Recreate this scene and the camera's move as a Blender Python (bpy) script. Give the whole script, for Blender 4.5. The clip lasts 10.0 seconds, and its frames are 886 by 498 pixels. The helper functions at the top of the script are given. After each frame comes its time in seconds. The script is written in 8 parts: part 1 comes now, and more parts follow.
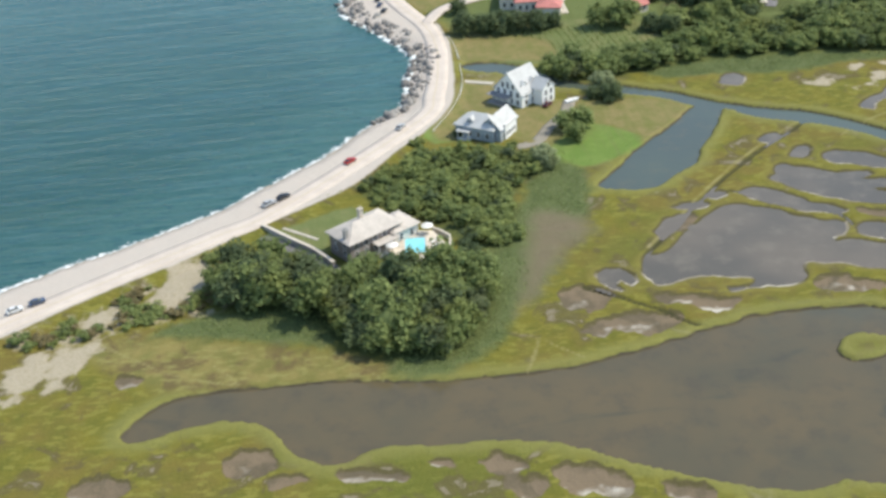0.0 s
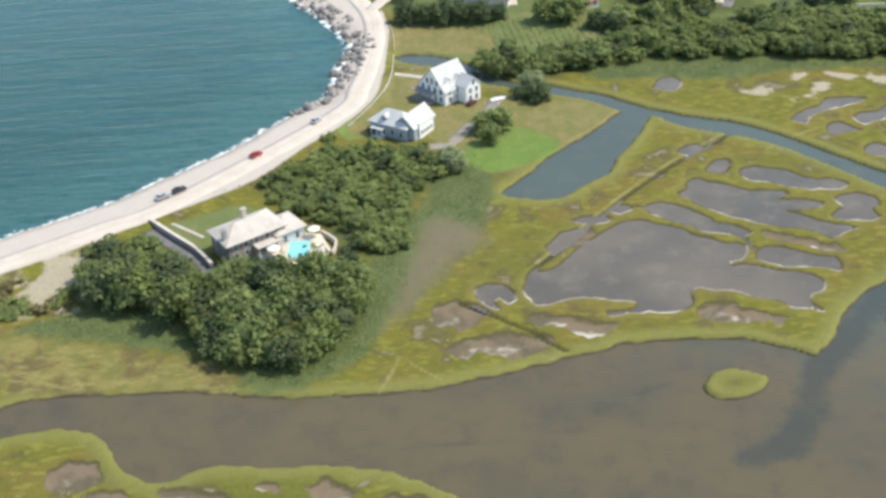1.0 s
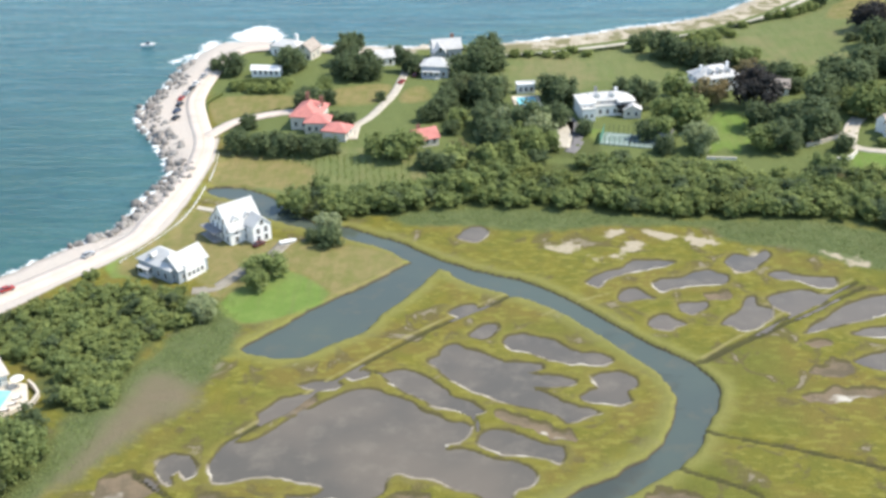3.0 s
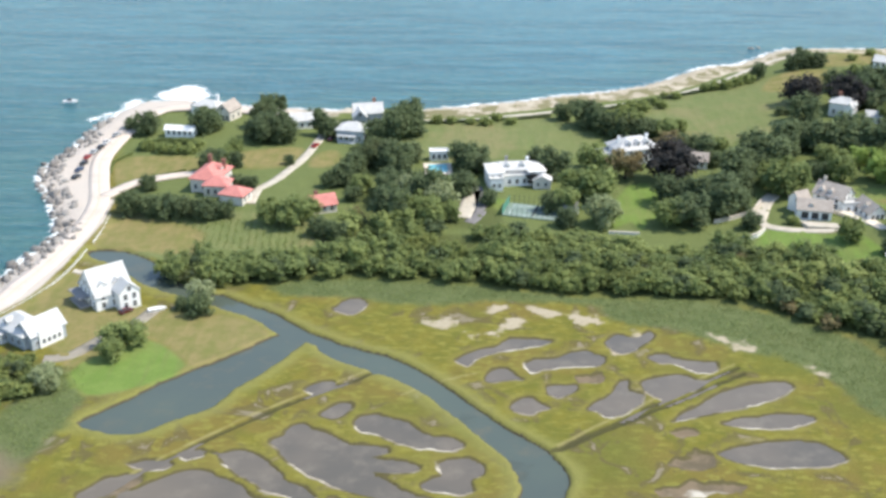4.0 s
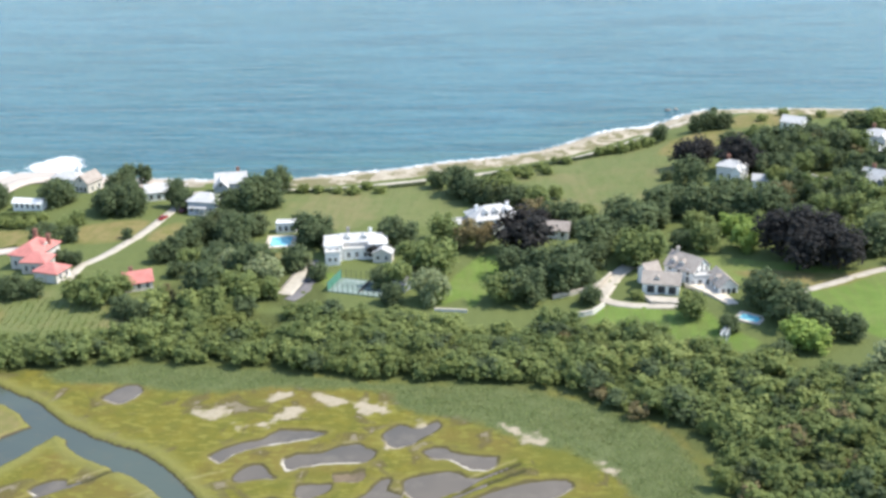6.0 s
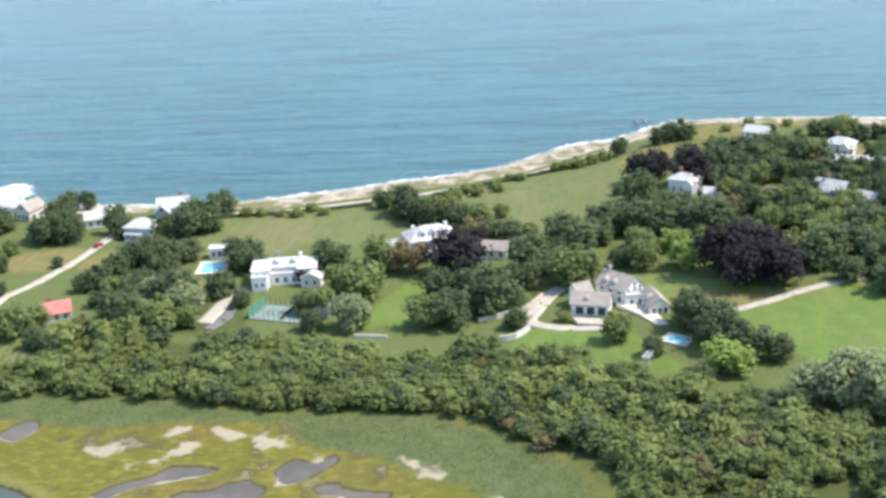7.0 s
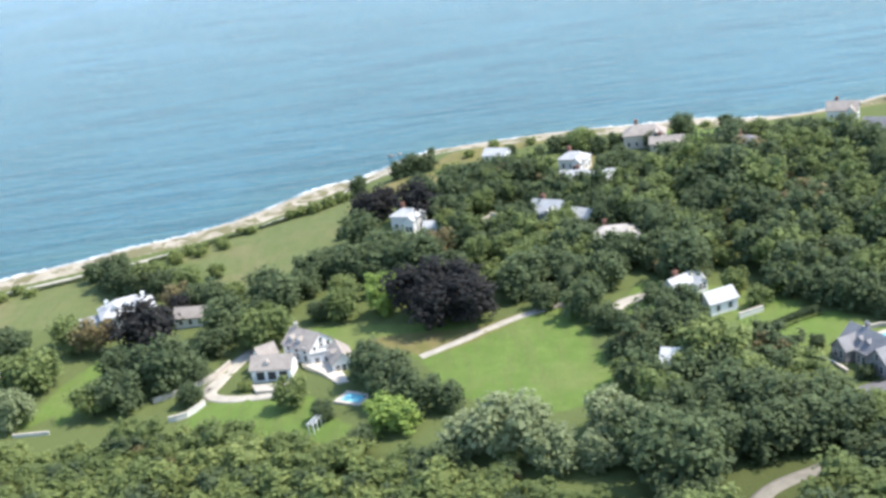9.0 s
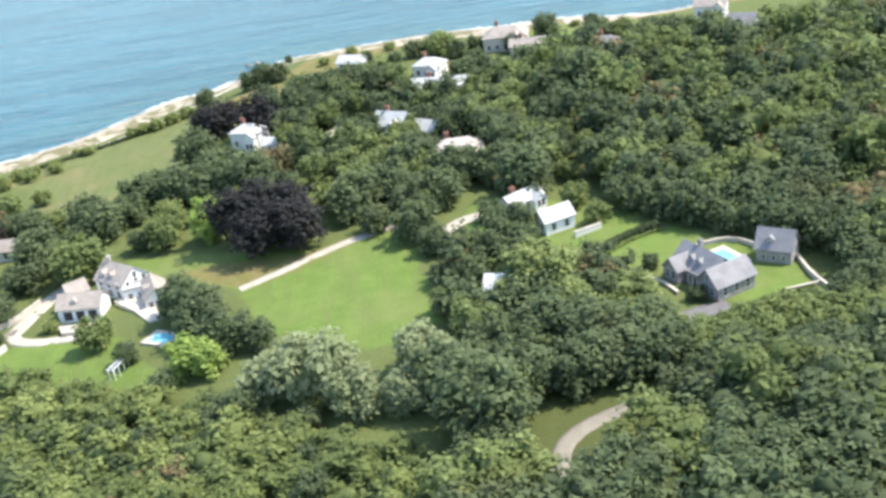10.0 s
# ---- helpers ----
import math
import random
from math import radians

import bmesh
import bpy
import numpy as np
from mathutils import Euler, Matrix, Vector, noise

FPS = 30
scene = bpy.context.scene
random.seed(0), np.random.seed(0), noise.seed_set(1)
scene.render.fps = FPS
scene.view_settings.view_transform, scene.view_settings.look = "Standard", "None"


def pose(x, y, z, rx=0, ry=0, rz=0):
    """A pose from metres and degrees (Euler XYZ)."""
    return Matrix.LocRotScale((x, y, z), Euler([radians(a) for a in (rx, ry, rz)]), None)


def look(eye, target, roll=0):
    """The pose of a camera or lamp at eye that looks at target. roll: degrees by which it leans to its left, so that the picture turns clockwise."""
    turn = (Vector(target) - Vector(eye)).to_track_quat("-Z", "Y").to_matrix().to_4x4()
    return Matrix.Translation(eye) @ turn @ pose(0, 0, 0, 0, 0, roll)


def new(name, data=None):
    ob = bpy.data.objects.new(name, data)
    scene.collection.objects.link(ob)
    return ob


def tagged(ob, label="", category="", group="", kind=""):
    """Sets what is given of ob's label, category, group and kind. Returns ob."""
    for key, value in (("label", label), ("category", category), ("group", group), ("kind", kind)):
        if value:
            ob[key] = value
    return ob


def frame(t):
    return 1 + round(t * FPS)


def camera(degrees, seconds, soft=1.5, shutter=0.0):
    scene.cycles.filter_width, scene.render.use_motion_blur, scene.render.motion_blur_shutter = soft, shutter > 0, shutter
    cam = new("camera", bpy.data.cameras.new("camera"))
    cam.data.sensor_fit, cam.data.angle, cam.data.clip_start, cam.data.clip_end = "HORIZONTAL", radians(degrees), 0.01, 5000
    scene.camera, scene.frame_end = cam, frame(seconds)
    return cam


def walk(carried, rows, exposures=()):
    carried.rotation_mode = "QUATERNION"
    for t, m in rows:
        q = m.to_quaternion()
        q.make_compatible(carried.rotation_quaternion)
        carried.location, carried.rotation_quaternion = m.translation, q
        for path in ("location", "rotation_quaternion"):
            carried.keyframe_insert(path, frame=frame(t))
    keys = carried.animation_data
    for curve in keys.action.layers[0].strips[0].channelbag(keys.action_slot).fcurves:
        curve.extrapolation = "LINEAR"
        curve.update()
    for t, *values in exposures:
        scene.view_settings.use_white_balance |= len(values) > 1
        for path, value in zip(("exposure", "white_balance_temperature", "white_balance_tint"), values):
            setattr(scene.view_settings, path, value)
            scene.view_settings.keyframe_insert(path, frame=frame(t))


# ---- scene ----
cam = camera(41.0, 10.0, soft=3.1)
PATH = [
    (0, (-71.44, -20.67, 139.37), (-65.57, 65.07, 88.25), -4.19),
    (0.5, (-53.72, -16.08, 140.42), (-49.71, 69.13, 88.24), -3.11),
    (1, (-35.65, -11.01, 140.61), (-33.40, 73.58, 87.32), -2.79),
    (1.5, (-17.49, -5.72, 140.26), (-16.82, 78.42, 86.22), -2.92),
    (2, (-0.02, 0.25, 140.09), (-0.05, 84.63, 86.42), -2.23),
    (2.5, (17.72, 6.19, 139.62), (16.81, 92.52, 89.17), -1.78),
    (3, (35.54, 12.27, 139.29), (33.58, 101.18, 93.55), -0.99),
    (3.2, (42.20, 14.77, 138.88), (40.03, 104.17, 94.13), -0.86),
    (4.5, (84.94, 31.14, 135.26), (81.73, 123.08, 96.05), 0.89),
    (5, (100.44, 37.68, 133.34), (96.40, 130.18, 95.55), 0.69),
    (5.5, (115.50, 44.81, 131.38), (110.24, 137.66, 94.62), -0.17),
    (7, (159.17, 65.44, 126.33), (149.22, 158.67, 91.58), -3.03),
    (7.5, (173.22, 72.17, 124.40), (163.93, 165.91, 90.82), -4.29),
    (8, (186.78, 78.65, 122.41), (178.63, 172.87, 89.93), -5.17),
    (8.5, (200.60, 84.93, 120.46), (195.01, 179.38, 88.07), -6.59),
    (9, (213.97, 91.30, 118.23), (212.40, 185.75, 85.42), -8.04),
    (9.5, (227.35, 96.50, 116.35), (228.62, 189.95, 80.77), -8.97),
    (10, (237.30, 109.60, 112.80), (240.49, 200.57, 71.40), -8.85),
]
walk(cam, [(t, look(eye, target, roll)) for t, eye, target, roll in PATH],
     exposures=[(0.0, -0.07, 6980, 5), (1.0, 0.06, 6980, 6), (2.0, 0.25, 6980, 7), (5.0, 0.29, 6830, 8), (7.5, 0.40, 6680, 9), (9.0, 0.44, 6560, 9), (10.0, 0.68, 6850, 9)])

# ---- light ----
SUN_AZ, SUN_EL = 87.0, 55.0          # degrees from +y towards +x, and above the horizon
world = bpy.data.worlds.new("sky")
scene.world = world
world.use_nodes = True
wn = world.node_tree.nodes
sky = wn.new("ShaderNodeTexSky")
sky.sky_type = "NISHITA"
sky.sun_disc = False
sky.sun_elevation, sky.sun_rotation = radians(SUN_EL), radians(SUN_AZ)
sky.altitude, sky.air_density, sky.dust_density, sky.ozone_density = 50, 1.0, 0.8, 1.8
wn["Background"].inputs["Strength"].default_value = 0.265
world.node_tree.links.new(sky.outputs["Color"], wn["Background"].inputs["Color"])
sun = new("sun", bpy.data.lights.new("sun", "SUN"))
sun.data.energy, sun.data.angle, sun.data.color = 4.3, radians(0.6), (1.0, 0.95, 0.87)
sa, se = radians(SUN_AZ), radians(SUN_EL)
sun.matrix_world = look((0, 0, 300), Vector((0, 0, 300)) - Vector((math.sin(sa) * math.cos(se), math.cos(sa) * math.cos(se), math.sin(se))))


# ---- materials ----
class Nodes:
    """Short calls for building a node material."""

    def __init__(self, name):
        self.mat = bpy.data.materials.new(name)
        self.mat.use_nodes = True
        self.t = self.mat.node_tree
        self.bsdf = self.t.nodes["Principled BSDF"]

    def node(self, kind, **values):
        n = self.t.nodes.new(kind)
        for k, v in values.items():
            n.inputs[k.replace("_", " ")].default_value = v
        return n

    def link(self, a, b):
        self.t.links.new(a, b)

    def coords(self):
        return self.node("ShaderNodeNewGeometry").outputs["Position"]

    def noise(self, scale, detail=3.0, rough=0.6, stretch=None, distortion=0.0):
        n = self.node("ShaderNodeTexNoise", Scale=scale, Detail=detail, Roughness=rough, Distortion=distortion)
        p = self.coords()
        if stretch:
            m = self.node("ShaderNodeMapping", Scale=stretch[:3], Rotation=(0, 0, stretch[3] if len(stretch) > 3 else 0))
            self.link(p, m.inputs["Vector"])
            p = m.outputs["Vector"]
        self.link(p, n.inputs["Vector"])
        return n.outputs["Fac"]

    def ramp(self, value, low, high, to0=0.0, to1=1.0):
        r = self.node("ShaderNodeMapRange")
        r.interpolation_type = "SMOOTHSTEP"
        for k, v in zip(("From Min", "From Max", "To Min", "To Max"), (low, high, to0, to1)):
            r.inputs[k].default_value = v
        self.link(value, r.inputs["Value"])
        return r.outputs["Result"]

    def maths(self, op, a, b=0.5):
        n = self.node("ShaderNodeMath")
        n.operation = op
        for i, v in enumerate((a, b)):
            if isinstance(v, (int, float)):
                n.inputs[i].default_value = v
            else:
                self.link(v, n.inputs[i])
        return n.outputs[0]

    def mix(self, fac, a, b, blend="MIX"):
        n = self.node("ShaderNodeMix")
        n.data_type, n.blend_type = "RGBA", blend
        for i, v in ((0, fac), (6, a), (7, b)):
            if isinstance(v, (int, float)):
                n.inputs[i].default_value = v
            elif isinstance(v, tuple):
                n.inputs[i].default_value = (*v, 1.0)
            else:
                self.link(v, n.inputs[i])
        return n.outputs[2]

    def attr(self, name):
        n = self.node("ShaderNodeAttribute")
        n.attribute_name = name
        return n.outputs["Fac"]

    def out(self, colour=None, rough=0.9, bump=None, strength=0.5, distance=0.1, spec=0.3, metal=0.0):
        b = self.bsdf
        for key, v in (("Base Color", colour), ("Roughness", rough), ("Metallic", metal), ("Specular IOR Level", spec)):
            if isinstance(v, tuple):
                b.inputs[key].default_value = (*v, 1.0)
            elif isinstance(v, (int, float)):
                b.inputs[key].default_value = v
            elif v is not None:
                self.link(v, b.inputs[key])
        if bump is not None:
            n = self.node("ShaderNodeBump", Strength=strength, Distance=distance)
            self.link(bump, n.inputs["Height"])
            self.link(n.outputs["Normal"], b.inputs["Normal"])
        return self.mat


def worn(name, colour, dark=None, scale=0.6, rough=0.85, fine=6.0, bump=0.3, spec=0.3, dist=0.05, metal=0.0, vary=0.0):
    """A surface with blotches at two scales and a fine relief."""
    n = Nodes(name)
    dark = dark or tuple(c * 0.72 for c in colour)
    big, small = n.noise(scale, 4), n.noise(fine, 3)
    c = n.mix(n.ramp(big, 0.35, 0.7), colour, dark)
    c = n.mix(n.ramp(small, 0.4, 0.75, 0.0, 0.45), c, tuple(x * 0.75 for x in dark))
    if vary:
        info = n.node("ShaderNodeObjectInfo")
        c = n.mix(n.maths("MULTIPLY", info.outputs["Random"], vary), c, tuple(x * 0.4 for x in dark))
    return n.out(c, rough, small, bump, dist, spec, metal)


def foliage(name, light, dark, warm=(0.12, 0.11, 0.02)):
    n = Nodes(name)
    geo, info = n.node("ShaderNodeNewGeometry"), n.node("ShaderNodeObjectInfo")
    c = n.mix(n.ramp(geo.outputs["Random Per Island"], 0, 1, 0.12, 0.88), dark, light)
    # tone: random from tree to tree, plus shade inside the crown put into the colour
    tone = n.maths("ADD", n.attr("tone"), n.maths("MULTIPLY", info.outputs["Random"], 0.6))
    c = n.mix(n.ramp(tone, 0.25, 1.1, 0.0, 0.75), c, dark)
    c = n.mix(n.ramp(n.noise(0.07, 2), 0.5, 0.75, 0.0, 0.5), c, warm)
    c = n.mix(n.ramp(n.noise(0.03, 3), 0.42, 0.6, 0.0, 0.55), c, dark)
    m = n.out(c, 0.75, None, spec=0.15)
    thin, both = n.node("ShaderNodeBsdfTranslucent"), n.node("ShaderNodeMixShader", Fac=0.35)
    n.link(n.mix(0.5, c, tuple(v * 1.3 for v in light)), thin.inputs["Color"])
    n.link(n.bsdf.outputs[0], both.inputs[1])
    n.link(thin.outputs[0], both.inputs[2])
    n.link(both.outputs[0], n.t.nodes["Material Output"].inputs["Surface"])
    return m


def smooth(x, a=0.0, b=1.0):
    x = np.clip((np.asarray(x, float) - a) / (b - a), 0, 1)
    return x * x * (3 - 2 * x)


# ---- the plan: outlines in metres, x and y ----
UPLAND = [(-39.2, 350.2), (-20.2, 321), (3.8, 304.8), (31.6, 304.3), (62.3, 303.8), (91.9, 297.7), (121.1, 294.8), (139, 291.1), (156.4, 283.9), (166.3, 264.3), (165, 238.4), (330, 150), (420, 60), (700, 60), (760, 560), (363.9, 533.5), (288.8, 539.4), (210, 553.1), (179.7, 532.4), (142.3, 494.6), (117, 474.4), (84.5, 464.2), (41.3, 456), (11.5, 452.8), (19.7, 448.8), (-35.3, 456.3), (-60.1, 447.8), (-59.8, 409.1), (-46.6, 380.8)]
SHORE = [(-144.3, 221.7), (-132.5, 227.4), (-120.5, 234.4), (-108, 242.4), (-95.1, 254.2), (-81.3, 267.1), (-66.3, 285.9), (-58.2, 295.1), (-54.8, 316.1), (-51.8, 329.9), (-55, 342.7), (-61.2, 356.4), (-72.6, 380.4), (-70.3, 406.3), (-68.2, 434.2), (-63.6, 454.6), (-54, 462.3), (-36.1, 461.7), (-13.3, 455.1), (19.5, 453.4), (41.3, 454.8), (63.3, 459.9), (64.6, 460.8), (83.9, 467.4), (99.3, 475.2), (119.4, 482.1), (139.7, 495.1), (164, 519.5), (178, 524.5), (190, 536.5), (205, 551), (223, 553.3), (246, 554.8), (265, 554), (290, 548.6), (312, 546.5), (328, 537.5), (349, 532), (377, 539.5), (404, 550.3), (423, 560.3)]
ROAD_EDGE = [(-139.4, 202.3), (-128.8, 209.7), (-117.5, 216.3), (-105.7, 224.4), (-93.3, 233), (-80.2, 242.1), (-72, 249.7), (-63.3, 262.4), (-52.4, 276.3), (-43.7, 294.9), (-40.1, 333.6), (-40.5, 346.6), (-42.3, 360.6)]
ROAD = [(-73.4, 258), (-63.1, 269), (-55, 281), (-48.9, 298.2), (-45.1, 324.4), (-44.7, 345.5), (-48, 364.3), (-54.4, 382.3), (-56.3, 401.7), (-54.9, 426.1), (-50.8, 444.6), (-38.8, 450.5), (-12.3, 445.5), (17.8, 440.4)]
BRANCH = [(-45.2, 359.1), (-38.4, 371.7), (-24.7, 379.2), (-16.4, 379.5)]
LANE = [(0.5, 353.8), (1, 366.1), (4.1, 371), (8.1, 383.1), (11.9, 398.2), (15.3, 426.9), (18.2, 448.9), (20.4, 453.9)]
SHORE_ROAD = [(13.1, 448.4), (45.6, 440.3), (65.2, 440.4), (83.5, 446.5), (102.2, 453.5), (117.4, 459.5), (132.8, 467.7), (152.6, 480.1), (171.5, 497.7), (189.6, 518.4), (205.8, 528.8), (227.9, 530), (260.1, 527.6)]
LAGOON = [(-121.5, 157.2), (-116.3, 164), (-109.2, 167.1), (-99.5, 167), (-88.6, 166.7), (-79.9, 166.2), (-70.1, 164.1), (-61.5, 162.7), (-50.7, 162.3), (-43.1, 161.9), (-33.2, 162.7), (-22.9, 164.7), (-10.9, 168.4), (1.3, 171.2), (2.8, 172.3), (11.3, 173.1), (21.7, 172), (27.9, 171.3), (34.6, 167.5), (39.3, 164.8), (41.6, 158.3), (55.8, 175), (56.9, 169.9), (62, 165.6), (64.1, 162.3), (65.9, 158.1), (75.1, 155.8), (250, 90), (120, 60), (40, 105), (8.8, 122.2), (-2.8, 122.2), (-11.8, 124.2), (-19.4, 128), (-29.7, 133.5), (-35.8, 137.6), (-41.2, 140.9), (-52.9, 144.2), (-61.1, 144.5), (-72.2, 145.8), (-68.5, 146.2), (-74.6, 145.9), (-81.5, 142.5), (-87.6, 145.6), (-91.4, 150.8), (-94.3, 155.2), (-98.6, 157.2), (-105, 158.5), (-112.1, 157.1), (-117.5, 155)]
CHANNEL = [(39.3, 164.8), (43.7, 169.1), (47.6, 175.5), (51.3, 180.5), (57.4, 185.6), (65.3, 190.8), (72.2, 197.2), (75.8, 204.2), (78.6, 215), (76.8, 223.3), (70.8, 232.4), (63.8, 242.1), (55, 252.6), (46.3, 258.2), (35.9, 264.4), (30.1, 271.1), (22.5, 275), (14.1, 283.2), (3.8, 288.9), (-2.2, 292.9), (2.4, 295.4), (8.5, 292), (18.8, 285.2), (27.1, 277.8), (33.9, 272.4), (40.7, 268.7), (50, 264.2), (58.6, 256.6), (68.4, 244.5), (76.5, 234.6), (83.7, 227.7), (87.4, 219), (86.3, 212.2), (81.9, 203.8), (79.8, 197.7), (74.7, 192.1), (64.8, 184.2), (58.3, 180.1), (55.8, 175), (41.3, 156.8)]
INLET = [(27.7, 271.3), (21.1, 258.1), (15, 248.6), (12.7, 242.8), (11.2, 240.8), (5, 236.1), (-1.6, 230.7), (-10.6, 232.1), (-13.9, 234.9), (-8.1, 242.2), (2.9, 255.2), (11.6, 263.4), (20.6, 273.5), (24, 275.8)]
ROADSIDE_POOL = [(-38.2, 321.1), (-32.5, 321.8), (-24.9, 319.1), (-17.3, 312.1), (-11.6, 303.9), (-2.2, 295.8), (-0.7, 292.1), (-8.4, 295.6), (-19.4, 302.8), (-27.9, 313), (-34.5, 315.6)]
POND0 = [(-13.4, 191.7), (-13, 196.9), (-10.7, 200), (-6, 200.8), (-1.7, 206.2), (5.1, 213.1), (8.6, 216.2), (13.4, 218.8), (17, 217.9), (21.2, 215.6), (24.3, 213.3), (26.5, 210.3), (29.2, 209.1), (32.5, 206.9), (34.9, 206.8), (36.3, 205.3), (35.6, 202), (34.1, 199.9), (30.9, 199.2), (31.4, 197.5), (34.7, 197.7), (37.5, 196.7), (40.1, 194.9), (44.4, 193.8), (47.5, 191.8), (48.2, 189.2), (47.3, 186.6), (44.4, 185), (43.7, 182.4), (45.4, 179.4), (42.8, 180.3), (38.8, 181.6), (37.9, 183.4), (33.8, 185.2), (29.7, 188), (25.4, 189.1), (21.6, 190.1), (20.4, 187.7), (20.7, 185.8), (17.6, 182.6), (14.5, 182.1), (9.1, 182.8), (2.8, 182.5), (2.2, 183.9), (7.8, 184.5), (8.9, 186.2), (5.8, 187.2), (-3, 189.3), (-9.4, 187.5), (-11.5, 187.7)]
POND1 = [(18.1, 224.2), (19.8, 225.7), (23.3, 225.5), (26.9, 223.1), (30.3, 218.9), (33.1, 215.7), (35.4, 214.3), (37.6, 212.1), (39.3, 210.5), (38, 209.1), (35.1, 209.9), (32.2, 211), (28.8, 212.2), (25.3, 215.4), (21.8, 217.9), (18.9, 221.4)]
POND2 = [(26.6, 229.8), (29.2, 231.6), (30.6, 235.2), (33.2, 236.3), (35, 234.2), (37.5, 233.1), (41.1, 231), (43.4, 228.5), (47.1, 228.6), (51.4, 227.9), (52, 226), (47.9, 224.4), (44.7, 223.6), (49.1, 223.9), (55.1, 223.3), (58.5, 221.4), (57, 219.2), (52.1, 218.8), (48.7, 219.1), (51.9, 217), (53.9, 214.5), (58.3, 212.2), (62.6, 209.5), (60, 208.3), (57.5, 206.8), (55, 206.1), (54.2, 208.2), (51, 210.4), (46.4, 211.7), (41.9, 214), (39.2, 216.3), (35.2, 218.7), (31.7, 222.2), (29.5, 225.7), (27.7, 228.1)]
POND3 = [(43.6, 237.5), (46.5, 240.2), (50.9, 239.4), (54.6, 237.7), (57.3, 234.6), (60.2, 232.5), (65.1, 231.8), (67.2, 229.3), (64.5, 226.8), (60.7, 227.7), (57, 227.9), (52.3, 230), (48.8, 232.6), (45.1, 233.5)]
POND4 = [(58.8, 215.2), (60.9, 217.5), (63, 218.5), (62.7, 220.7), (61.8, 222.8), (65.1, 224.5), (68.2, 224.6), (70.9, 222.6), (70.9, 219.2), (68.5, 216.5), (69.2, 213.8), (67.2, 212.2), (64.3, 212.8), (60.9, 213.3)]
POND5 = [(38, 202.5), (40.4, 204.3), (43.8, 203.6), (47.5, 201.5), (50.7, 199.4), (53.9, 198.3), (54.3, 196), (53.1, 193), (51.1, 194.4), (47.9, 195.3), (43.5, 195.9), (39.2, 197.9), (37.2, 199.9)]
POND6 = [(19.8, 181.7), (21.9, 184.2), (25.2, 184.9), (27.8, 183.9), (31.4, 181.6), (34.9, 179.4), (36.3, 177.4), (35.1, 176), (32.6, 176.9), (31.1, 178.3), (30, 177.2), (26.9, 177.8), (23.8, 178.2), (25.5, 179.5), (22.9, 179.9)]
POND7 = [(-33.4, 185.5), (-32.4, 188.9), (-30, 191.2), (-26.1, 190.5), (-22.4, 187.6), (-23, 184.2), (-24.8, 181.7), (-27.7, 180.2), (-29.1, 179.2), (-29, 181.9), (-31.8, 182.3)]
POND8 = [(-31.3, 173.9), (-28.2, 176.9), (-23.2, 178.4), (-18.1, 179), (-12.6, 177.1), (-9.8, 174.6), (-12.1, 172.4), (-16, 171), (-18, 170.1), (-20.2, 171.6), (-24.5, 172.8), (-27.4, 172.1)]
POND9 = [(-13.8, 183), (-9, 183.7), (-4.7, 183.1), (-0.3, 180), (2.8, 178.2), (0.9, 176.6), (-3.2, 175.8), (-5.4, 177.7), (-8.7, 180.3), (-11.9, 180.9)]
POND10 = [(-23.9, 192.2), (-22.9, 195.4), (-20.8, 196.7), (-17.9, 196), (-16.5, 192.8), (-15.6, 190), (-17.1, 188.5), (-19, 191.1), (-20.5, 189.7), (-19.1, 187.3), (-21.4, 188.1)]
POND11 = [(31.5, 251), (37.4, 254), (38.5, 251.9), (33.9, 248)]
POND12 = [(36.2, 239.7), (40.2, 244.8), (42.7, 243.2), (39.9, 238.1)]
POND13 = [(-6.7, 209.4), (-3, 214.6), (1.9, 216.5), (-1.9, 211.2), (-4.9, 207.7)]
POND14 = [(65.7, 179.1), (68.6, 183.2), (72.2, 185.1), (75.5, 185.5), (79.7, 181), (82.7, 178.4), (82.5, 176), (77.2, 171.4), (72.9, 170), (71.8, 167.7), (69.8, 165.4), (67.9, 170.2), (67.6, 173.3), (65.5, 175.8)]
POND15 = [(64.5, 263.9), (66.9, 267.4), (70.1, 269.6), (73.9, 271.5), (77.4, 275.1), (81.8, 275.2), (87.4, 274.5), (84.7, 271.9), (80.1, 270.3), (76.3, 268.9), (72.5, 267), (69.3, 264.8), (67.3, 261.4), (65.5, 262.7)]
POND16 = [(80.4, 263), (83.4, 265.8), (87.7, 266.2), (91.2, 269), (95, 270.3), (97.4, 268.7), (99.1, 267.1), (97.9, 263.2), (93.1, 262.3), (88.1, 261.4), (84.4, 260.2), (82, 258.9)]
POND17 = [(99.8, 274.1), (103.4, 278.4), (107.4, 276.9), (111.2, 280.5), (112.5, 278.8), (109.3, 273.6), (106.2, 269.7), (102.4, 268.7), (100.8, 270.9)]
POND18 = [(71, 256.9), (73.4, 260.5), (76.2, 260.9), (77.8, 258.5), (79.8, 256.1), (76.6, 255.5), (72.3, 254.3)]
POND19 = [(76.6, 243.8), (80, 248.9), (81.8, 248), (83.4, 246.1), (85.3, 244.4), (82.6, 242.7), (80.4, 241.3)]
POND20 = [(93.1, 244), (96.4, 248.1), (99.2, 251.2), (101.7, 256.7), (103.5, 257.1), (103.5, 252.4), (106, 250.8), (105.1, 246), (102.9, 244.3), (101.3, 241.8), (97.2, 241.2), (95, 242.9)]
POND21 = [(106.7, 256.4), (110.7, 258.5), (115.1, 259.7), (118.7, 258), (121.4, 257), (117.8, 253), (113.7, 250.4), (110.3, 248.2), (107.7, 250.7), (106.5, 253.6)]
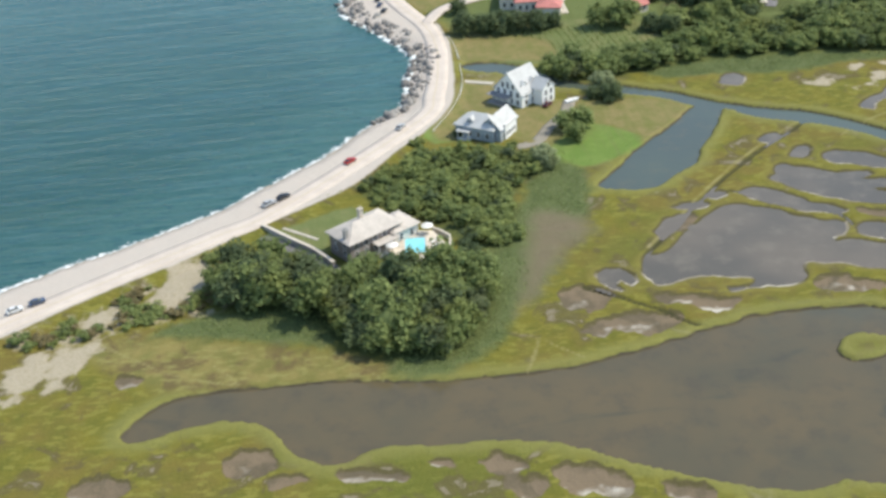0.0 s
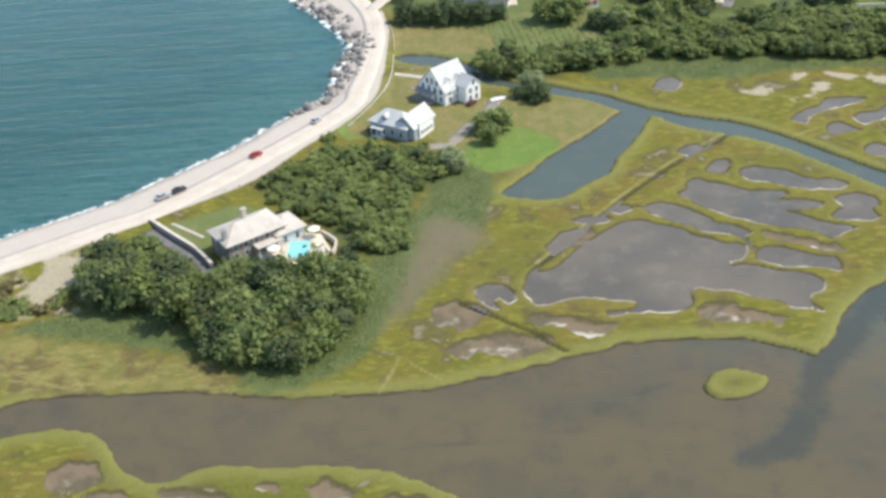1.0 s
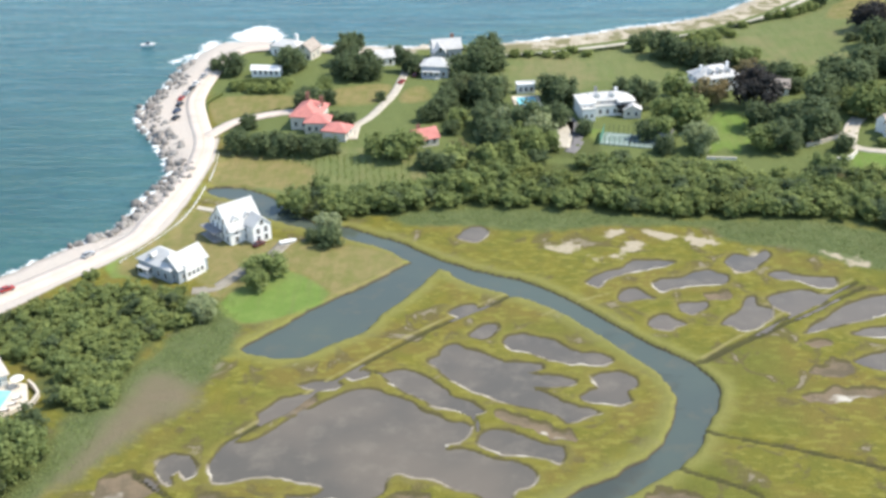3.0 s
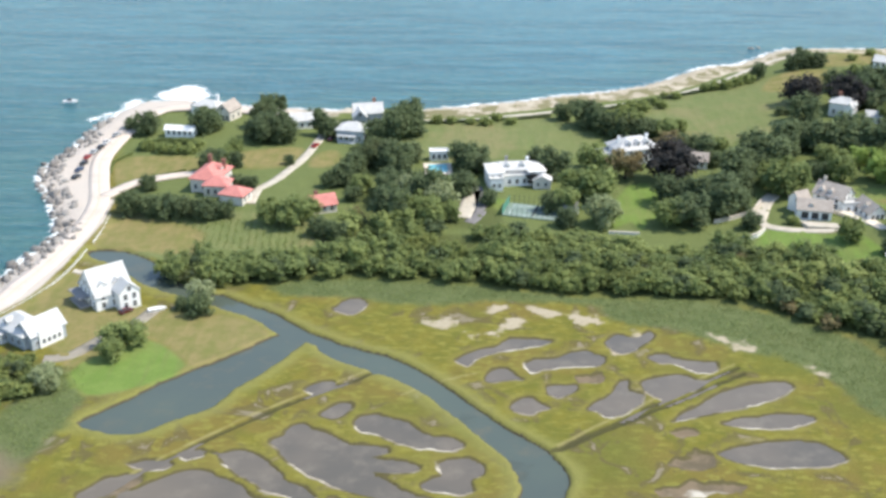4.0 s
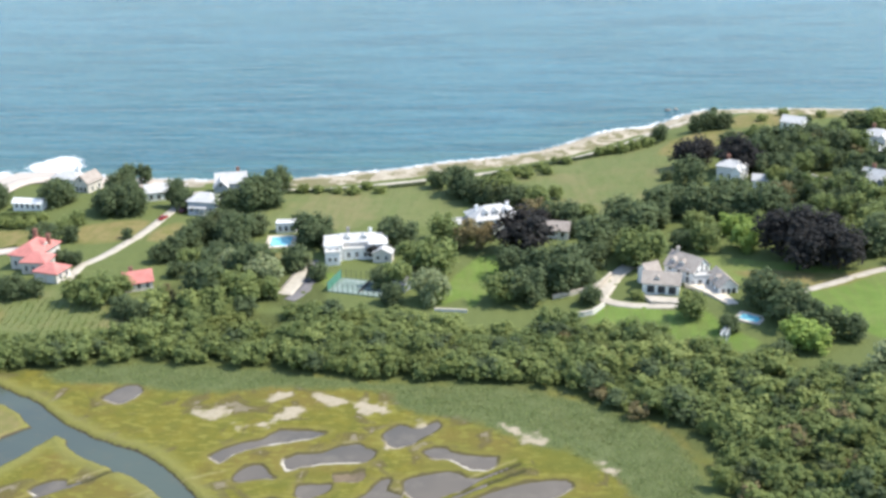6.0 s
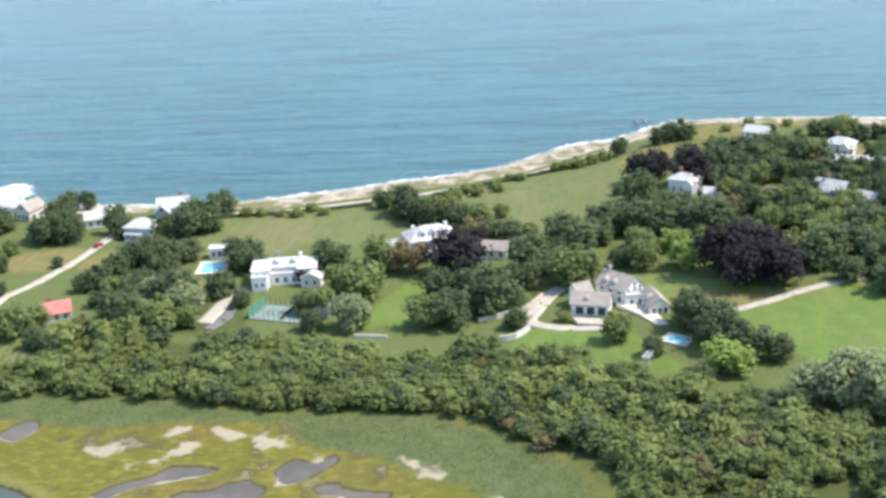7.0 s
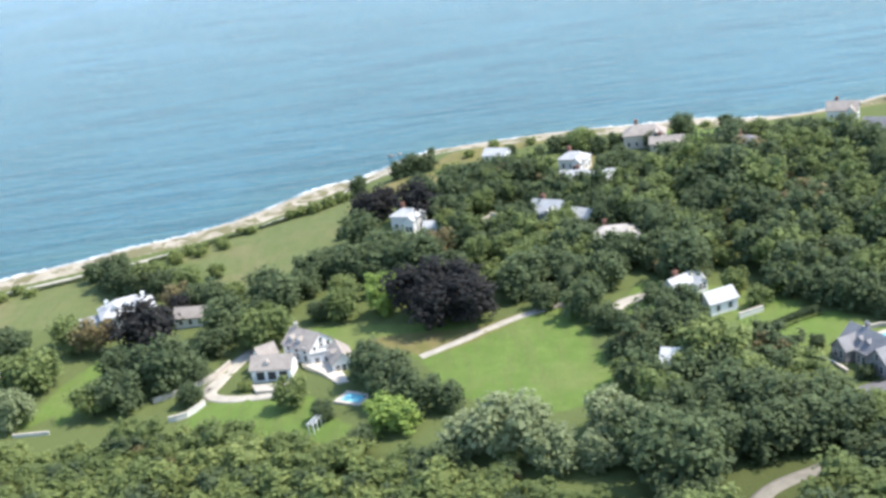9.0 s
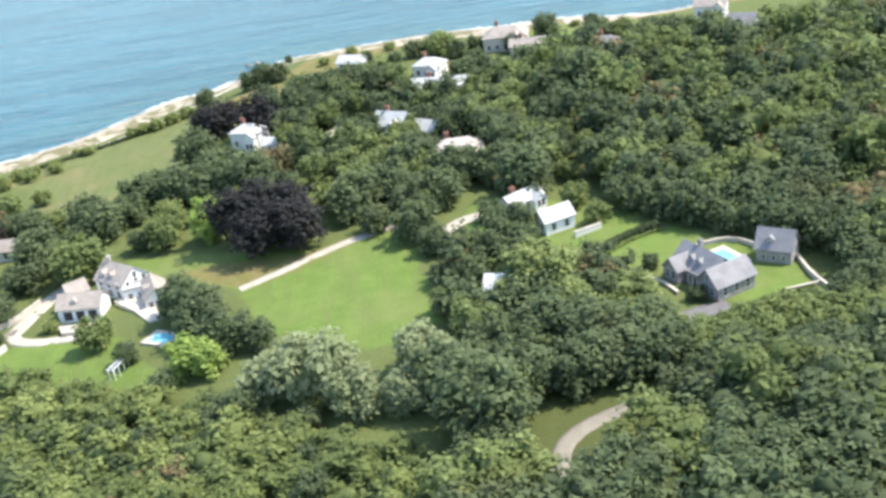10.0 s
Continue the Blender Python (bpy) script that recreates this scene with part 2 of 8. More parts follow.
POND22 = [(109.2, 268), (113.1, 269.3), (115.9, 267), (121.2, 265.8), (125, 265.6), (123.4, 260.7), (119.6, 260.9), (115.1, 264.1), (111.1, 264.9)]
POND23 = [(108.7, 224.2), (114.6, 228.6), (117.3, 225.2), (112.8, 222)]
POND24 = [(103.9, 214.8), (111.6, 217.8), (120.9, 217.8), (118.8, 214.7), (109.3, 213.3)]
POND25 = [(33.2, 289.2), (37.7, 295.2), (41.4, 292.4), (38.3, 285.9)]
POND26 = [(110.8, 239.7), (118.7, 247.7), (126.9, 254.4), (138.4, 257.4), (138.9, 253.4), (130.6, 247.3), (120.5, 243.4)]
POND27 = [(121.2, 239.2), (128.7, 242.8), (139.4, 243.9), (141.3, 241.4), (132.5, 237.8)]
POND28 = [(118.6, 228), (125.8, 231.9), (138.5, 233.4), (144.1, 228.4), (141.2, 225.1), (126.7, 223.7)]
POND29 = [(153.3, 229.9), (160.8, 232.7), (163.2, 230.5), (161.1, 226.2), (154.4, 225.8)]
POND30 = [(109.2, 235.4), (112.9, 238.1), (114.9, 235.3), (111.3, 233.5)]
POND35 = [(-6.5, 208.4), (-2.1, 213.4), (2.6, 216.4), (5, 215.2), (1.6, 211.1), (-2.9, 207.2), (-5.7, 205.9)]
POND36 = [(0.2, 220.3), (4.8, 221.8), (9.1, 220.3), (7.9, 218.6), (3.7, 218.3)]
POND37 = [(9.7, 224.3), (13.4, 225.8), (14.4, 223.6), (11.6, 221.7)]
POND38 = [(41.5, 211.7), (45, 209.6), (49.3, 206.4), (52.6, 204.8), (55.7, 202.7), (57.4, 200.8), (56.4, 199.9), (52.1, 201.6), (47.9, 204.2), (43.6, 207.4), (41, 209.8)]
POND39 = [(77.3, 166), (80.8, 169.7), (85.9, 173.4), (89.5, 177), (90.9, 173.2), (94, 170.8), (91.6, 163.3), (89.3, 164.8), (87.4, 160.3), (84.6, 162.1), (83.5, 165.1), (79.2, 163.7)]
POND40 = [(84.9, 253.3), (88.5, 254.3), (91.8, 254.1), (90.9, 251.1), (87.2, 248.3), (85.5, 249.7)]
POND41 = [(92.7, 257.7), (95.5, 259.3), (97.4, 257.5), (95.5, 255.3), (92.9, 255.7)]
PONDS = [POND0, POND1, POND2, POND3, POND4, POND5, POND6, POND7, POND8, POND9, POND10, POND11, POND12, POND13, POND14, POND15, POND16, POND17, POND18, POND19, POND20, POND21, POND22, POND23, POND24, POND25, POND26, POND27, POND28, POND29, POND30, POND35, POND36, POND37, POND38, POND39, POND40, POND41]
SANDFLAT0 = [(92.1, 283.8), (93.8, 291.9), (99.8, 285.1), (96.1, 282.1)]
SANDFLAT1 = [(80.9, 291), (85, 291.3), (89.3, 287.3), (85.4, 285.6)]
SANDFLAT2 = [(70.1, 290.3), (76.7, 293.1), (78.2, 290.8), (73.1, 287.6)]
SANDFLAT3 = [(73.8, 281.5), (77.3, 285.6), (81.5, 283.9), (79.2, 279.6), (75.3, 279.4)]
SANDFLAT4 = [(124.8, 280), (129.8, 277.7), (135.6, 272.4), (131.8, 271.4), (127, 274.9)]
SANDFLAT5 = [(144.6, 264.9), (147.1, 265), (148.2, 260.4), (145.9, 261.4)]
SANDFLAT6 = [(66.5, 276.1), (72.7, 279.2), (75.5, 276.7), (69.2, 275)]
SANDFLAT7 = [(100.2, 270.6), (105.3, 278.7), (110.5, 279), (107.8, 269.8), (102.8, 268.7)]
SANDFLAT8 = [(56.4, 282.2), (59.9, 285.3), (65.6, 282.8), (62.1, 279.8)]
SANDFLAT9 = [(-140.8, 183.9), (-137.4, 189.3), (-129, 187.5), (-132.2, 180.6), (-138.2, 172.4)]
SANDFLAT10 = [(-121.8, 204.8), (-118.3, 215.2), (-110.2, 216.7), (-105.1, 210.5), (-110, 203.5), (-116.1, 198.7)]
SANDFLAT11 = [(-136.6, 196.4), (-130.4, 201.8), (-126.3, 198.9), (-132.5, 193.6)]
SANDFLAT12 = [(-149, 182.2), (-143.1, 186.9), (-135.8, 184.5), (-140.9, 175), (-146.6, 170.6)]
SAND_FLATS = [SANDFLAT0, SANDFLAT1, SANDFLAT2, SANDFLAT3, SANDFLAT4, SANDFLAT5, SANDFLAT6, SANDFLAT7, SANDFLAT8, SANDFLAT9, SANDFLAT10, SANDFLAT11, SANDFLAT12]
DITCH0 = [(-11.3, 200), (1.9, 215.1), (15.8, 230.6), (29.4, 243.9), (46.4, 257.3)]
DITCH1 = [(86.2, 228), (98.4, 237.2), (108.8, 244.4), (130.1, 260.4)]
DITCH2 = [(82.2, 203), (92.4, 199.3), (102.4, 196), (113.6, 191.6)]
DITCH3 = [(73.9, 191.8), (81.6, 188.1), (88.9, 183.5)]
DITCH4 = [(-27.4, 190.3), (-18.6, 182.8), (-10.9, 175.4), (-7.7, 171.5)]
DITCH5 = [(85.1, 227.8), (100.2, 239.4), (112.9, 250), (129.4, 263.4)]
DITCH6 = [(15.4, 225.3), (26.7, 218.6), (37.5, 208.2), (38, 203.9)]
DITCHES = [DITCH0, DITCH1, DITCH2, DITCH3, DITCH4, DITCH5, DITCH6]
TRACK0 = [(-129, 187.5), (-115.8, 176.1), (-100.6, 168.3)]
TRACK1 = [(-84.7, 181.7), (-78.8, 172.1), (-72.2, 165.6)]
TRACK2 = [(-44.8, 176.1), (-40, 173), (-32.8, 164.7)]
TRACK3 = [(-44.1, 162.5), (-40, 173)]
TRACK4 = [(-105.8, 176.4), (-100.1, 168.5)]
TRACK5 = [(52.9, 248), (59.8, 253.1), (69.6, 258.4)]
TRACK6 = [(86.2, 229.8), (100.4, 242), (113.2, 252.3), (129, 264.9)]
TRACK7 = [(-10.2, 203), (1.9, 216.9), (15.9, 232.6), (29.6, 246.1), (45.7, 258.8)]
TRACKS = [TRACK0, TRACK1, TRACK2, TRACK3, TRACK4, TRACK5, TRACK6, TRACK7]
ISLE0 = [(15.3, 158.5), (19.2, 162.9), (23.8, 163.1), (28.4, 160.2), (27.5, 156.8), (22.7, 154.2), (16.9, 154.5)]
ISLE1 = [(57.7, 142.6), (62.6, 146.8), (66.2, 146.2), (65.3, 140.3), (59.5, 139.3)]
ISLES = [ISLE0, ISLE1]
REED0 = [(-24.9, 257.7), (-16.1, 243.1), (-20.4, 221), (-29.5, 210.5), (-33, 196.3), (-41.9, 185.5), (-48.6, 172.1), (-60.6, 164.6), (-70.3, 167), (-64.6, 183.3), (-49.2, 189.7), (-44.4, 213.7), (-33.7, 231.6)]
REED1 = [(-107.8, 194.6), (-93.5, 195.4), (-83.7, 190.6), (-81.1, 178), (-92.7, 181.8), (-109.2, 186.5), (-119, 190.2)]
REED2 = [(16.3, 303.3), (31.6, 305.9), (62.4, 304.7), (92.1, 298.5), (121.4, 295.6), (135.2, 292.1), (141.6, 280.6), (137.8, 268.6), (117.8, 281), (98.5, 292.6), (76.5, 294.6), (54, 291.6), (34.7, 295.3), (19.7, 295.5)]
REED3 = [(99.9, 292.1), (119.2, 297.9), (139.1, 291.9), (156.1, 281.9), (165.3, 264.9), (164.6, 241), (156, 242.4), (148.6, 259.1), (140.1, 268), (131.3, 280.2), (115.8, 281.9), (102.7, 285.2)]
REED4 = [(57.4, 328.4), (65.6, 331.2), (74.5, 326), (74.5, 317.9), (61.2, 317.2)]
REEDS = [REED0, REED1, REED2, REED3, REED4]
HEATH = [(-33.3, 226.7), (-23, 223.6), (-17.6, 214), (-26.7, 203.9), (-35.7, 188.8), (-44.5, 180.4), (-41.1, 196.8), (-38, 211)]
HEATHS = [HEATH]
TAN0 = [(-135, 188.8), (-118.8, 189.1), (-94.9, 181.2), (-76.6, 173.4), (-72.2, 164.5), (-94, 167.1), (-109.2, 167.7), (-126.1, 177.6)]
TAN_GRASS = [TAN0]
LAWN0 = [(-23.2, 254), (-18.1, 263.9), (-8.2, 270.8), (3.1, 259.2), (1.5, 253.5), (-8.1, 247.2), (-16.1, 245.1)]
LAWNSTRIP = [(-54.5, 271.4), (-46.2, 288.7), (-40.1, 306.2), (-30.4, 303.4), (-31.3, 292.7), (-43.1, 288.5), (-46.8, 267.7)]
LAWN4 = [(172.6, 371), (187, 366), (200, 360), (212, 353), (222, 350), (236, 355), (240, 341.3), (239.5, 326), (245, 317.7), (244, 306), (237.2, 303), (228, 300), (215, 309), (207, 320), (199.3, 341.4), (185.7, 349.3), (177.1, 354.1)]
LAWN5 = [(146.3, 327.5), (153.1, 339), (167.2, 333.2), (176.5, 331.6), (179.3, 321.8), (186.8, 311.4), (183.1, 308), (170.7, 313.4), (153.1, 325.8)]
LAWN6 = [(113.1, 354), (116.6, 369.6), (124.1, 370.1), (124.4, 352.1), (118.7, 344.8), (116.1, 337.3)]
LAWN7 = [(275, 321), (283.8, 327), (289.2, 328.6), (293.8, 327.6), (297.2, 322.9), (301.4, 317.4), (304.8, 313.6), (308.5, 305), (309, 298), (309.5, 293.5), (303.8, 292.9), (297, 292), (290, 296), (284, 309), (279, 314)]
LAWN8 = [(250, 347.4), (255.1, 358.3), (264.1, 357.4), (283.9, 341.3), (286.2, 330.9), (268.8, 327), (261.3, 339.1), (252.1, 334.3)]
LAWN9 = [(116.7, 373.8), (127, 371), (114.7, 345.1), (105.5, 340.9)]
YARD1 = [(290.2, 495.3), (308.4, 538.7), (308.9, 490.6), (303.2, 474.2), (290.9, 478.6)]
LAWN10 = [(70.5, 361.7), (79.1, 358.8), (79.4, 349.4), (72.1, 348)]
LAWNS = [LAWN0, LAWNSTRIP, LAWN4, LAWN5, LAWN6, LAWN7, LAWN8, LAWN9, LAWN10, YARD1]
DRYLAWN0 = [(-25, 288.6), (-14.3, 287.7), (3.7, 284.5), (14, 280.9), (20.5, 272.2), (10.2, 261.6), (1.6, 254.9), (-8.1, 247.2), (-16.1, 245.1), (-24.8, 257), (-31, 266.4), (-45.4, 267.6), (-52, 274.4), (-40.1, 306.2), (-24.3, 306.7)]
DRYFIELD0 = [(-39.8, 343.9), (-19.7, 341.3), (-8.5, 332.5), (-10.1, 318.5), (-21.7, 320.6), (-37.5, 322.9)]
DRYFIELD1 = [(-51.4, 391.7), (-46.6, 397.2), (-23, 394.9), (-20.9, 385.4), (-35.3, 375.2), (-44.8, 371.4)]
DRYFIELD2 = [(-10.8, 398.8), (9.3, 404.1), (6.4, 387.2), (-6.5, 383.7)]
DRYFIELD3 = [(14.5, 397), (21.1, 402.6), (23.4, 388.4), (14, 385.9)]
DRYFIELD4 = [(178.1, 470.3), (186.8, 489.6), (199.3, 494.1), (211.6, 490.8), (212.9, 482.6), (203.8, 473.7), (193, 471), (185.9, 467)]
YARD0 = [(253.3, 465.9), (257.2, 483.7), (267, 471.5), (264.3, 452.5), (257.5, 455.3)]
DRYSTRIP = [(186.9, 355.8), (198.1, 355), (213.1, 349.8), (227, 352.9), (215.5, 343.3), (203.4, 339.7), (195.4, 345.7)]
DRYFIELD5 = [(33.7, 347.7), (37, 361), (42.1, 356), (41, 343.4), (38.4, 335.8)]
DRYFIELD6 = [(47.3, 371), (53.4, 377.2), (61.2, 373.5), (59.4, 364), (51.9, 362.5)]
DRYFIELD7 = [(31.9, 332.5), (37.1, 342.3), (41.3, 350.8), (43.1, 346.7), (37.6, 335.7)]
DRYCOAST = [(205, 500), (222, 522), (260, 532), (300, 530), (330, 520), (365, 520), (400, 536), (415, 520), (380, 500), (330, 495), (290, 500), (250, 505), (225, 495)]
DRY_FIELDS = [DRYLAWN0, DRYFIELD0, DRYFIELD1, DRYFIELD2, DRYFIELD3, DRYFIELD4, DRYSTRIP, DRYFIELD5, DRYFIELD6, DRYFIELD7, DRYCOAST, YARD0]
LAWN1 = [(-96.4, 226.2), (-87.6, 231.6), (-75.9, 237), (-71.2, 232.8), (-80.7, 223.9), (-81.8, 218.2), (-84, 215)]
LAWN2 = [(43, 434.9), (74.8, 440.7), (93.4, 445.8), (103.8, 440.3), (110, 420.4), (105.5, 400), (83.4, 406), (74.7, 396.5), (54.7, 392.6), (46.5, 402.7)]
LAWN3 = [(118.7, 453.8), (132.5, 466.1), (155.2, 477.4), (179.1, 488.1), (203.4, 488.4), (211.4, 487.4), (198.6, 466.5), (186.8, 441.6), (181.5, 422), (162.4, 420.3), (152.9, 409.2), (141.8, 418), (131.6, 442.9)]
FIELD0 = [(-37.8, 347.6), (24.5, 344.1), (28.1, 331.1), (15.5, 319.3), (-7.5, 323.6), (-16.2, 316), (-26.5, 320), (-35.3, 324.2)]
MEADOWS = [LAWN1, LAWN2, LAWN3, FIELD0]
WOOD0 = [(-73.4, 242), (-71.9, 249.4), (-62.2, 256.5), (-53.2, 261.6), (-33.4, 260.6), (-24.6, 254.1), (-24.2, 245.8), (-31.9, 241), (-35.8, 226.2), (-36.9, 212.5), (-43.7, 208.7), (-54.4, 216), (-57.1, 225.4), (-68.8, 233.5), (-73.6, 244.1)]
WOOD1 = [(-93.6, 207.8), (-81.6, 202.9), (-77.9, 206.7), (-65.4, 203.8), (-54.2, 207.3), (-45, 200.5), (-45.7, 188.9), (-48.4, 178.4), (-56.3, 168.9), (-66.7, 169.5), (-77.6, 175), (-88.8, 191.6)]
WOOD2 = [(-109.1, 207.6), (-99.6, 213.1), (-87.9, 206.2), (-79.1, 200.1), (-76.6, 188.8), (-83.7, 190), (-95.7, 194.1), (-106.9, 198.2)]
WOOD3 = [(-16.8, 308.5), (-9.8, 315.9), (2.9, 315.6), (15.6, 317.3), (34.7, 322.9), (47.6, 320.6), (63.7, 322.3), (95.1, 317.8), (125.2, 311.5), (150.4, 309.2), (146, 295.1), (121.6, 297.2), (92.1, 299.4), (62.3, 304.2), (31.6, 305.8), (16.3, 302.5), (4.3, 299.1), (-11, 300.4)]
WOOD4 = [(25, 324.8), (32.2, 336.9), (50.5, 336.6), (66.5, 333.1), (88, 335.5), (106.8, 327.3), (118.6, 322.7), (135.1, 323.5), (146.1, 321.2), (159.5, 319.3), (174.7, 309), (184, 301.7), (197.6, 295.3), (204.1, 279.8), (224, 286.1), (205, 262), (178, 266), (166.5, 268), (159, 280), (152, 281), (146, 287), (140.7, 296.1), (121.8, 297.5), (101.8, 301.5), (73.8, 307.2), (39.3, 307.6)]
WOOD5 = [(131.2, 324.3), (156.5, 319), (182.3, 301.3), (200.6, 297.3), (209.3, 289), (222, 272.4), (236, 262), (240, 240), (238, 204), (205, 215), (180, 231), (170, 245), (167.5, 262), (172, 268), (160, 284)]
WOOD6 = [(299.2, 462), (330.8, 452), (384.3, 455), (470, 470), (450, 300), (345, 280), (324, 288), (318, 312), (306, 326), (294, 334), (285, 341), (280.3, 361.8), (283.4, 401), (277.8, 420.3)]
WOOD7 = [(210.4, 446.9), (222.1, 466), (241.8, 470), (252, 462), (266, 452), (280, 456), (297, 455), (283.4, 401), (280.3, 361.8), (259.9, 363.5), (246.9, 369.8), (238.3, 355.4), (229.7, 367.7), (222.3, 392.8), (213.4, 408)]
WOOD8 = [(240.9, 322.2), (248.9, 327.3), (260.2, 322.6), (274.7, 313.9), (279.2, 293.9), (270.7, 279), (255.8, 279.9), (247, 287.3), (243, 302.8)]
WOOD9 = [(180, 408.3), (202.4, 415.4), (208.6, 395.4), (199.2, 380.3), (181.4, 400.4)]
WOOD10 = [(35.5, 360.4), (54.8, 366.3), (70.8, 358.5), (76.7, 346.2), (74.5, 334.7), (51.8, 340.7), (37.5, 332.5), (29.8, 339.2)]
WOOD11 = [(238, 280), (246, 284), (252, 276), (256, 270), (264, 272), (272, 268), (285, 270), (300, 269), (318, 268), (345, 258), (352, 215), (300, 190), (240, 200), (238, 235)]
WOODS = [WOOD0, WOOD1, WOOD2, WOOD3, WOOD4, WOOD5, WOOD6, WOOD7, WOOD8, WOOD9, WOOD10, WOOD11]
COAST_SCRUB = [(-149.8, 192.9), (-139, 197), (-129.6, 204.5), (-117.4, 214.1), (-106.7, 220.8), (-97, 212.9), (-101, 199.7), (-113.8, 195.3), (-128.5, 191.5), (-141.6, 187.6)]
SURF0 = [(-58.4, 468.4), (-54.5, 479), (-44.9, 484.2), (-35, 470.6), (-40.5, 461.8), (-51.6, 461.5)]
SURF1 = [(-67.8, 455.5), (-64.6, 465.6), (-60.5, 464), (-59.9, 451), (-62.7, 445.5)]
SURF2 = [(-76.1, 436.4), (-68.2, 449.8), (-66.2, 445.6), (-72.6, 435)]
SURF = [SURF0, SURF1, SURF2]
DRIVE90 = [(253.6, 249), (254.6, 254.5), (256.8, 259.4), (261.5, 263), (267.2, 265.2), (270, 266.5)]
DRIVE0 = [(201.3, 339.4), (209.7, 343.1), (223.1, 350), (236.1, 353.8)]
DRIVE1 = [(149.6, 346.5), (152.2, 340.8), (158.8, 337.3), (168.4, 335.9), (172.3, 337.7)]
DRIVE2 = [(159.5, 364.5), (155.6, 358.5), (151.6, 347.6), (149.9, 343.1)]
DRIVE3 = [(67.7, 367.4), (66.2, 355.4), (64.6, 345.4)]
DRIVE4 = [(-98.7, 228.9), (-89.6, 219), (-82.8, 211.9), (-80.2, 205.4)]
DRIVE5 = [(-11.3, 286.6), (-14.2, 278.4), (-19.8, 270.9), (-25.1, 262.2), (-30.6, 260.5)]
DRIVE7 = [(282.2, 290.2), (285.2, 290.6), (288.6, 291.6), (292.4, 291.8)]
DRIVE8 = [(218.5, 419.1), (224, 431), (233.4, 420)]
DRIVE9 = [(247.6, 446.6), (256.5, 447.5), (265.5, 448.5)]
DRIVE10 = [(-41.2, 309.1), (-30.5, 304.3)]
DRIVE11 = [(243.3, 336.1), (248, 347), (255.1, 350.7), (263.1, 350.8)]
DRIVE12 = [(66.6, 341.8), (69.7, 349.2), (70, 361.1), (68.3, 370.5)]
DRIVES = [(DRIVE90, 3.1), (DRIVE0, 2.6), (DRIVE1, 3.2), (DRIVE2, 4.5), (DRIVE3, 5), (DRIVE4, 3.6), (DRIVE5, 3.5), (DRIVE7, 4.1), (DRIVE8, 4), (DRIVE9, 5), (DRIVE10, 2), (DRIVE11, 4), (DRIVE12, 3.6)]



def curve(points, step=2.5, closed=True, wiggle=0.0, seed=0):
    """A smooth line through control points (Catmull-Rom), resampled about every step metres."""
    p = np.array(points, float)
    n = len(p)
    rng, out = np.random.default_rng(seed), []
    for i in range(n if closed else n - 1):
        if closed:
            a, b, c, d = (p[(i + k) % n] for k in (-1, 0, 1, 2))
        else:
            a, b, c, d = (p[min(max(i + k, 0), n - 1)] for k in (-1, 0, 1, 2))
        for t in np.linspace(0, 1, max(2, int(np.hypot(*(c - b)) / step) + 1))[:-1]:
            out.append(0.5 * (2 * b + (c - a) * t + (2 * a - 5 * b + 4 * c - d) * t * t + (3 * b - a - 3 * c + d) * t**3))
    if not closed:
        out.append(p[-1])
    out = np.array(out)
    if wiggle:
        out += rng.normal(0, wiggle, out.shape)
    return out


def field(poly, x, y, closed=True, reach=14.0):
    """Signed distance of the places to an outline (+ inside), clamped to reach; for an open line minus the distance."""
    d, inside = np.full(x.shape, reach), np.zeros(x.shape, bool)
    lo, hi = poly.min(0) - reach, poly.max(0) + reach
    near = (x > lo[0]) & (x < hi[0]) & (y > lo[1]) & (y < hi[1])
    px, py = x[near], y[near]
    dn, ins = np.full(px.shape, reach), np.zeros(px.shape, bool)
    ends = np.roll(poly, -1, 0) if closed else poly[1:]
    for (ax, ay), (bx, by) in zip(poly, ends):
        ex, ey = bx - ax, by - ay
        wx, wy = px - ax, py - ay
        h = np.clip((wx * ex + wy * ey) / (ex * ex + ey * ey + 1e-9), 0, 1)
        dn = np.minimum(dn, np.hypot(wx - h * ex, wy - h * ey))
        if closed and ay != by:
            ins ^= ((ay > py) != (by > py)) & (px < ax + (py - ay) / (by - ay) * ex)
    d[near], inside[near] = dn, ins
    return np.where(inside, d, -d)


def most(polys, x, y, reach=14.0):
    out = np.full(x.shape, -reach)
    for p in polys:
        out = np.maximum(out, field(p, x, y, True, reach))
    return out


upland = curve(UPLAND, 4)
sea_line = np.vstack([[(-2500, -1000), (-400, 60)], curve(SHORE, 3, False, 0.25), [(520, 760), (2500, 1500), (2500, 4000), (-2500, 4000)]])
water_lines = [curve(p, 2.0, True, 0.18, i) for i, p in enumerate((LAGOON, CHANNEL, INLET, ROADSIDE_POOL))]
island_lines = [curve(p, 1.5, True, 0.15, i) for i, p in enumerate(ISLES)]
PAN0 = [(-103, 147.1), (-98.8, 148.7), (-94.7, 148.1), (-92.6, 145.3), (-94.5, 141.8), (-98.5, 141), (-102.1, 143.4)]
PAN1 = [(-128.7, 144.6), (-124.8, 146.4), (-120.1, 144.9), (-118.9, 141), (-124.8, 139.9), (-128.9, 141.3)]
PAN2 = [(-57.1, 139.5), (-52.5, 139.9), (-48.7, 137.3), (-49.8, 135), (-55.2, 135.4)]
PAN3 = [(-43.8, 134.8), (-38.3, 135), (-33.3, 130.9), (-32.5, 126.8), (-38.3, 126.1), (-42.9, 129.4)]
PAN4 = [(-52.8, 132.6), (-47.7, 132.7), (-45.6, 129.1), (-50.4, 128.2)]
PAN5 = [(-81.6, 139.6), (-77.6, 140), (-71.7, 138.5), (-69.7, 136.6), (-75.8, 136.8)]
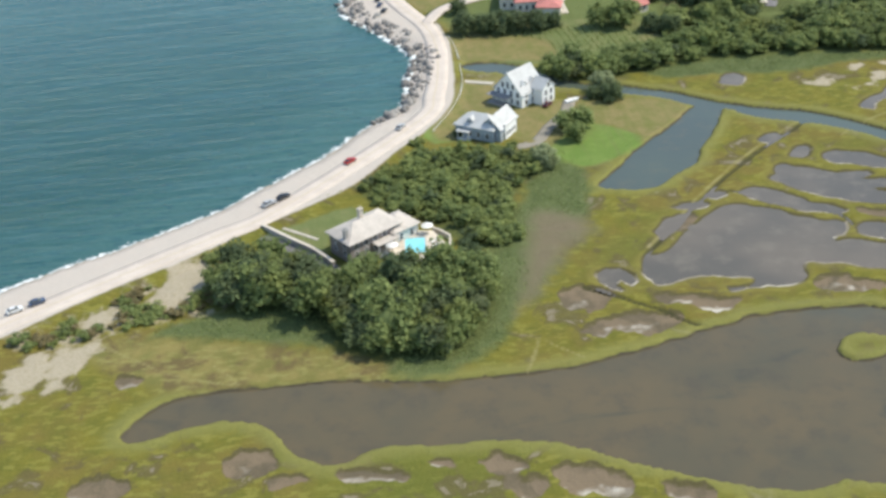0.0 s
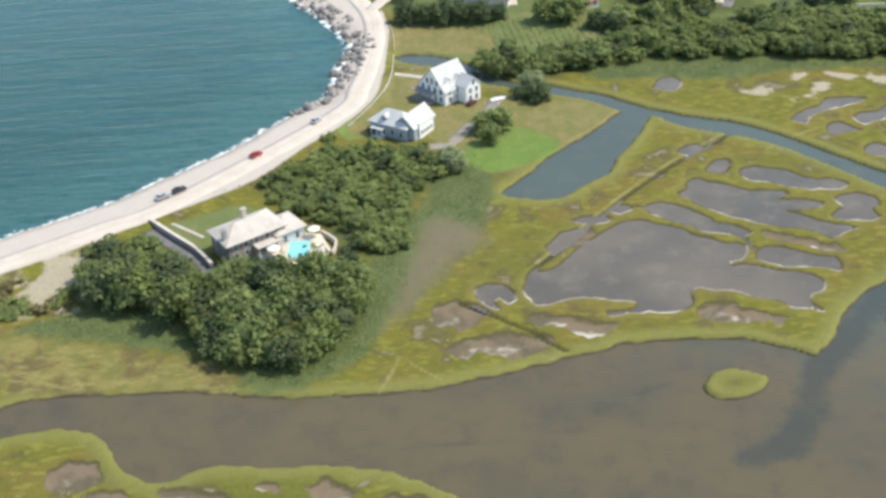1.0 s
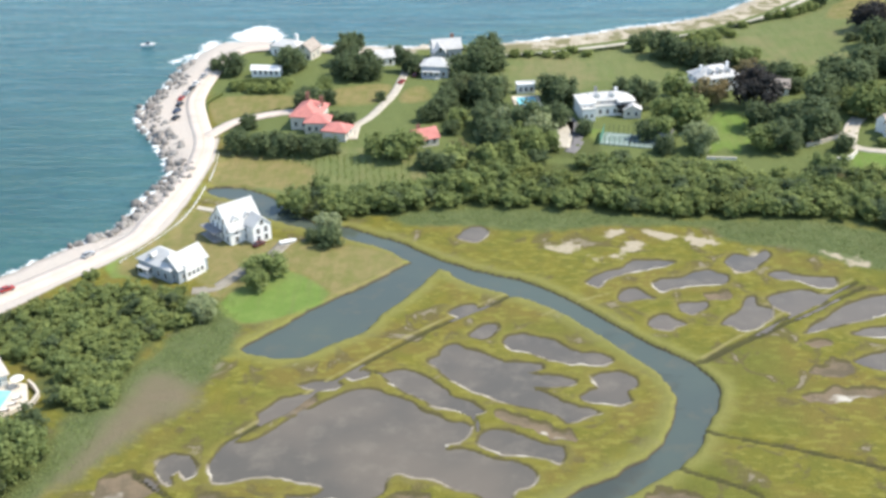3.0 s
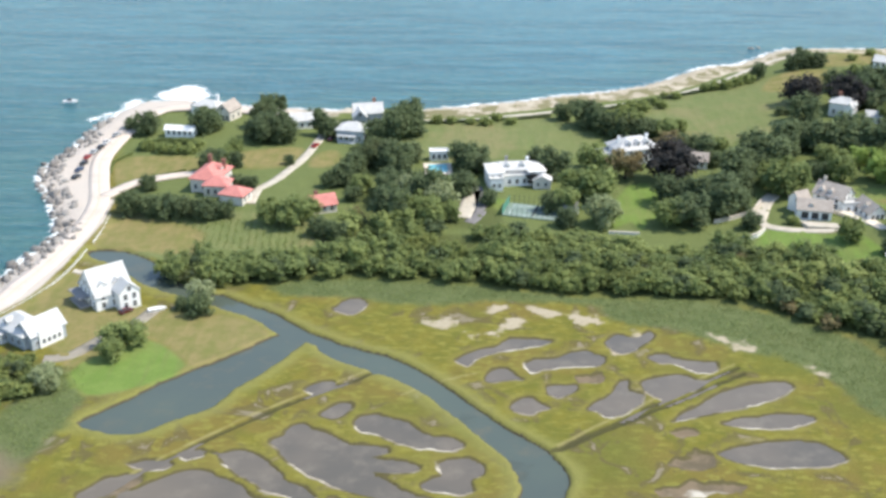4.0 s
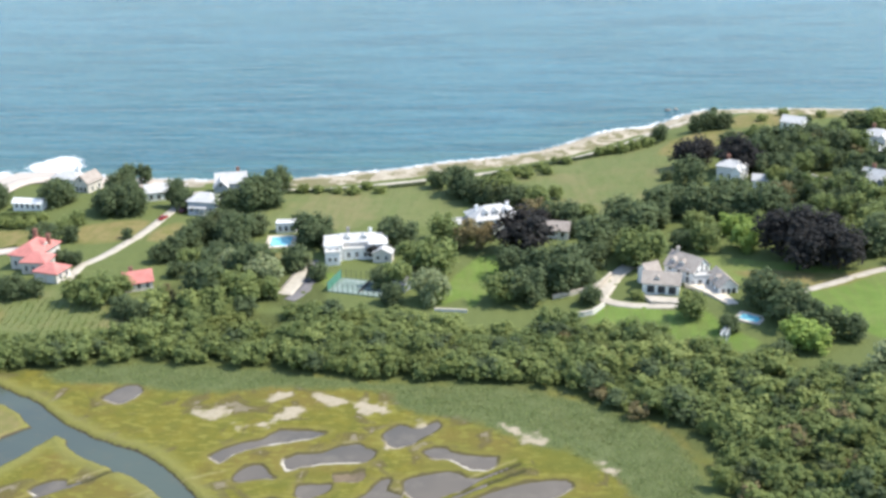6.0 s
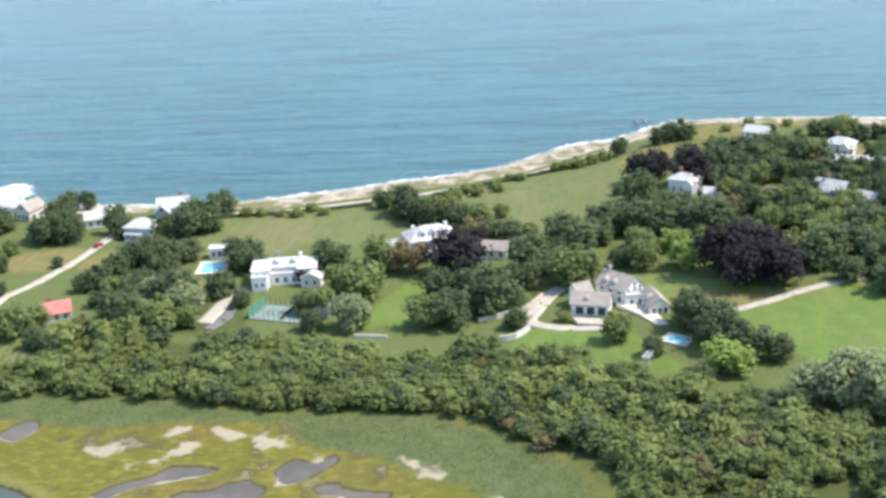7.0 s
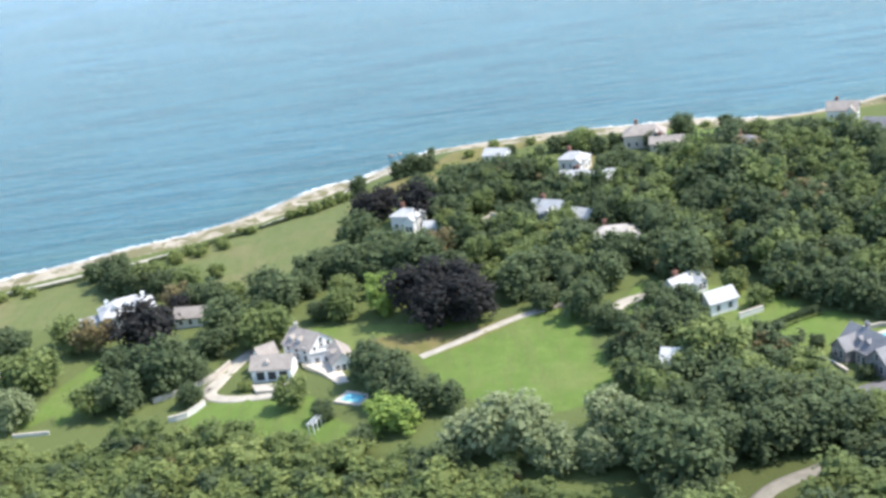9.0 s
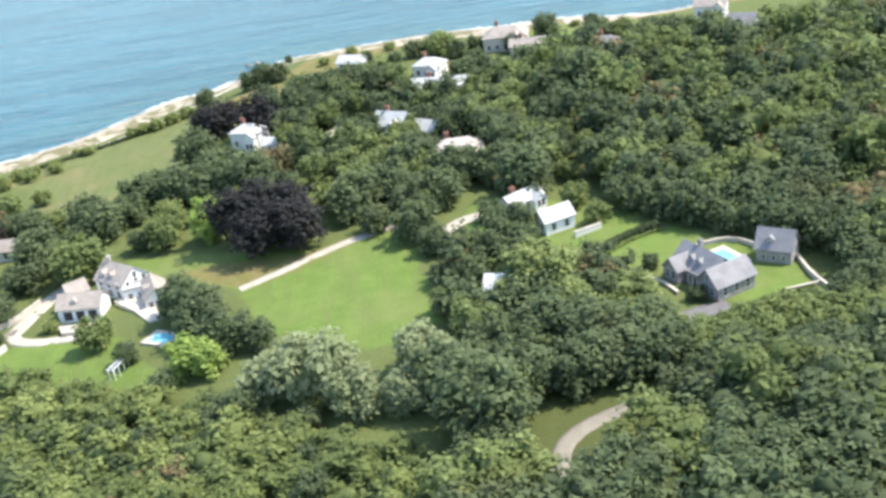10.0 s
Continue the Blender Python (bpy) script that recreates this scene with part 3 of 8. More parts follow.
PAN6 = [(-93.7, 140.2), (-88.5, 140.4), (-87.1, 138.4), (-92.3, 138.3)]
PAN7 = [(-26.2, 127.9), (-21, 125.6), (-19.7, 122.8), (-26, 123.4)]
PAN8 = [(-66, 140.5), (-61.5, 140.1), (-61.2, 138.5), (-65.5, 138.9)]
PAN9 = [(-125.1, 175.6), (-121.8, 175.8), (-119.8, 173.1), (-123.5, 172)]
PANS = [PAN0, PAN1, PAN2, PAN3, PAN4, PAN5, PAN6, PAN7, PAN8, PAN9, POND6, POND7, POND8, POND9, POND14, POND23, POND24, POND29, POND30, POND35, POND38, POND39, POND41]
PONDS = [p for p in PONDS if p not in PANS]
pond_lines = [curve(p, 1.2, True, 0.12, i) for i, p in enumerate(PONDS)]
pan_lines = [curve(p, 1.2, True, 0.16, i) for i, p in enumerate(PANS)]
flat_lines = [curve(p, 1.5, True, 0.25, i) for i, p in enumerate(SAND_FLATS)]


def ground_z(x, y):
    """The lie of the land without banks and ditches: marsh, rising to the headland."""
    x, y = np.asarray(x, float), np.asarray(y, float)
    rise = smooth(field(upland, x, y, True, 46.0), 0, 45)
    return 0.6 + rise * (1.5 + 7.5 * smooth(x, 125, 255))


LX, LY = np.arange(-300, 501, 4.0), np.arange(0, 701, 4.0)
LZ = ground_z(*(a.ravel() for a in np.meshgrid(LX, LY))).reshape(len(LY), len(LX))


def gz(x, y):
    """The lie of the land at one place, from a coarse table."""
    u, v = min(max((x + 300) / 4, 0), len(LX) - 1.001), min(max(y / 4, 0), len(LY) - 1.001)
    i, j = int(v), int(u)
    a, b = v - i, u - j
    return float((LZ[i, j] * (1 - b) + LZ[i, j + 1] * b) * (1 - a) + (LZ[i + 1, j] * (1 - b) + LZ[i + 1, j + 1] * b) * a)


# ---- the ground: one sheet to the horizon ----
def spread(*spans):
    """Coordinates with given spacing in each span (start, end, step)."""
    out = []
    for a, b, s in spans:
        out.extend(np.arange(a, b, s))
    return np.array(out)


gx = np.concatenate([[-4000, -1500, -600, -350], spread((-240, -155, 3), (-155, 175, 0.9), (175, 330, 1.5), (330, 480, 3), (480, 660, 8)), [700, 900, 1500, 4000]])
gy = np.concatenate([[-3000, -800, -200], spread((0, 104, 4), (104, 300, 0.9), (300, 400, 1.4), (400, 560, 2.2), (560, 760, 5)), [800, 1000, 1600, 4000]])
GX, GY = np.meshgrid(gx, gy)
X, Y = GX.ravel(), GY.ravel()


def sheet(name, xs, ys, z, material, attributes, keep=None):
    nx, ny = len(xs), len(ys)
    gxx, gyy = np.meshgrid(xs, ys)
    co = np.stack([gxx.ravel(), gyy.ravel(), z], 1).astype(np.float32)
    i = (np.arange(ny - 1)[:, None] * nx + np.arange(nx - 1)[None]).ravel()
    quads = np.stack([i, i + 1, i + nx + 1, i + nx], 1).astype(np.int32)
    if keep is not None:
        quads = quads[keep[quads].any(1)]
    me = bpy.data.meshes.new(name)
    me.vertices.add(len(co))
    me.vertices.foreach_set("co", co.ravel())
    me.loops.add(quads.size)
    me.loops.foreach_set("vertex_index", quads.ravel())
    me.polygons.add(len(quads))
    me.polygons.foreach_set("loop_start", np.arange(0, quads.size, 4, dtype=np.int32))
    me.polygons.foreach_set("use_smooth", np.ones(len(quads), bool))
    for key, v in attributes.items():
        me.attributes.new(key, "FLOAT", "POINT").data.foreach_set("value", np.asarray(v, np.float32))
    me.update()
    me.validate()
    me.materials.append(material)
    return new(name, me)


sea_d = field(sea_line, X, Y, True, 30)
wet = most(water_lines, X, Y)
wet = np.minimum(wet, -most(island_lines, X, Y))
pond = np.minimum(most(pond_lines, X, Y), -0.5 - wet)
fray = np.array([noise.noise(Vector((x * 0.22, y * 0.22, 3))) * 2.0 + noise.noise(Vector((x * 0.55, y * 0.55, 7))) * 1.5 for x, y in zip(X, Y)])
pond = pond + 0.26 * fray
pan = np.minimum(most(pan_lines, X, Y), -0.5 - wet) + 0.75 * fray
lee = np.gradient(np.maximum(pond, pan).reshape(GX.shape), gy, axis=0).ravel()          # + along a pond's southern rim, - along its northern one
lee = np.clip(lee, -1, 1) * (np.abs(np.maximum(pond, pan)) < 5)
wet = wet + 0.2 * fray
ditch = np.full(X.shape, -14.0)
for line in DITCHES:
    ditch = np.maximum(ditch, field(curve(line, 4, False, 0.2), X, Y, False))
track = np.full(X.shape, -14.0)
for line in TRACKS:
    track = np.maximum(track, field(curve(line, 4, False, 0.2), X, Y, False))
shore_road = curve(SHORE_ROAD, 4, False)
lawn = most([curve(p, 4) for p in LAWNS], X, Y)
meadow = most([curve(p, 4) for p in MEADOWS], X, Y)
dry = np.minimum(most([curve(p, 4) for p in DRY_FIELDS], X, Y), -field(curve(LAWN0, 4), X, Y))
reed = most([curve(p, 4) for p in REEDS], X, Y)
heath = most([curve(p, 4) for p in HEATHS], X, Y)
tan = most([curve(p, 4) for p in TAN_GRASS], X, Y)
wood = most([curve(p, 5) for p in WOODS], X, Y)
sandy = np.maximum(most(flat_lines, X, Y) + 1.5 * fray - 0.7, np.minimum(field(curve(COAST_SCRUB, 3), X, Y) * 0.5, 2.2 * np.roll(fray, 900) - 0.4))
edge_line = curve(ROAD_EDGE, 4, False)
strip = np.vstack([[(-420, -10), (-262, 112)], edge_line, curve(ROAD, 4, False)[12:], [(-20, 620), (-400, 620)]])
beach = np.maximum(field(strip, X, Y), np.where(np.abs(sea_d) < 22, np.where(X > -60, 7.5 + 8.0 * smooth(X, 20, 60) + sea_d, -14), -14))
up = field(upland, X, Y)
rng = np.random.default_rng(3)
rough = np.array([noise.noise(Vector((x * 0.12, y * 0.12, 0))) for x, y in zip(X, Y)])
Z = ground_z(X, Y) + 0.12 * rough + 0.10 * fray
Z = np.maximum(Z, 0.6 + 0.9 * smooth(beach, -4, 0))
Z = Z - smooth(wet, -0.7, 0.5) * 1.7
Z = Z - smooth(pond, -0.7, 0.7 + 0.8 * np.maximum(lee, 0)) * 0.66
Z = Z - smooth(pan, -0.6, 0.8) * 0.34
Z = Z - smooth(ditch, -0.9, -0.1) * 0.55 * (up < 0)
Z = Z + (smooth(wet, -3.5, -1.0) * (1 - smooth(wet, -1.0, -0.4))) * 0.24
foot = np.where(Y < 285, -3.5, -7.0)          # the shingle is steep, the rocky shore shelves
beach_slope = smooth((sea_d - foot) / np.where(Y < 285, 7.3, 14.0))
Z = np.where(sea_d > foot, Z * (1 - beach_slope) - 1.6 * beach_slope, Z)
Z = np.where(sea_d > 8, -4.0, Z)

g = Nodes("ground")
n_big, n_mid, n_fine = g.noise(0.035, 4), g.noise(0.22, 4, 0.65), g.noise(1.6, 4, 0.7)
n_mow = g.noise(0.5, 2, 0.5, (1, 0.12, 1, 0.5))
jig = g.maths("ADD", g.maths("MULTIPLY", g.maths("SUBTRACT", n_mid, 0.5), 3.2), g.maths("MULTIPLY", g.maths("SUBTRACT", n_fine, 0.5), 1.6))


def zone(name, width=0.6, shift=0.0, jitter=1.0):
    return g.ramp(g.maths("ADD", g.attr(name), g.maths("MULTIPLY", jig, jitter)), shift - width, shift + width)


n_patch, n_streak = g.noise(0.11, 5, 0.62, None, 0.6), g.noise(0.3, 4, 0.6, (1, 2.4, 1, 0.6))
marsh = g.mix(g.ramp(n_mid, 0.35, 0.65), (0.168, 0.152, 0.029), (0.126, 0.126, 0.026))
marsh = g.mix(g.ramp(n_big, 0.45, 0.60, 0.0, 0.8), marsh, (0.166, 0.128, 0.037))
marsh = g.mix(g.ramp(n_streak, 0.52, 0.62, 0.0, 0.75), marsh, (0.225, 0.210, 0.050))
marsh = g.mix(g.ramp(g.noise(0.018, 2), 0.5, 0.62, 0.0, 0.6), marsh, (0.108, 0.124, 0.027))
marsh = g.mix(g.ramp(n_patch, 0.54, 0.60, 0.0, 0.7), marsh, (0.108, 0.088, 0.042))
marsh = g.mix(g.ramp(n_patch, 0.63, 0.66, 0.0, 0.8), marsh, (0.235, 0.200, 0.140))
marsh = g.mix(g.ramp(n_fine, 0.50, 0.8, 0.0, 0.6), marsh, (0.085, 0.090, 0.022))
bank = g.mix(n_fine, (0.25, 0.23, 0.080), (0.16, 0.17, 0.046))
col = g.mix(g.ramp(g.maths("ADD", g.attr("wet"), jig), -5.5, -1.5, 0.0, 0.75), marsh, bank)
col = g.mix(g.ramp(g.maths("ADD", g.attr("pond"), jig), -2.8, -0.8, 0.0, 0.55), col, (0.185, 0.165, 0.045))
rank = g.mix(n_fine, (0.100, 0.135, 0.045), (0.155, 0.175, 0.065))
col = g.mix(zone("up", 5.0, 2.0, 2.0), col, rank)
tan_c = g.mix(g.ramp(n_mid, 0.3, 0.7), (0.235, 0.195, 0.070), (0.150, 0.145, 0.045))
tan_c = g.mix(g.ramp(n_patch, 0.47, 0.58, 0, 0.75), tan_c, (0.125, 0.090, 0.045))
tan_c = g.mix(g.ramp(n_streak, 0.52, 0.62, 0, 0.7), tan_c, (0.255, 0.235, 0.085))
col = g.mix(zone("tan", 3.0, 0.0, 1.6), col, tan_c)
heath_c = g.mix(n_mid, (0.185, 0.140, 0.098), (0.145, 0.140, 0.075))
reed_c = g.mix(g.ramp(n_mid, 0.3, 0.7), (0.125, 0.150, 0.062), (0.090, 0.118, 0.044))
reed_c = g.mix(g.ramp(n_fine, 0.5, 0.8), reed_c, (0.160, 0.165, 0.078))
col = g.mix(zone("reed", 2.0, 0.0, 1.5), col, reed_c)
col = g.mix(zone("heath", 3.5, 2.2, 1.8), col, heath_c)
lawn_c = g.mix(g.ramp(n_mid, 0.35, 0.7), (0.130, 0.200, 0.046), (0.162, 0.230, 0.058))
lawn_c = g.mix(g.ramp(n_big, 0.5, 0.68, 0, 0.5), lawn_c, (0.205, 0.215, 0.085))
lawn_c = g.mix(g.ramp(n_mow, 0.45, 0.65, 0, 0.45), lawn_c, (0.150, 0.175, 0.060))
meadow_c = g.mix(g.ramp(n_mid, 0.35, 0.7), (0.146, 0.172, 0.066), (0.168, 0.182, 0.074))
meadow_c = g.mix(g.ramp(n_big, 0.48, 0.62, 0, 0.45), meadow_c, (0.235, 0.195, 0.100))
meadow_c = g.mix(g.ramp(n_mow, 0.46, 0.62, 0, 0.4), meadow_c, (0.125, 0.160, 0.055))
col = g.mix(zone("meadow", 0.9, 0.0, 0.7), col, meadow_c)
col = g.mix(zone("lawn", 0.9, 0.0, 0.7), col, lawn_c)
dry_c = g.mix(g.ramp(n_mid, 0.35, 0.7), (0.235, 0.195, 0.085), (0.165, 0.165, 0.055))
dry_c = g.mix(g.ramp(n_mow, 0.5, 0.7, 0, 0.4), dry_c, (0.14, 0.155, 0.045))
col = g.mix(zone("dry", 1.2, 0.0, 0.9), col, dry_c)
litter = g.mix(n_fine, (0.070, 0.088, 0.030), (0.110, 0.125, 0.045))
col = g.mix(zone("wood", 2.0, 0.5, 1.5), col, litter)
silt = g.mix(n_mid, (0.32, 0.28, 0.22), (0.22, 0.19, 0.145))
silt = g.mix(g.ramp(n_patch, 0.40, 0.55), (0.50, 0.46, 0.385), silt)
# rim colour where the silt is missing, mostly along northern edges
dark_rim = g.mix(n_fine, (0.075, 0.062, 0.030), (0.120, 0.105, 0.045))
rim = g.mix(g.ramp(g.maths("ADD", g.attr("lee"), g.maths("MULTIPLY", g.maths("SUBTRACT", g.noise(0.07, 3), 0.5), 5.0)), 0.25, 1.0), dark_rim, silt)
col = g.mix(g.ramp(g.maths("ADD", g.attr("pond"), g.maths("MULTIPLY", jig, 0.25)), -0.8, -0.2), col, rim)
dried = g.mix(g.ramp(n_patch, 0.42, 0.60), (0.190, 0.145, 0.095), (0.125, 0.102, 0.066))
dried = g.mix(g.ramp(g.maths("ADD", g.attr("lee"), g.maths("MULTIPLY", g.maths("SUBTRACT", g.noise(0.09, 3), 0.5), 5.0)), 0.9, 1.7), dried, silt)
dried = g.mix(g.ramp(g.maths("ADD", g.attr("pan"), g.attr("lee")), -0.7, 0.2), dark_rim, dried)
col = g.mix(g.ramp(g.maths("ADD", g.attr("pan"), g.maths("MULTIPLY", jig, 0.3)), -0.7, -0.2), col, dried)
mud = g.mix(n_mid, (0.060, 0.048, 0.034), (0.10, 0.085, 0.06))
col = g.mix(g.ramp(g.attr("wet"), -0.75, -0.35), col, mud)
col = g.mix(g.ramp(g.maths("ADD", g.attr("ditch"), g.maths("MULTIPLY", jig, 0.25)), -0.95, -0.35, 0, 0.85), col, (0.058, 0.056, 0.026))
col = g.mix(g.ramp(g.maths("ADD", g.attr("track"), g.maths("MULTIPLY", jig, 0.3)), -0.62, -0.1, 0, 0.65), col, (0.27, 0.24, 0.10))
sand_c = g.mix(n_mid, (0.45, 0.385, 0.29), (0.35, 0.30, 0.215))
col = g.mix(zone("sandy", 1.1, 0.0, 2.0), col, g.mix(g.ramp(n_fine, 0.45, 0.7), sand_c, (0.30, 0.265, 0.165)))
shingle = g.mix(n_fine, (0.56, 0.50, 0.44), (0.44, 0.39, 0.34))
shingle = g.mix(g.ramp(n_mid, 0.4, 0.7, 0, 0.5), shingle, (0.52, 0.45, 0.39))
place = g.node("ShaderNodeSeparateXYZ")
g.link(g.coords(), place.inputs[0])
sand_e = g.mix(g.ramp(n_mid, 0.35, 0.65), (0.47, 0.41, 0.32), (0.36, 0.31, 0.23))
sand_e = g.mix(g.ramp(g.maths("SUBTRACT", n_patch, g.maths("MULTIPLY", g.ramp(g.attr("sea"), -8, -3), 0.3)), 0.45, 0.53, 0.0, 0.85), sand_e, (0.165, 0.155, 0.070))
shingle = g.mix(g.ramp(place.outputs[0], -30, 40), shingle, sand_e)
col = g.mix(zone("beach", 0.5, 0.0, 0.35), col, shingle)
wetsand = g.ramp(g.attr("sea"), -1.2, 0.4, 0.0, 0.7)
col = g.mix(wetsand, col, (0.30, 0.26, 0.21))
ground_mat = g.out(col, 0.95, g.maths("ADD", n_fine, n_mid), 0.8, 0.35, 0.12)
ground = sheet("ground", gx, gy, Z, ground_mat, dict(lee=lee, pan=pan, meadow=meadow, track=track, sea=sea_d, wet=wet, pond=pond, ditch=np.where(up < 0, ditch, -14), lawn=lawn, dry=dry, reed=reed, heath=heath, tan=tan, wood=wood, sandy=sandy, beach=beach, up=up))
tagged(ground, "salt marsh, lawns and shingle shore as one sheet of ground", "ground", kind="structure")

# ---- water ----
s = Nodes("sea_water")
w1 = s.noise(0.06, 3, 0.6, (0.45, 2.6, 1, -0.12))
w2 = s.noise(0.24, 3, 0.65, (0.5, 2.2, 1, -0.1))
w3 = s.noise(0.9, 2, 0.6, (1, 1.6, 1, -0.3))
place = s.node("ShaderNodeSeparateXYZ")
s.link(s.coords(), place.inputs[0])
# bluer and paler with distance: part of the sky's sheen is put into the colour
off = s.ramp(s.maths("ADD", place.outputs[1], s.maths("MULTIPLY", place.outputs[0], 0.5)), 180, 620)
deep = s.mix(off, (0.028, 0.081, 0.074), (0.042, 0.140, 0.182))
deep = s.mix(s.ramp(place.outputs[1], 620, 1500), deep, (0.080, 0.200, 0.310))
deep = s.mix(s.ramp(s.noise(0.006, 3), 0.35, 0.65, 0.0, 0.5), deep, (0.028, 0.100, 0.115))
deep = s.mix(s.ramp(s.attr("shore"), -40, -5, 0.0, 0.6), deep, (0.050, 0.130, 0.125))
# dark and pale bands: light and shade of wave faces mixed into the colour
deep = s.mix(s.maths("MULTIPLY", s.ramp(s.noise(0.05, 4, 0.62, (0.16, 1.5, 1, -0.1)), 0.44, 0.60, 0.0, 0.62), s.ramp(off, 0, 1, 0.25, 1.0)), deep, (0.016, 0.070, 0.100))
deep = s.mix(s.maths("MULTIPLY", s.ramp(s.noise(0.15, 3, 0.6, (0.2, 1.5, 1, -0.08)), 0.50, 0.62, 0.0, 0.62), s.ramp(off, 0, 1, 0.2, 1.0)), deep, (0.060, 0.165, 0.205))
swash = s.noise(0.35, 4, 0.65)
# finer dark bands for the shaded sides of wavelets, likewise in the colour
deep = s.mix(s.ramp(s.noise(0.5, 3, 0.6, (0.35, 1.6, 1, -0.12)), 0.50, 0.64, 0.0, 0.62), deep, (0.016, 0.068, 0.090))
foam = s.ramp(s.maths("ADD", s.attr("shore"), s.maths("ADD", s.maths("MULTIPLY", s.maths("SUBTRACT", swash, 0.5), 6.0), s.maths("MULTIPLY", s.maths("SUBTRACT", w3, 0.5), 2.0))), -1.5, 0.1)
surf = s.ramp(s.maths("ADD", s.attr("surf"), s.maths("ADD", s.maths("MULTIPLY", s.maths("SUBTRACT", w2, 0.5), 9.0), s.maths("MULTIPLY", s.maths("SUBTRACT", w3, 0.5), 7.0))), 0.2, 2.6)
calm = s.maths("MULTIPLY", s.ramp(place.outputs[1], 400, 450), s.ramp(s.noise(0.035, 3), 0.42, 0.60, 0.8, 0.0))
foam = s.maths("MULTIPLY", foam, s.maths("SUBTRACT", 1.0, calm))
foam = s.maths("MAXIMUM", foam, surf)
foam = s.maths("MULTIPLY", foam, s.ramp(w3, 0.25, 0.55, 0.5, 1.0))
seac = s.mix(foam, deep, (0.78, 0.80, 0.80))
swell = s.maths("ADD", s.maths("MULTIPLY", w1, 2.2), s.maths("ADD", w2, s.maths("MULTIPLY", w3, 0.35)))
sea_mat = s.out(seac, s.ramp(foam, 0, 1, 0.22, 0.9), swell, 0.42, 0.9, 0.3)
s.bsdf.inputs["IOR"].default_value = 1.33
sx = np.concatenate([[-4900, -2500, -1200, -700, -400], spread((-260, -155, 3.2), (-155, -28, 1.3), (-28, 360, 2.6), (360, 560, 6)), [600, 900, 1500, 2600, 4900]])
sy = np.concatenate([[-600, -100], spread((60, 200, 3.2), (200, 500, 1.4), (500, 560, 2.0), (560, 800, 10)), [850, 1100, 1600, 2500, 4900]])
SX, SY = (a.ravel() for a in np.meshgrid(sx, sy))
shore_d = -field(sea_line, SX, SY, True, 60)
surf_d = most([curve(p, 3) for p in SURF], SX, SY)
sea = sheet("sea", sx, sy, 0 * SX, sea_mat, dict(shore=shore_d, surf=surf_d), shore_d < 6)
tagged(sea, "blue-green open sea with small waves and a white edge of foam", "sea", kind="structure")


def pool_material(name, a, b, c, rough=0.08):
    n = Nodes(name)
    col = n.mix(n.ramp(n.noise(0.03, 3), 0.35, 0.65), a, b)
    col = n.mix(n.ramp(n.noise(0.16, 4, 0.65), 0.45, 0.75, 0, 0.6), col, c)
    return n.out(col, rough, n.noise(1.2, 2), 0.06, 0.1, 0.24)


def tidal_material():
    """Creek water: brown and silty in the lagoon, grey-green and deeper up the channel, with ripple streaks between."""
    n = Nodes("tidal_water")
    place = n.node("ShaderNodeSeparateXYZ")
    n.link(n.coords(), place.inputs[0])
    cloud, grain = n.noise(0.03, 4), n.noise(0.16, 4, 0.65)
    brown = n.mix(n.ramp(cloud, 0.35, 0.65), (0.118, 0.092, 0.050), (0.092, 0.080, 0.049))
    brown = n.mix(n.ramp(grain, 0.45, 0.75, 0, 0.6), brown, (0.070, 0.062, 0.044))
    green = n.mix(n.ramp(cloud, 0.35, 0.65), (0.082, 0.102, 0.082), (0.072, 0.090, 0.078))
    green = n.mix(n.ramp(grain, 0.5, 0.75, 0, 0.6), green, (0.120, 0.112, 0.078))
    up = n.maths("ADD", place.outputs[1], n.maths("MULTIPLY", n.maths("SUBTRACT", cloud, 0.5), 70.0))
    up = n.maths("ADD", up, n.maths("MULTIPLY", place.outputs[0], 0.5))
    col = n.mix(n.ramp(up, 160, 235), brown, green)
    streak = n.ramp(n.noise(0.05, 4, 0.6, (0.6, 1.4, 1, 0.9), 1.5), 0.60, 0.72, 0, 0.4)
    col = n.mix(streak, col, (0.050, 0.055, 0.042))
    run = n.maths("ADD", n.attr("deep"), n.maths("MULTIPLY", n.maths("SUBTRACT", grain, 0.5), 9.0))
    col = n.mix(n.ramp(run, -5.0, -1.0, 0, 0.65), col, (0.046, 0.052, 0.044))
    return n.out(col, 0.08, n.noise(1.2, 2), 0.06, 0.1, 0.32)


lagoon_mat = creek_mat = tidal_material()
pond_mat = pool_material("pond_water", (0.104, 0.094, 0.078), (0.146, 0.124, 0.098), (0.185, 0.160, 0.125), 0.16)


DEEPS = curve([(68, 196.8), (56.7, 182.7), (46.7, 170.8), (39.3, 163), (33.6, 151.6), (28.3, 143.3), (20, 139.2)], 3, False)


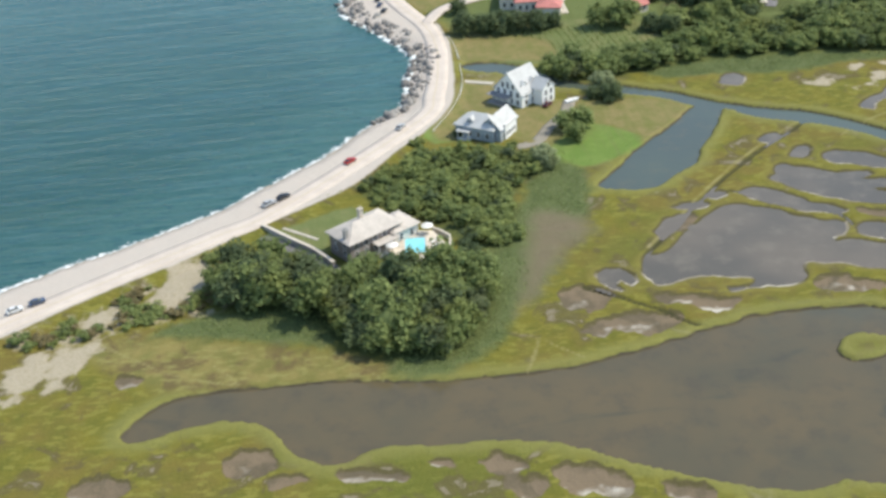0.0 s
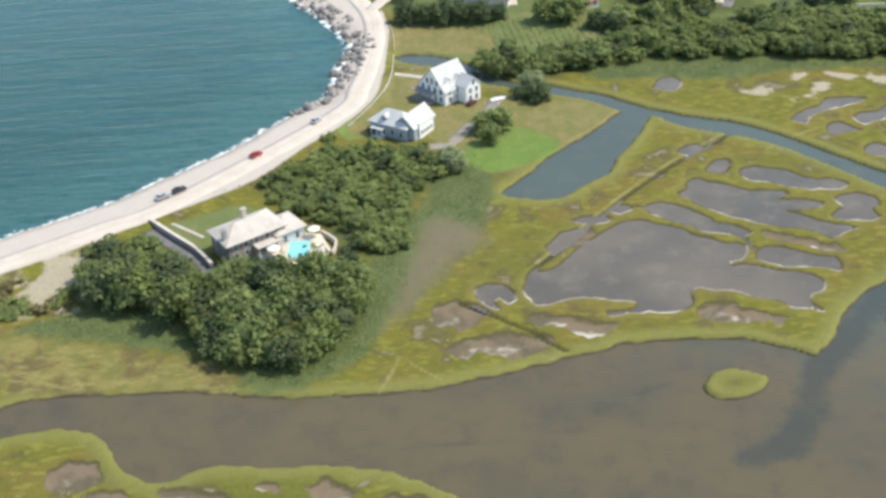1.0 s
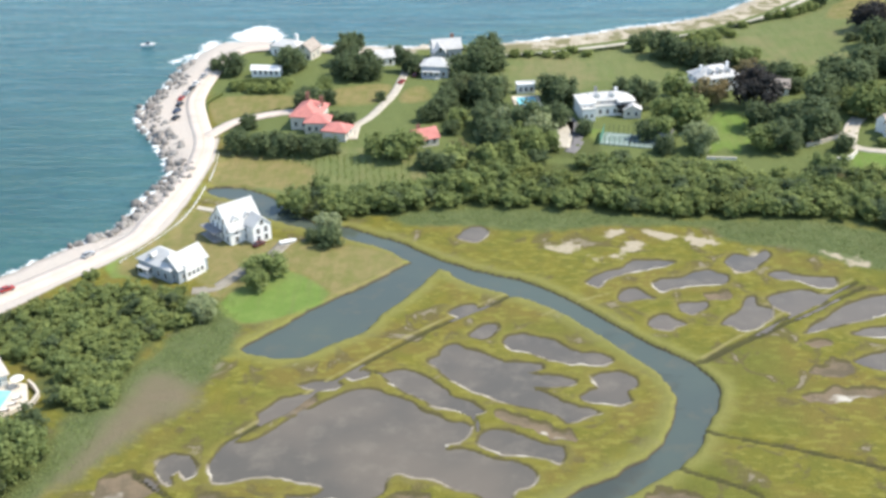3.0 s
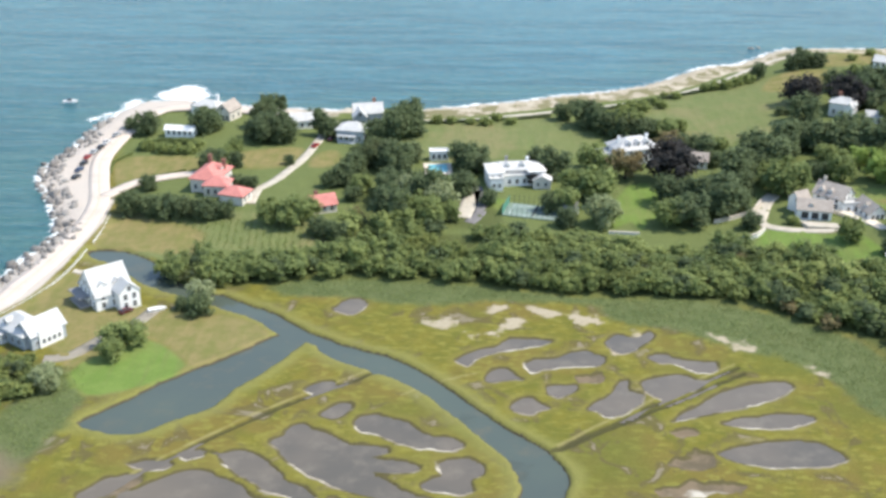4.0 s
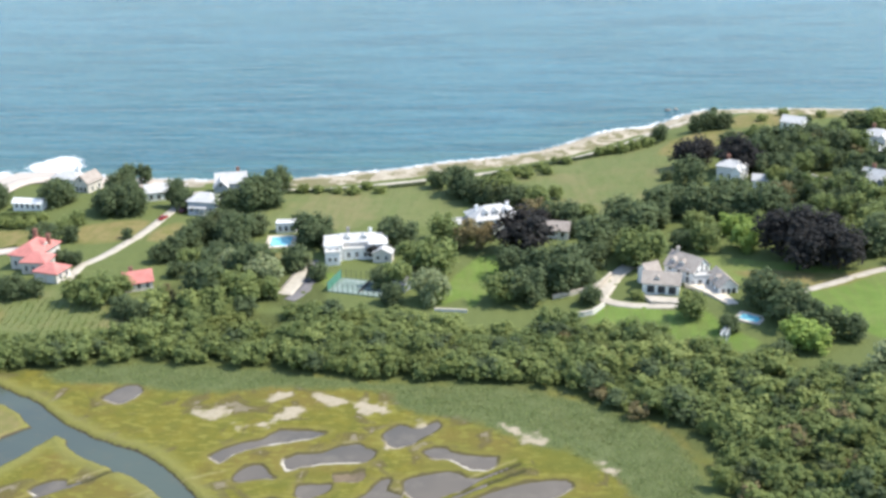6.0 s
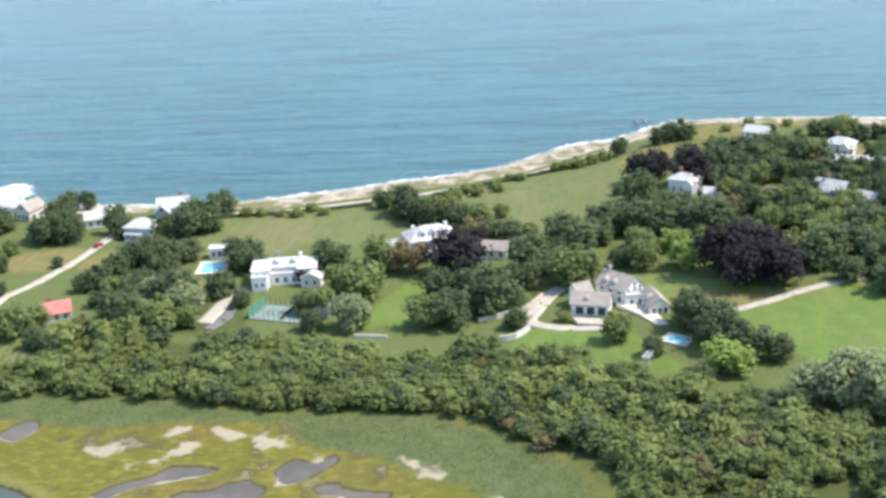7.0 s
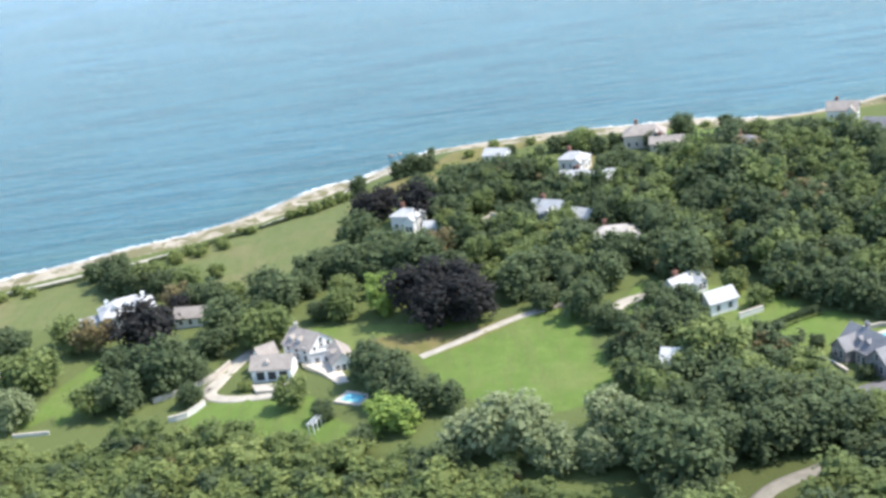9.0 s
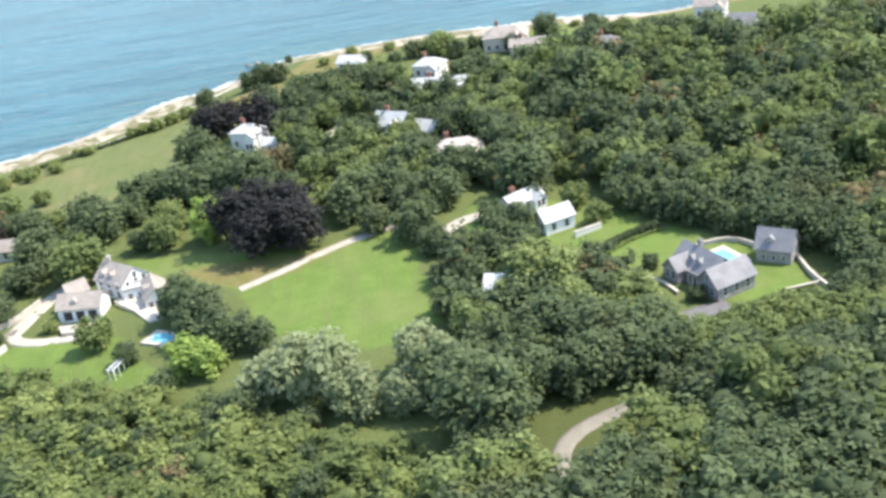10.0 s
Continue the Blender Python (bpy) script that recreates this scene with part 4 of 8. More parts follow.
def water_bodies(name, outlines, step, levels, materials, labels, reach=2.0):
    """Level sheets of water, one for each outline; each reaches under its banks and none overlaps another."""
    lo, hi = np.min([p.min(0) for p in outlines], 0) - 3, np.max([p.max(0) for p in outlines], 0) + 3
    xs, ys = np.arange(lo[0], hi[0], step), np.arange(lo[1], hi[1], step)
    cx, cy = (v.ravel() for v in np.meshgrid(xs + step / 2, ys + step / 2))
    best, owner = np.full(cx.shape, -reach), np.full(cx.shape, -1)
    for k, p in enumerate(outlines):
        d = field(p, cx, cy, True, 6.0)
        owner[d > best] = k
        best = np.maximum(best, d)
    for k, p in enumerate(outlines):
        cells = np.nonzero(owner == k)[0]
        x0, y0 = cx[cells] - step / 2, cy[cells] - step / 2
        key = np.concatenate([np.stack([np.round((x0 + a * step - lo[0]) / step), np.round((y0 + b * step - lo[1]) / step)], 1) for a, b in ((0, 0), (1, 0), (1, 1), (0, 1))])
        uniq, inv = np.unique(key.astype(int), axis=0, return_inverse=True)
        verts = np.column_stack([uniq[:, 0] * step + lo[0], uniq[:, 1] * step + lo[1], np.full(len(uniq), levels[k])]).astype(np.float32)
        quads = inv.reshape(4, -1).T.astype(np.int32)
        me = bpy.data.meshes.new(name)
        me.vertices.add(len(verts))
        me.vertices.foreach_set("co", verts.ravel())
        me.loops.add(quads.size)
        me.loops.foreach_set("vertex_index", quads.ravel())
        me.polygons.add(len(quads))
        me.polygons.foreach_set("loop_start", np.arange(0, quads.size, 4, dtype=np.int32))
        me.update()
        me.validate()
        me.attributes.new("deep", "FLOAT", "POINT").data.foreach_set("value", field(DEEPS, verts[:, 0].astype(float), verts[:, 1].astype(float), False).astype(np.float32))
        me.materials.append(materials[k])
        tagged(new(name, me), labels[k], "water", kind="structure")


water_bodies("water_creek", water_lines, 1.5, [0.10, 0.105, 0.11, 0.115], [lagoon_mat, creek_mat, creek_mat, creek_mat],
             ["wide brown shallow lagoon with a smooth surface", "winding blue-grey tidal creek through the marsh", "straight-sided dark inlet of the tidal creek", "narrow creek pool behind the white house"], 1.4)
water_bodies("water_pond", pond_lines, 1.0, [0.28] * len(pond_lines), [pond_mat] * len(pond_lines), ["shallow grey salt pond in the marsh"] * len(pond_lines), 2.2)


# ---- mesh helpers ----
def finish(bm, name, material, smooth_faces=False):
    me = bpy.data.meshes.new(name)
    bm.normal_update()
    bm.to_mesh(me)
    bm.free()
    for m in material if isinstance(material, (list, tuple)) else [material]:
        me.materials.append(m)
    if smooth_faces:
        me.polygons.foreach_set("use_smooth", [True] * len(me.polygons))
    return me


def part(name, bm, material, parent, label="", smooth_faces=False):
    ob = new(name, finish(bm, name, material, smooth_faces))
    ob.parent = parent
    return tagged(ob, label)


def empty(name, m, label, category, group=""):
    ob = new(name)
    ob.matrix_basis = m
    ob.empty_display_size = 0.5
    return tagged(ob, label, category, group)


def box(bm, x0, x1, y0, y1, z0, z1):
    v = [bm.verts.new(p) for p in ((x0, y0, z0), (x1, y0, z0), (x1, y1, z0), (x0, y1, z0), (x0, y0, z1), (x1, y0, z1), (x1, y1, z1), (x0, y1, z1))]
    for f in ((3, 2, 1, 0), (4, 5, 6, 7), (0, 1, 5, 4), (1, 2, 6, 5), (2, 3, 7, 6), (3, 0, 4, 7)):
        bm.faces.new([v[i] for i in f])
    return bm


def prism(bm, ring, z0, z1):
    """An upright prism on a ring of (x, y), counter-clockwise."""
    a, b = [bm.verts.new((x, y, z0)) for x, y in ring], [bm.verts.new((x, y, z1)) for x, y in ring]
    bm.faces.new(a[::-1])
    bm.faces.new(b)
    for i in range(len(ring)):
        j = (i + 1) % len(ring)
        bm.faces.new((a[i], a[j], b[j], b[i]))
    return bm


def raw_mesh(name, verts, faces, material, tone=None, smooth_faces=False):
    """A mesh of equal-sided faces from arrays."""
    k = faces.shape[1]
    me = bpy.data.meshes.new(name)
    me.vertices.add(len(verts))
    me.vertices.foreach_set("co", np.asarray(verts, np.float32).ravel())
    me.loops.add(faces.size)
    me.loops.foreach_set("vertex_index", np.asarray(faces, np.int32).ravel())
    me.polygons.add(len(faces))
    me.polygons.foreach_set("loop_start", np.arange(0, faces.size, k, dtype=np.int32))
    if smooth_faces:
        me.polygons.foreach_set("use_smooth", np.ones(len(faces), bool))
    if tone is not None:
        me.attributes.new("tone", "FLOAT", "POINT").data.foreach_set("value", np.asarray(tone, np.float32))
    me.update()
    me.validate()
    me.materials.append(material)
    return me


def ribbon(name, line, width, material, label, lift=0.1, category="road", z=None):
    """A strip of paving with thickness that follows the ground."""
    p = np.array(line)
    keep = [0]
    for k in range(1, len(p)):
        if np.hypot(*(p[k] - p[keep[-1]])) > 0.8:
            keep.append(k)
    p = p[keep]
    t = np.gradient(p, axis=0)
    t /= np.linalg.norm(t, axis=1)[:, None]
    side = np.stack([-t[:, 1], t[:, 0]], 1)
    cols = [p + side * width * k for k in (-0.5, -0.25, 0, 0.25, 0.5)]
    bm = bmesh.new()
    rows = []
    for k in range(len(p)):
        top = [bm.verts.new((c[k][0], c[k][1], max(gz(*c[k]), 1.5 if z else 0) + lift)) for c in cols]
        low = [bm.verts.new((top[i].co.x, top[i].co.y, top[i].co.z - lift - 0.3)) for i in (0, -1)]
        rows.append((top, low))
    for (a, al), (b, bl) in zip(rows, rows[1:]):
        for i in range(4):
            bm.faces.new((a[i], b[i], b[i + 1], a[i + 1]))
        bm.faces.new((al[0], bl[0], b[0], a[0]))
        bm.faces.new((a[4], b[4], bl[1], al[1]))
    bmesh.ops.recalc_face_normals(bm, faces=bm.faces[:])
    if sum(f.normal.z for f in bm.faces) < 0:
        bmesh.ops.reverse_faces(bm, faces=bm.faces[:])
    ob = new(name, finish(bm, name, material, True))
    return tagged(ob, label, category, kind="structure")


# ---- roads ----
road_mat = worn("road_asphalt", (0.60, 0.52, 0.45), (0.53, 0.455, 0.39), 0.25, 0.9, 3.0, 0.2)
drive_mat = worn("pale_gravel", (0.52, 0.47, 0.39), (0.42, 0.38, 0.31), 0.4, 0.95, 3.0, 0.4)
lane_mat = worn("tan_lane", (0.30, 0.27, 0.22), (0.22, 0.20, 0.16), 0.4, 0.95, 3.0, 0.4)
tar_mat = worn("dark_tar", (0.20, 0.19, 0.19), (0.16, 0.15, 0.15), 0.4, 0.9, 3.0, 0.3)
line_mat = worn("road_paint", (0.56, 0.46, 0.30), (0.5, 0.42, 0.29), 0.8, 0.8)
edge_road = curve(ROAD, 3, False)
west = curve(ROAD_EDGE, 3, False)
wt = np.gradient(west, axis=0)
wt /= np.linalg.norm(wt, axis=1)[:, None]
west_mid = west + np.stack([-wt[:, 1], wt[:, 0]], 1) * 4.0
cut = int(np.argmin(np.hypot(*(west_mid - edge_road[0]).T)))
main_line = curve(np.vstack([[(-264.5, 116), (-232, 140), (-205, 160), (-180, 178), (-160, 193)], west_mid[:cut - 8:6], edge_road[9::6]]), 3, False)
ribbon("road", main_line, 6.4, road_mat, "sun-bleached two-lane shore road along the shingle beach", 0.06, z=1)
ribbon("road_centre_line", main_line, 0.28, line_mat, "faded yellow centre line of the shore road", 0.07, "road marking", z=1)
ribbon("road_branch", curve(BRANCH, 3, False), 4.2, road_mat, "pale side road that leaves the shore road", 0.16, z=1)
ribbon("garden_path", curve([(-97, 233.5), (-92, 229.5), (-88.5, 226.5), (-84, 222.5)], 2, False), 0.9, drive_mat, "pale stone garden path across a lawn", 0.1, "path")
ribbon("lane", curve(LANE, 3, False), 3.0, drive_mat, "pale gravel lane between fields and trees", 0.14)
ribbon("shore_track", shore_road, 2.6, drive_mat, "pale sandy track behind the beach", 0.14)
for line, width in DRIVES:
    ribbon("driveway", curve(line, 2.5, False), width, lane_mat if width in (3.1, 3.5) else tar_mat if width in (3.6, 4.1) else drive_mat, "worn tan dirt track" if width in (3.1, 3.5) else "pale driveway across the lawns" if width != 3.6 else "dark tarred driveway sloping to the house", 0.12, "driveway")

# ---- trees ----
bark = worn("bark", (0.10, 0.08, 0.06), (0.06, 0.05, 0.04), 1.2, 0.95, 8, 0.6)
LEAF = dict(
    oak=foliage("leaves_oak", (0.302, 0.356, 0.130), (0.128, 0.166, 0.062)),
    dark=foliage("leaves_dark", (0.176, 0.224, 0.104), (0.080, 0.108, 0.054), (0.13, 0.125, 0.055)),
    bright=foliage("leaves_bright", (0.39, 0.50, 0.135), (0.20, 0.28, 0.075)),
    willow=foliage("leaves_silver", (0.385, 0.42, 0.235), (0.195, 0.235, 0.115), (0.2, 0.2, 0.1)),
    copper=foliage("leaves_copper", (0.064, 0.062, 0.058), (0.034, 0.034, 0.033), (0.05, 0.03, 0.02)),
    russet=foliage("leaves_russet", (0.309, 0.252, 0.129), (0.179, 0.155, 0.075), (0.14, 0.08, 0.03)),
    scrub=foliage("leaves_scrub", (0.350, 0.392, 0.138), (0.165, 0.205, 0.072)),
)


def ball(n=1):
    bm = bmesh.new()
    bmesh.ops.create_icosphere(bm, subdivisions=n, radius=1.0)
    v, f = np.array([x.co for x in bm.verts]), np.array([[x.index for x in q.verts] for q in bm.faces])
    bm.free()
    return v, f


BALL1, BALL2 = ball(1), ball(2)


def crown_arrays(seed, clumps=11, leaves=34, size=0.17, flat=0.8, lean=0.0, droop=0.0):
    """A crown of radius about 1 and centre 0: lumps of leaf sprays round cores coloured darker as the crown's inner
    shade. Returns vertices, triangles and a tone for each vertex.
    """
    rng = np.random.default_rng(seed)
    leaves, size = int(leaves * 1.85), size * 0.88
    vs, fs, ts, n = [], [], [], 0
    v, f = BALL1
    core = v * (0.62, 0.62, 0.55 * flat) * (1 + 0.18 * rng.normal(size=(len(v), 1)))
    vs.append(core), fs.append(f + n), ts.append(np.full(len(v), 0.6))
    n += len(v)
    for k in range(clumps):
        h = -0.85 + 1.8 * (k + 0.5) / clumps
        a = k * 2.4 + rng.uniform(-0.5, 0.5)
        rad = 0.72 * math.sqrt(max(0.05, 1 - (h * 0.85) ** 2)) * rng.uniform(0.62, 1.18)
        c = np.array([math.cos(a) * rad, math.sin(a) * rad, h * flat * 0.75])
        r = rng.uniform(0.24, 0.48)
        lump = BALL1[0] * (r * 0.60, r * 0.60, r * 0.50) * (1 + 0.2 * rng.normal(size=(len(BALL1[0]), 1))) + c
        # high tone: lumps take the dark leaf colour as painted shade between sprays
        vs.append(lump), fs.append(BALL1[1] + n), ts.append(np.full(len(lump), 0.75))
        n += len(lump)
        d = rng.normal(size=(leaves, 3)) + (0, 0, 0.35)
        d /= np.linalg.norm(d, axis=1)[:, None]
        pos = c + d * r * (1, 1, 0.85) * rng.uniform(0.66, 1.32, (leaves, 1))
        nor = d * 0.7 + rng.normal(0, 0.45, (leaves, 3)) + (0, 0, 0.75)
        nor /= np.linalg.norm(nor, axis=1)[:, None]
        t1 = np.cross(nor, rng.normal(size=(leaves, 3)))
        t1 /= np.linalg.norm(t1, axis=1)[:, None]
        t2 = np.cross(nor, t1)
        s = size * rng.uniform(0.6, 1.35, (leaves, 1))
        q = np.stack([pos - t1 * s - t2 * s * 0.5, pos + t1 * s - t2 * s * 0.5 + nor * s * 0.25, pos + t2 * s * 1.15 - nor * s * 0.1], 1)
        if droop:
            q[:, :, 2] -= droop * np.abs(q[:, :, 2] - 0.6) * rng.uniform(0.3, 1, (leaves, 1))
        q = q.reshape(-1, 3)
        i = np.arange(leaves)[:, None] * 3 + n
        vs.append(q)
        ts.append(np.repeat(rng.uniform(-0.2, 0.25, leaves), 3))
        fs.append(i + [0, 1, 2])
        n += len(q)
    return np.concatenate(vs), np.concatenate(fs), np.concatenate(ts)


def trunk_mesh(name, height, radius, limbs, seed):
    """A tapered trunk with limbs that reach into the crown."""
    rng = np.random.default_rng(seed)
    bm = bmesh.new()

    def limb(a, b, r0, r1, sides=6):
        a, b = Vector(a), Vector(b)
        ax = (b - a).normalized()
        u = ax.orthogonal().normalized()
        w = ax.cross(u)
        r = [[bm.verts.new(p + (u * math.cos(k) + w * math.sin(k)) * rr) for k in np.linspace(0, 2 * math.pi, sides, False)] for p, rr in ((a, r0), (b, r1))]
        for i in range(sides):
            bm.faces.new((r[0][i], r[0][(i + 1) % sides], r[1][(i + 1) % sides], r[1][i]))

    limb((0, 0, -0.3), (0, 0, height * 0.5), radius, radius * 0.7)
    limb((0, 0, height * 0.5), (0.1, 0.05, height * 0.85), radius * 0.7, radius * 0.2)
    for k in range(limbs):
        a = k * 2.3 + rng.uniform(-0.4, 0.4)
        h = height * rng.uniform(0.32, 0.6)
        limb((0, 0, h), (math.cos(a) * height * 0.26, math.sin(a) * height * 0.26, h + height * 0.22), radius * 0.45, radius * 0.12, 5)
    return finish(bm, name, bark)


TREES = {}


def tree_kind(key, leaf, seed, clumps, leaves, size, flat, droop=0.0):
    """Meshes of a tree 1 m in crown radius; scaled when planted."""
    v, f, tone = crown_arrays(seed, clumps, leaves, size, flat, 0, droop)
    height = 3.0 if flat > 1.2 else 1.3 if leaf == "scrub" else 1.8
    v = v + (0, 0, height - flat * 0.98)
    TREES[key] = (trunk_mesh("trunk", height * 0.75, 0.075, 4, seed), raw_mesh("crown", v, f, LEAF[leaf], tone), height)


for i in range(3):
    tree_kind(f"oak{i}", "oak", 10 + i, 15, 42, 0.104, 0.85)
    tree_kind(f"dark{i}", "dark", 20 + i, 15, 42, 0.104, 0.95)
    tree_kind(f"bright{i}", "bright", 30 + i, 14, 39, 0.104, 0.95)
    tree_kind(f"willow{i}", "willow", 40 + i, 19, 51, 0.096, 0.8, 0.25)
    tree_kind(f"copper{i}", "copper", 50 + i, 15, 42, 0.096, 0.85)
    tree_kind(f"russet{i}", "russet", 60 + i, 13, 39, 0.104, 0.8)
    tree_kind(f"cedar{i}", "dark", 70 + i, 16, 37, 0.096, 1.5)
    tree_kind(f"shrub{i}", "scrub", 80 + i, 11, 37, 0.120, 0.7)

TREE_WORDS = dict(
    oak="broad green leafy tree with a rounded uneven crown", dark="dark green leafy tree with a dense crown", bright="light yellow-green leafy tree in full sun",
    willow="large silvery green willow with drooping foliage", copper="copper beech tree with dark purple leaves", russet="brownish green tree with thinning leaves",
    cedar="tall dark conifer with layered branches", shrub="low green garden shrub with dense leaves")
count = {}


def plant(kind, x, y, radius, tall=1.0, group=""):
    i = count.get(kind, 0)
    count[kind] = i + 1
    trunk, crown, height = TREES[f"{kind}{i % 3}"]
    rng = np.random.default_rng(i * 7 + len(kind))
    t = empty("shrub" if kind == "shrub" else "tree", pose(x, y, gz(x, y) - 0.1, 0, 0, rng.uniform(0, 360)) @ Matrix.Diagonal((1.12 * radius * rng.uniform(0.93, 1.07), 1.12 * radius * rng.uniform(0.93, 1.07), 1.05 * radius * tall, 1)),
              TREE_WORDS[kind], "shrub" if kind == "shrub" else "tree", group)
    for name, me in (("trunk", trunk), ("crown", crown)):
        o = new(name, me)
        o.parent = t
    return t


def thicket(name, outlines, spacing, radius, tall, leaves, label, seed, keep=None, clumps=8, per=22, size=0.12, forms=7, avoid=(), glades=0.55):
    """Woodland nobody could count: trunks and crowns of many trees in one mesh for each leaf colour."""
    rng = np.random.default_rng(seed)
    lines = [curve(p, 4) for p in outlines]
    lo, hi = np.min([l.min(0) for l in lines], 0), np.max([l.max(0) for l in lines], 0)
    xs, ys = np.meshgrid(np.arange(lo[0], hi[0], spacing), np.arange(lo[1], hi[1], spacing * 0.87))
    xs = xs + (np.arange(xs.shape[0]) % 2)[:, None] * spacing / 2
    px, py = xs.ravel() + rng.uniform(-0.4, 0.4, xs.size) * spacing, ys.ravel() + rng.uniform(-0.4, 0.4, xs.size) * spacing
    ok = most(lines, px, py) > 0.45 * radius
    for p, gap in avoid:
        ok &= field(np.array(p, float), px, py, len(p) > 2, 14.0) < -gap
    gap = np.array([noise.noise(Vector((x * 0.06, y * 0.06, seed))) for x, y in zip(px, py)])
    ok &= gap < glades
    px, py = px[ok], py[ok]
    pz = ground_z(px, py)
    shapes = [crown_arrays(seed * 31 + k, clumps, per, size, 0.85) for k in range(forms)]
    which = rng.choice(len(leaves), len(px), p=[w for _, w in leaves])
    obs = []
    for li, (leaf, _) in enumerate(leaves):
        vs, fs, tn, n = [], [], [], 0
        for k in np.nonzero(which == li)[0]:
            v, f, tone = shapes[rng.integers(forms)]
            a, r = rng.uniform(0, 6.283), radius * rng.triangular(0.5, 0.95, 1.75)
            h = r * tall * rng.uniform(0.85, 1.25)
            c, s_ = math.cos(a), math.sin(a)
            q = np.stack([(v[:, 0] * c - v[:, 1] * s_) * r + px[k], (v[:, 0] * s_ + v[:, 1] * c) * r + py[k], (v[:, 2] + 0.95) * h + pz[k]], 1)
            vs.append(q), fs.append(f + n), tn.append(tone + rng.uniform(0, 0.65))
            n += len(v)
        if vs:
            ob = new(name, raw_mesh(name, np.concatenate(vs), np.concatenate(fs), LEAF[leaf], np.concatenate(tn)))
            obs.append(tagged(ob, label, "woodland", kind="stuff"))
    return len(px)


drive_gaps = [(curve(l, 4, False), w * 0.5 + (5.5 if w == 3.1 else 4.0 if w == 3.6 else 4.5 if w == 4 else 1.6)) for l, w in DRIVES]
garden_gap = [([(-90, 204), (-74, 199), (-58, 200), (-48, 207), (-51, 223), (-62, 226), (-82, 226)], 0.0)]
house_gaps = [([(x - r, y - r), (x + r, y - r), (x + r, y + r), (x - r, y + r)], 0.0) for x, y, r in ((199, 436, 8), (207, 425, 5), (240, 413, 6), (249, 406, 6), (254, 386, 8), (269, 337, 7), (264, 350, 7), (254, 309, 5), (230, 491, 8), (254, 466, 9), (256, 445, 10), (281, 483, 11), (286, 473, 8), (308, 456, 7), (348, 481, 8), (349, 454, 6), (293, 302, 12), (307, 306, 7))]
lawn_gaps = [(curve(p, 4), 1.5) for p in LAWNS + MEADOWS + DRY_FIELDS]
thicket("shrub_thicket", WOODS[0:1], 2.7, 1.75, 0.75, [("oak", 0.42), ("dark", 0.08), ("scrub", 0.5)], "dense green shrubs and small trees behind the beach house", 1, glades=0.34, avoid=drive_gaps + garden_gap)
thicket("tree_clump", WOODS[1:3], 4.1, 3.4, 1.05, [("oak", 0.6), ("dark", 0.4)], "dense clump of dark green trees beside the lagoon", 2, clumps=11, per=30, size=0.10, avoid=drive_gaps + garden_gap)
thicket("tree_belt", WOODS[3:4], 3.4, 2.5, 0.85, [("oak", 0.62), ("dark", 0.12), ("scrub", 0.26)], "belt of low green trees along the marsh edge", 3, avoid=drive_gaps)
thicket("woodland", WOODS[4:5], 4.1, 3.0, 0.68, [("oak", 0.45), ("scrub", 0.37), ("dark", 0.15), ("russet", 0.03)], "mixed green woodland between marsh and gardens", 4, glades=0.36, avoid=drive_gaps + [(curve(REED4, 3), 0.5)])
thicket("woodland", WOODS[5:6], 3.7, 2.5, 0.85, [("oak", 0.5), ("scrub", 0.33), ("dark", 0.15), ("russet", 0.02)], "low mixed green woodland below the estate", 5, clumps=8, per=20, size=0.13, glades=0.4, avoid=drive_gaps + lawn_gaps)
thicket("woodland", WOODS[11:12], 7.4, 5.4, 0.85, [("oak", 0.25), ("dark", 0.75)], "green woodland with large rounded crowns beside a lane", 15, clumps=18, per=34, size=0.085, avoid=drive_gaps + lawn_gaps + house_gaps)
thicket("far_woodland", WOODS[6:7], 5.9, 4.5, 0.95, [("oak", 0.48), ("dark", 0.46), ("russet", 0.06)], "wide dark green woodland behind the houses", 6, avoid=drive_gaps + house_gaps + lawn_gaps)
thicket("garden_woodland", WOODS[7:11], 5.4, 3.6, 1.0, [("oak", 0.3), ("dark", 0.65), ("russet", 0.05)], "mature trees that close in round the houses", 7, clumps=9, per=26, size=0.11, avoid=drive_gaps + house_gaps + lawn_gaps)
thicket("coastal_scrub", [COAST_SCRUB], 2.3, 1.35, 0.55, [("scrub", 0.5), ("russet", 0.3), ("oak", 0.2)], "low windblown scrub on the sand behind the beach", 8, clumps=6, per=18, size=0.14, avoid=[(p, 0.3) for p in flat_lines])


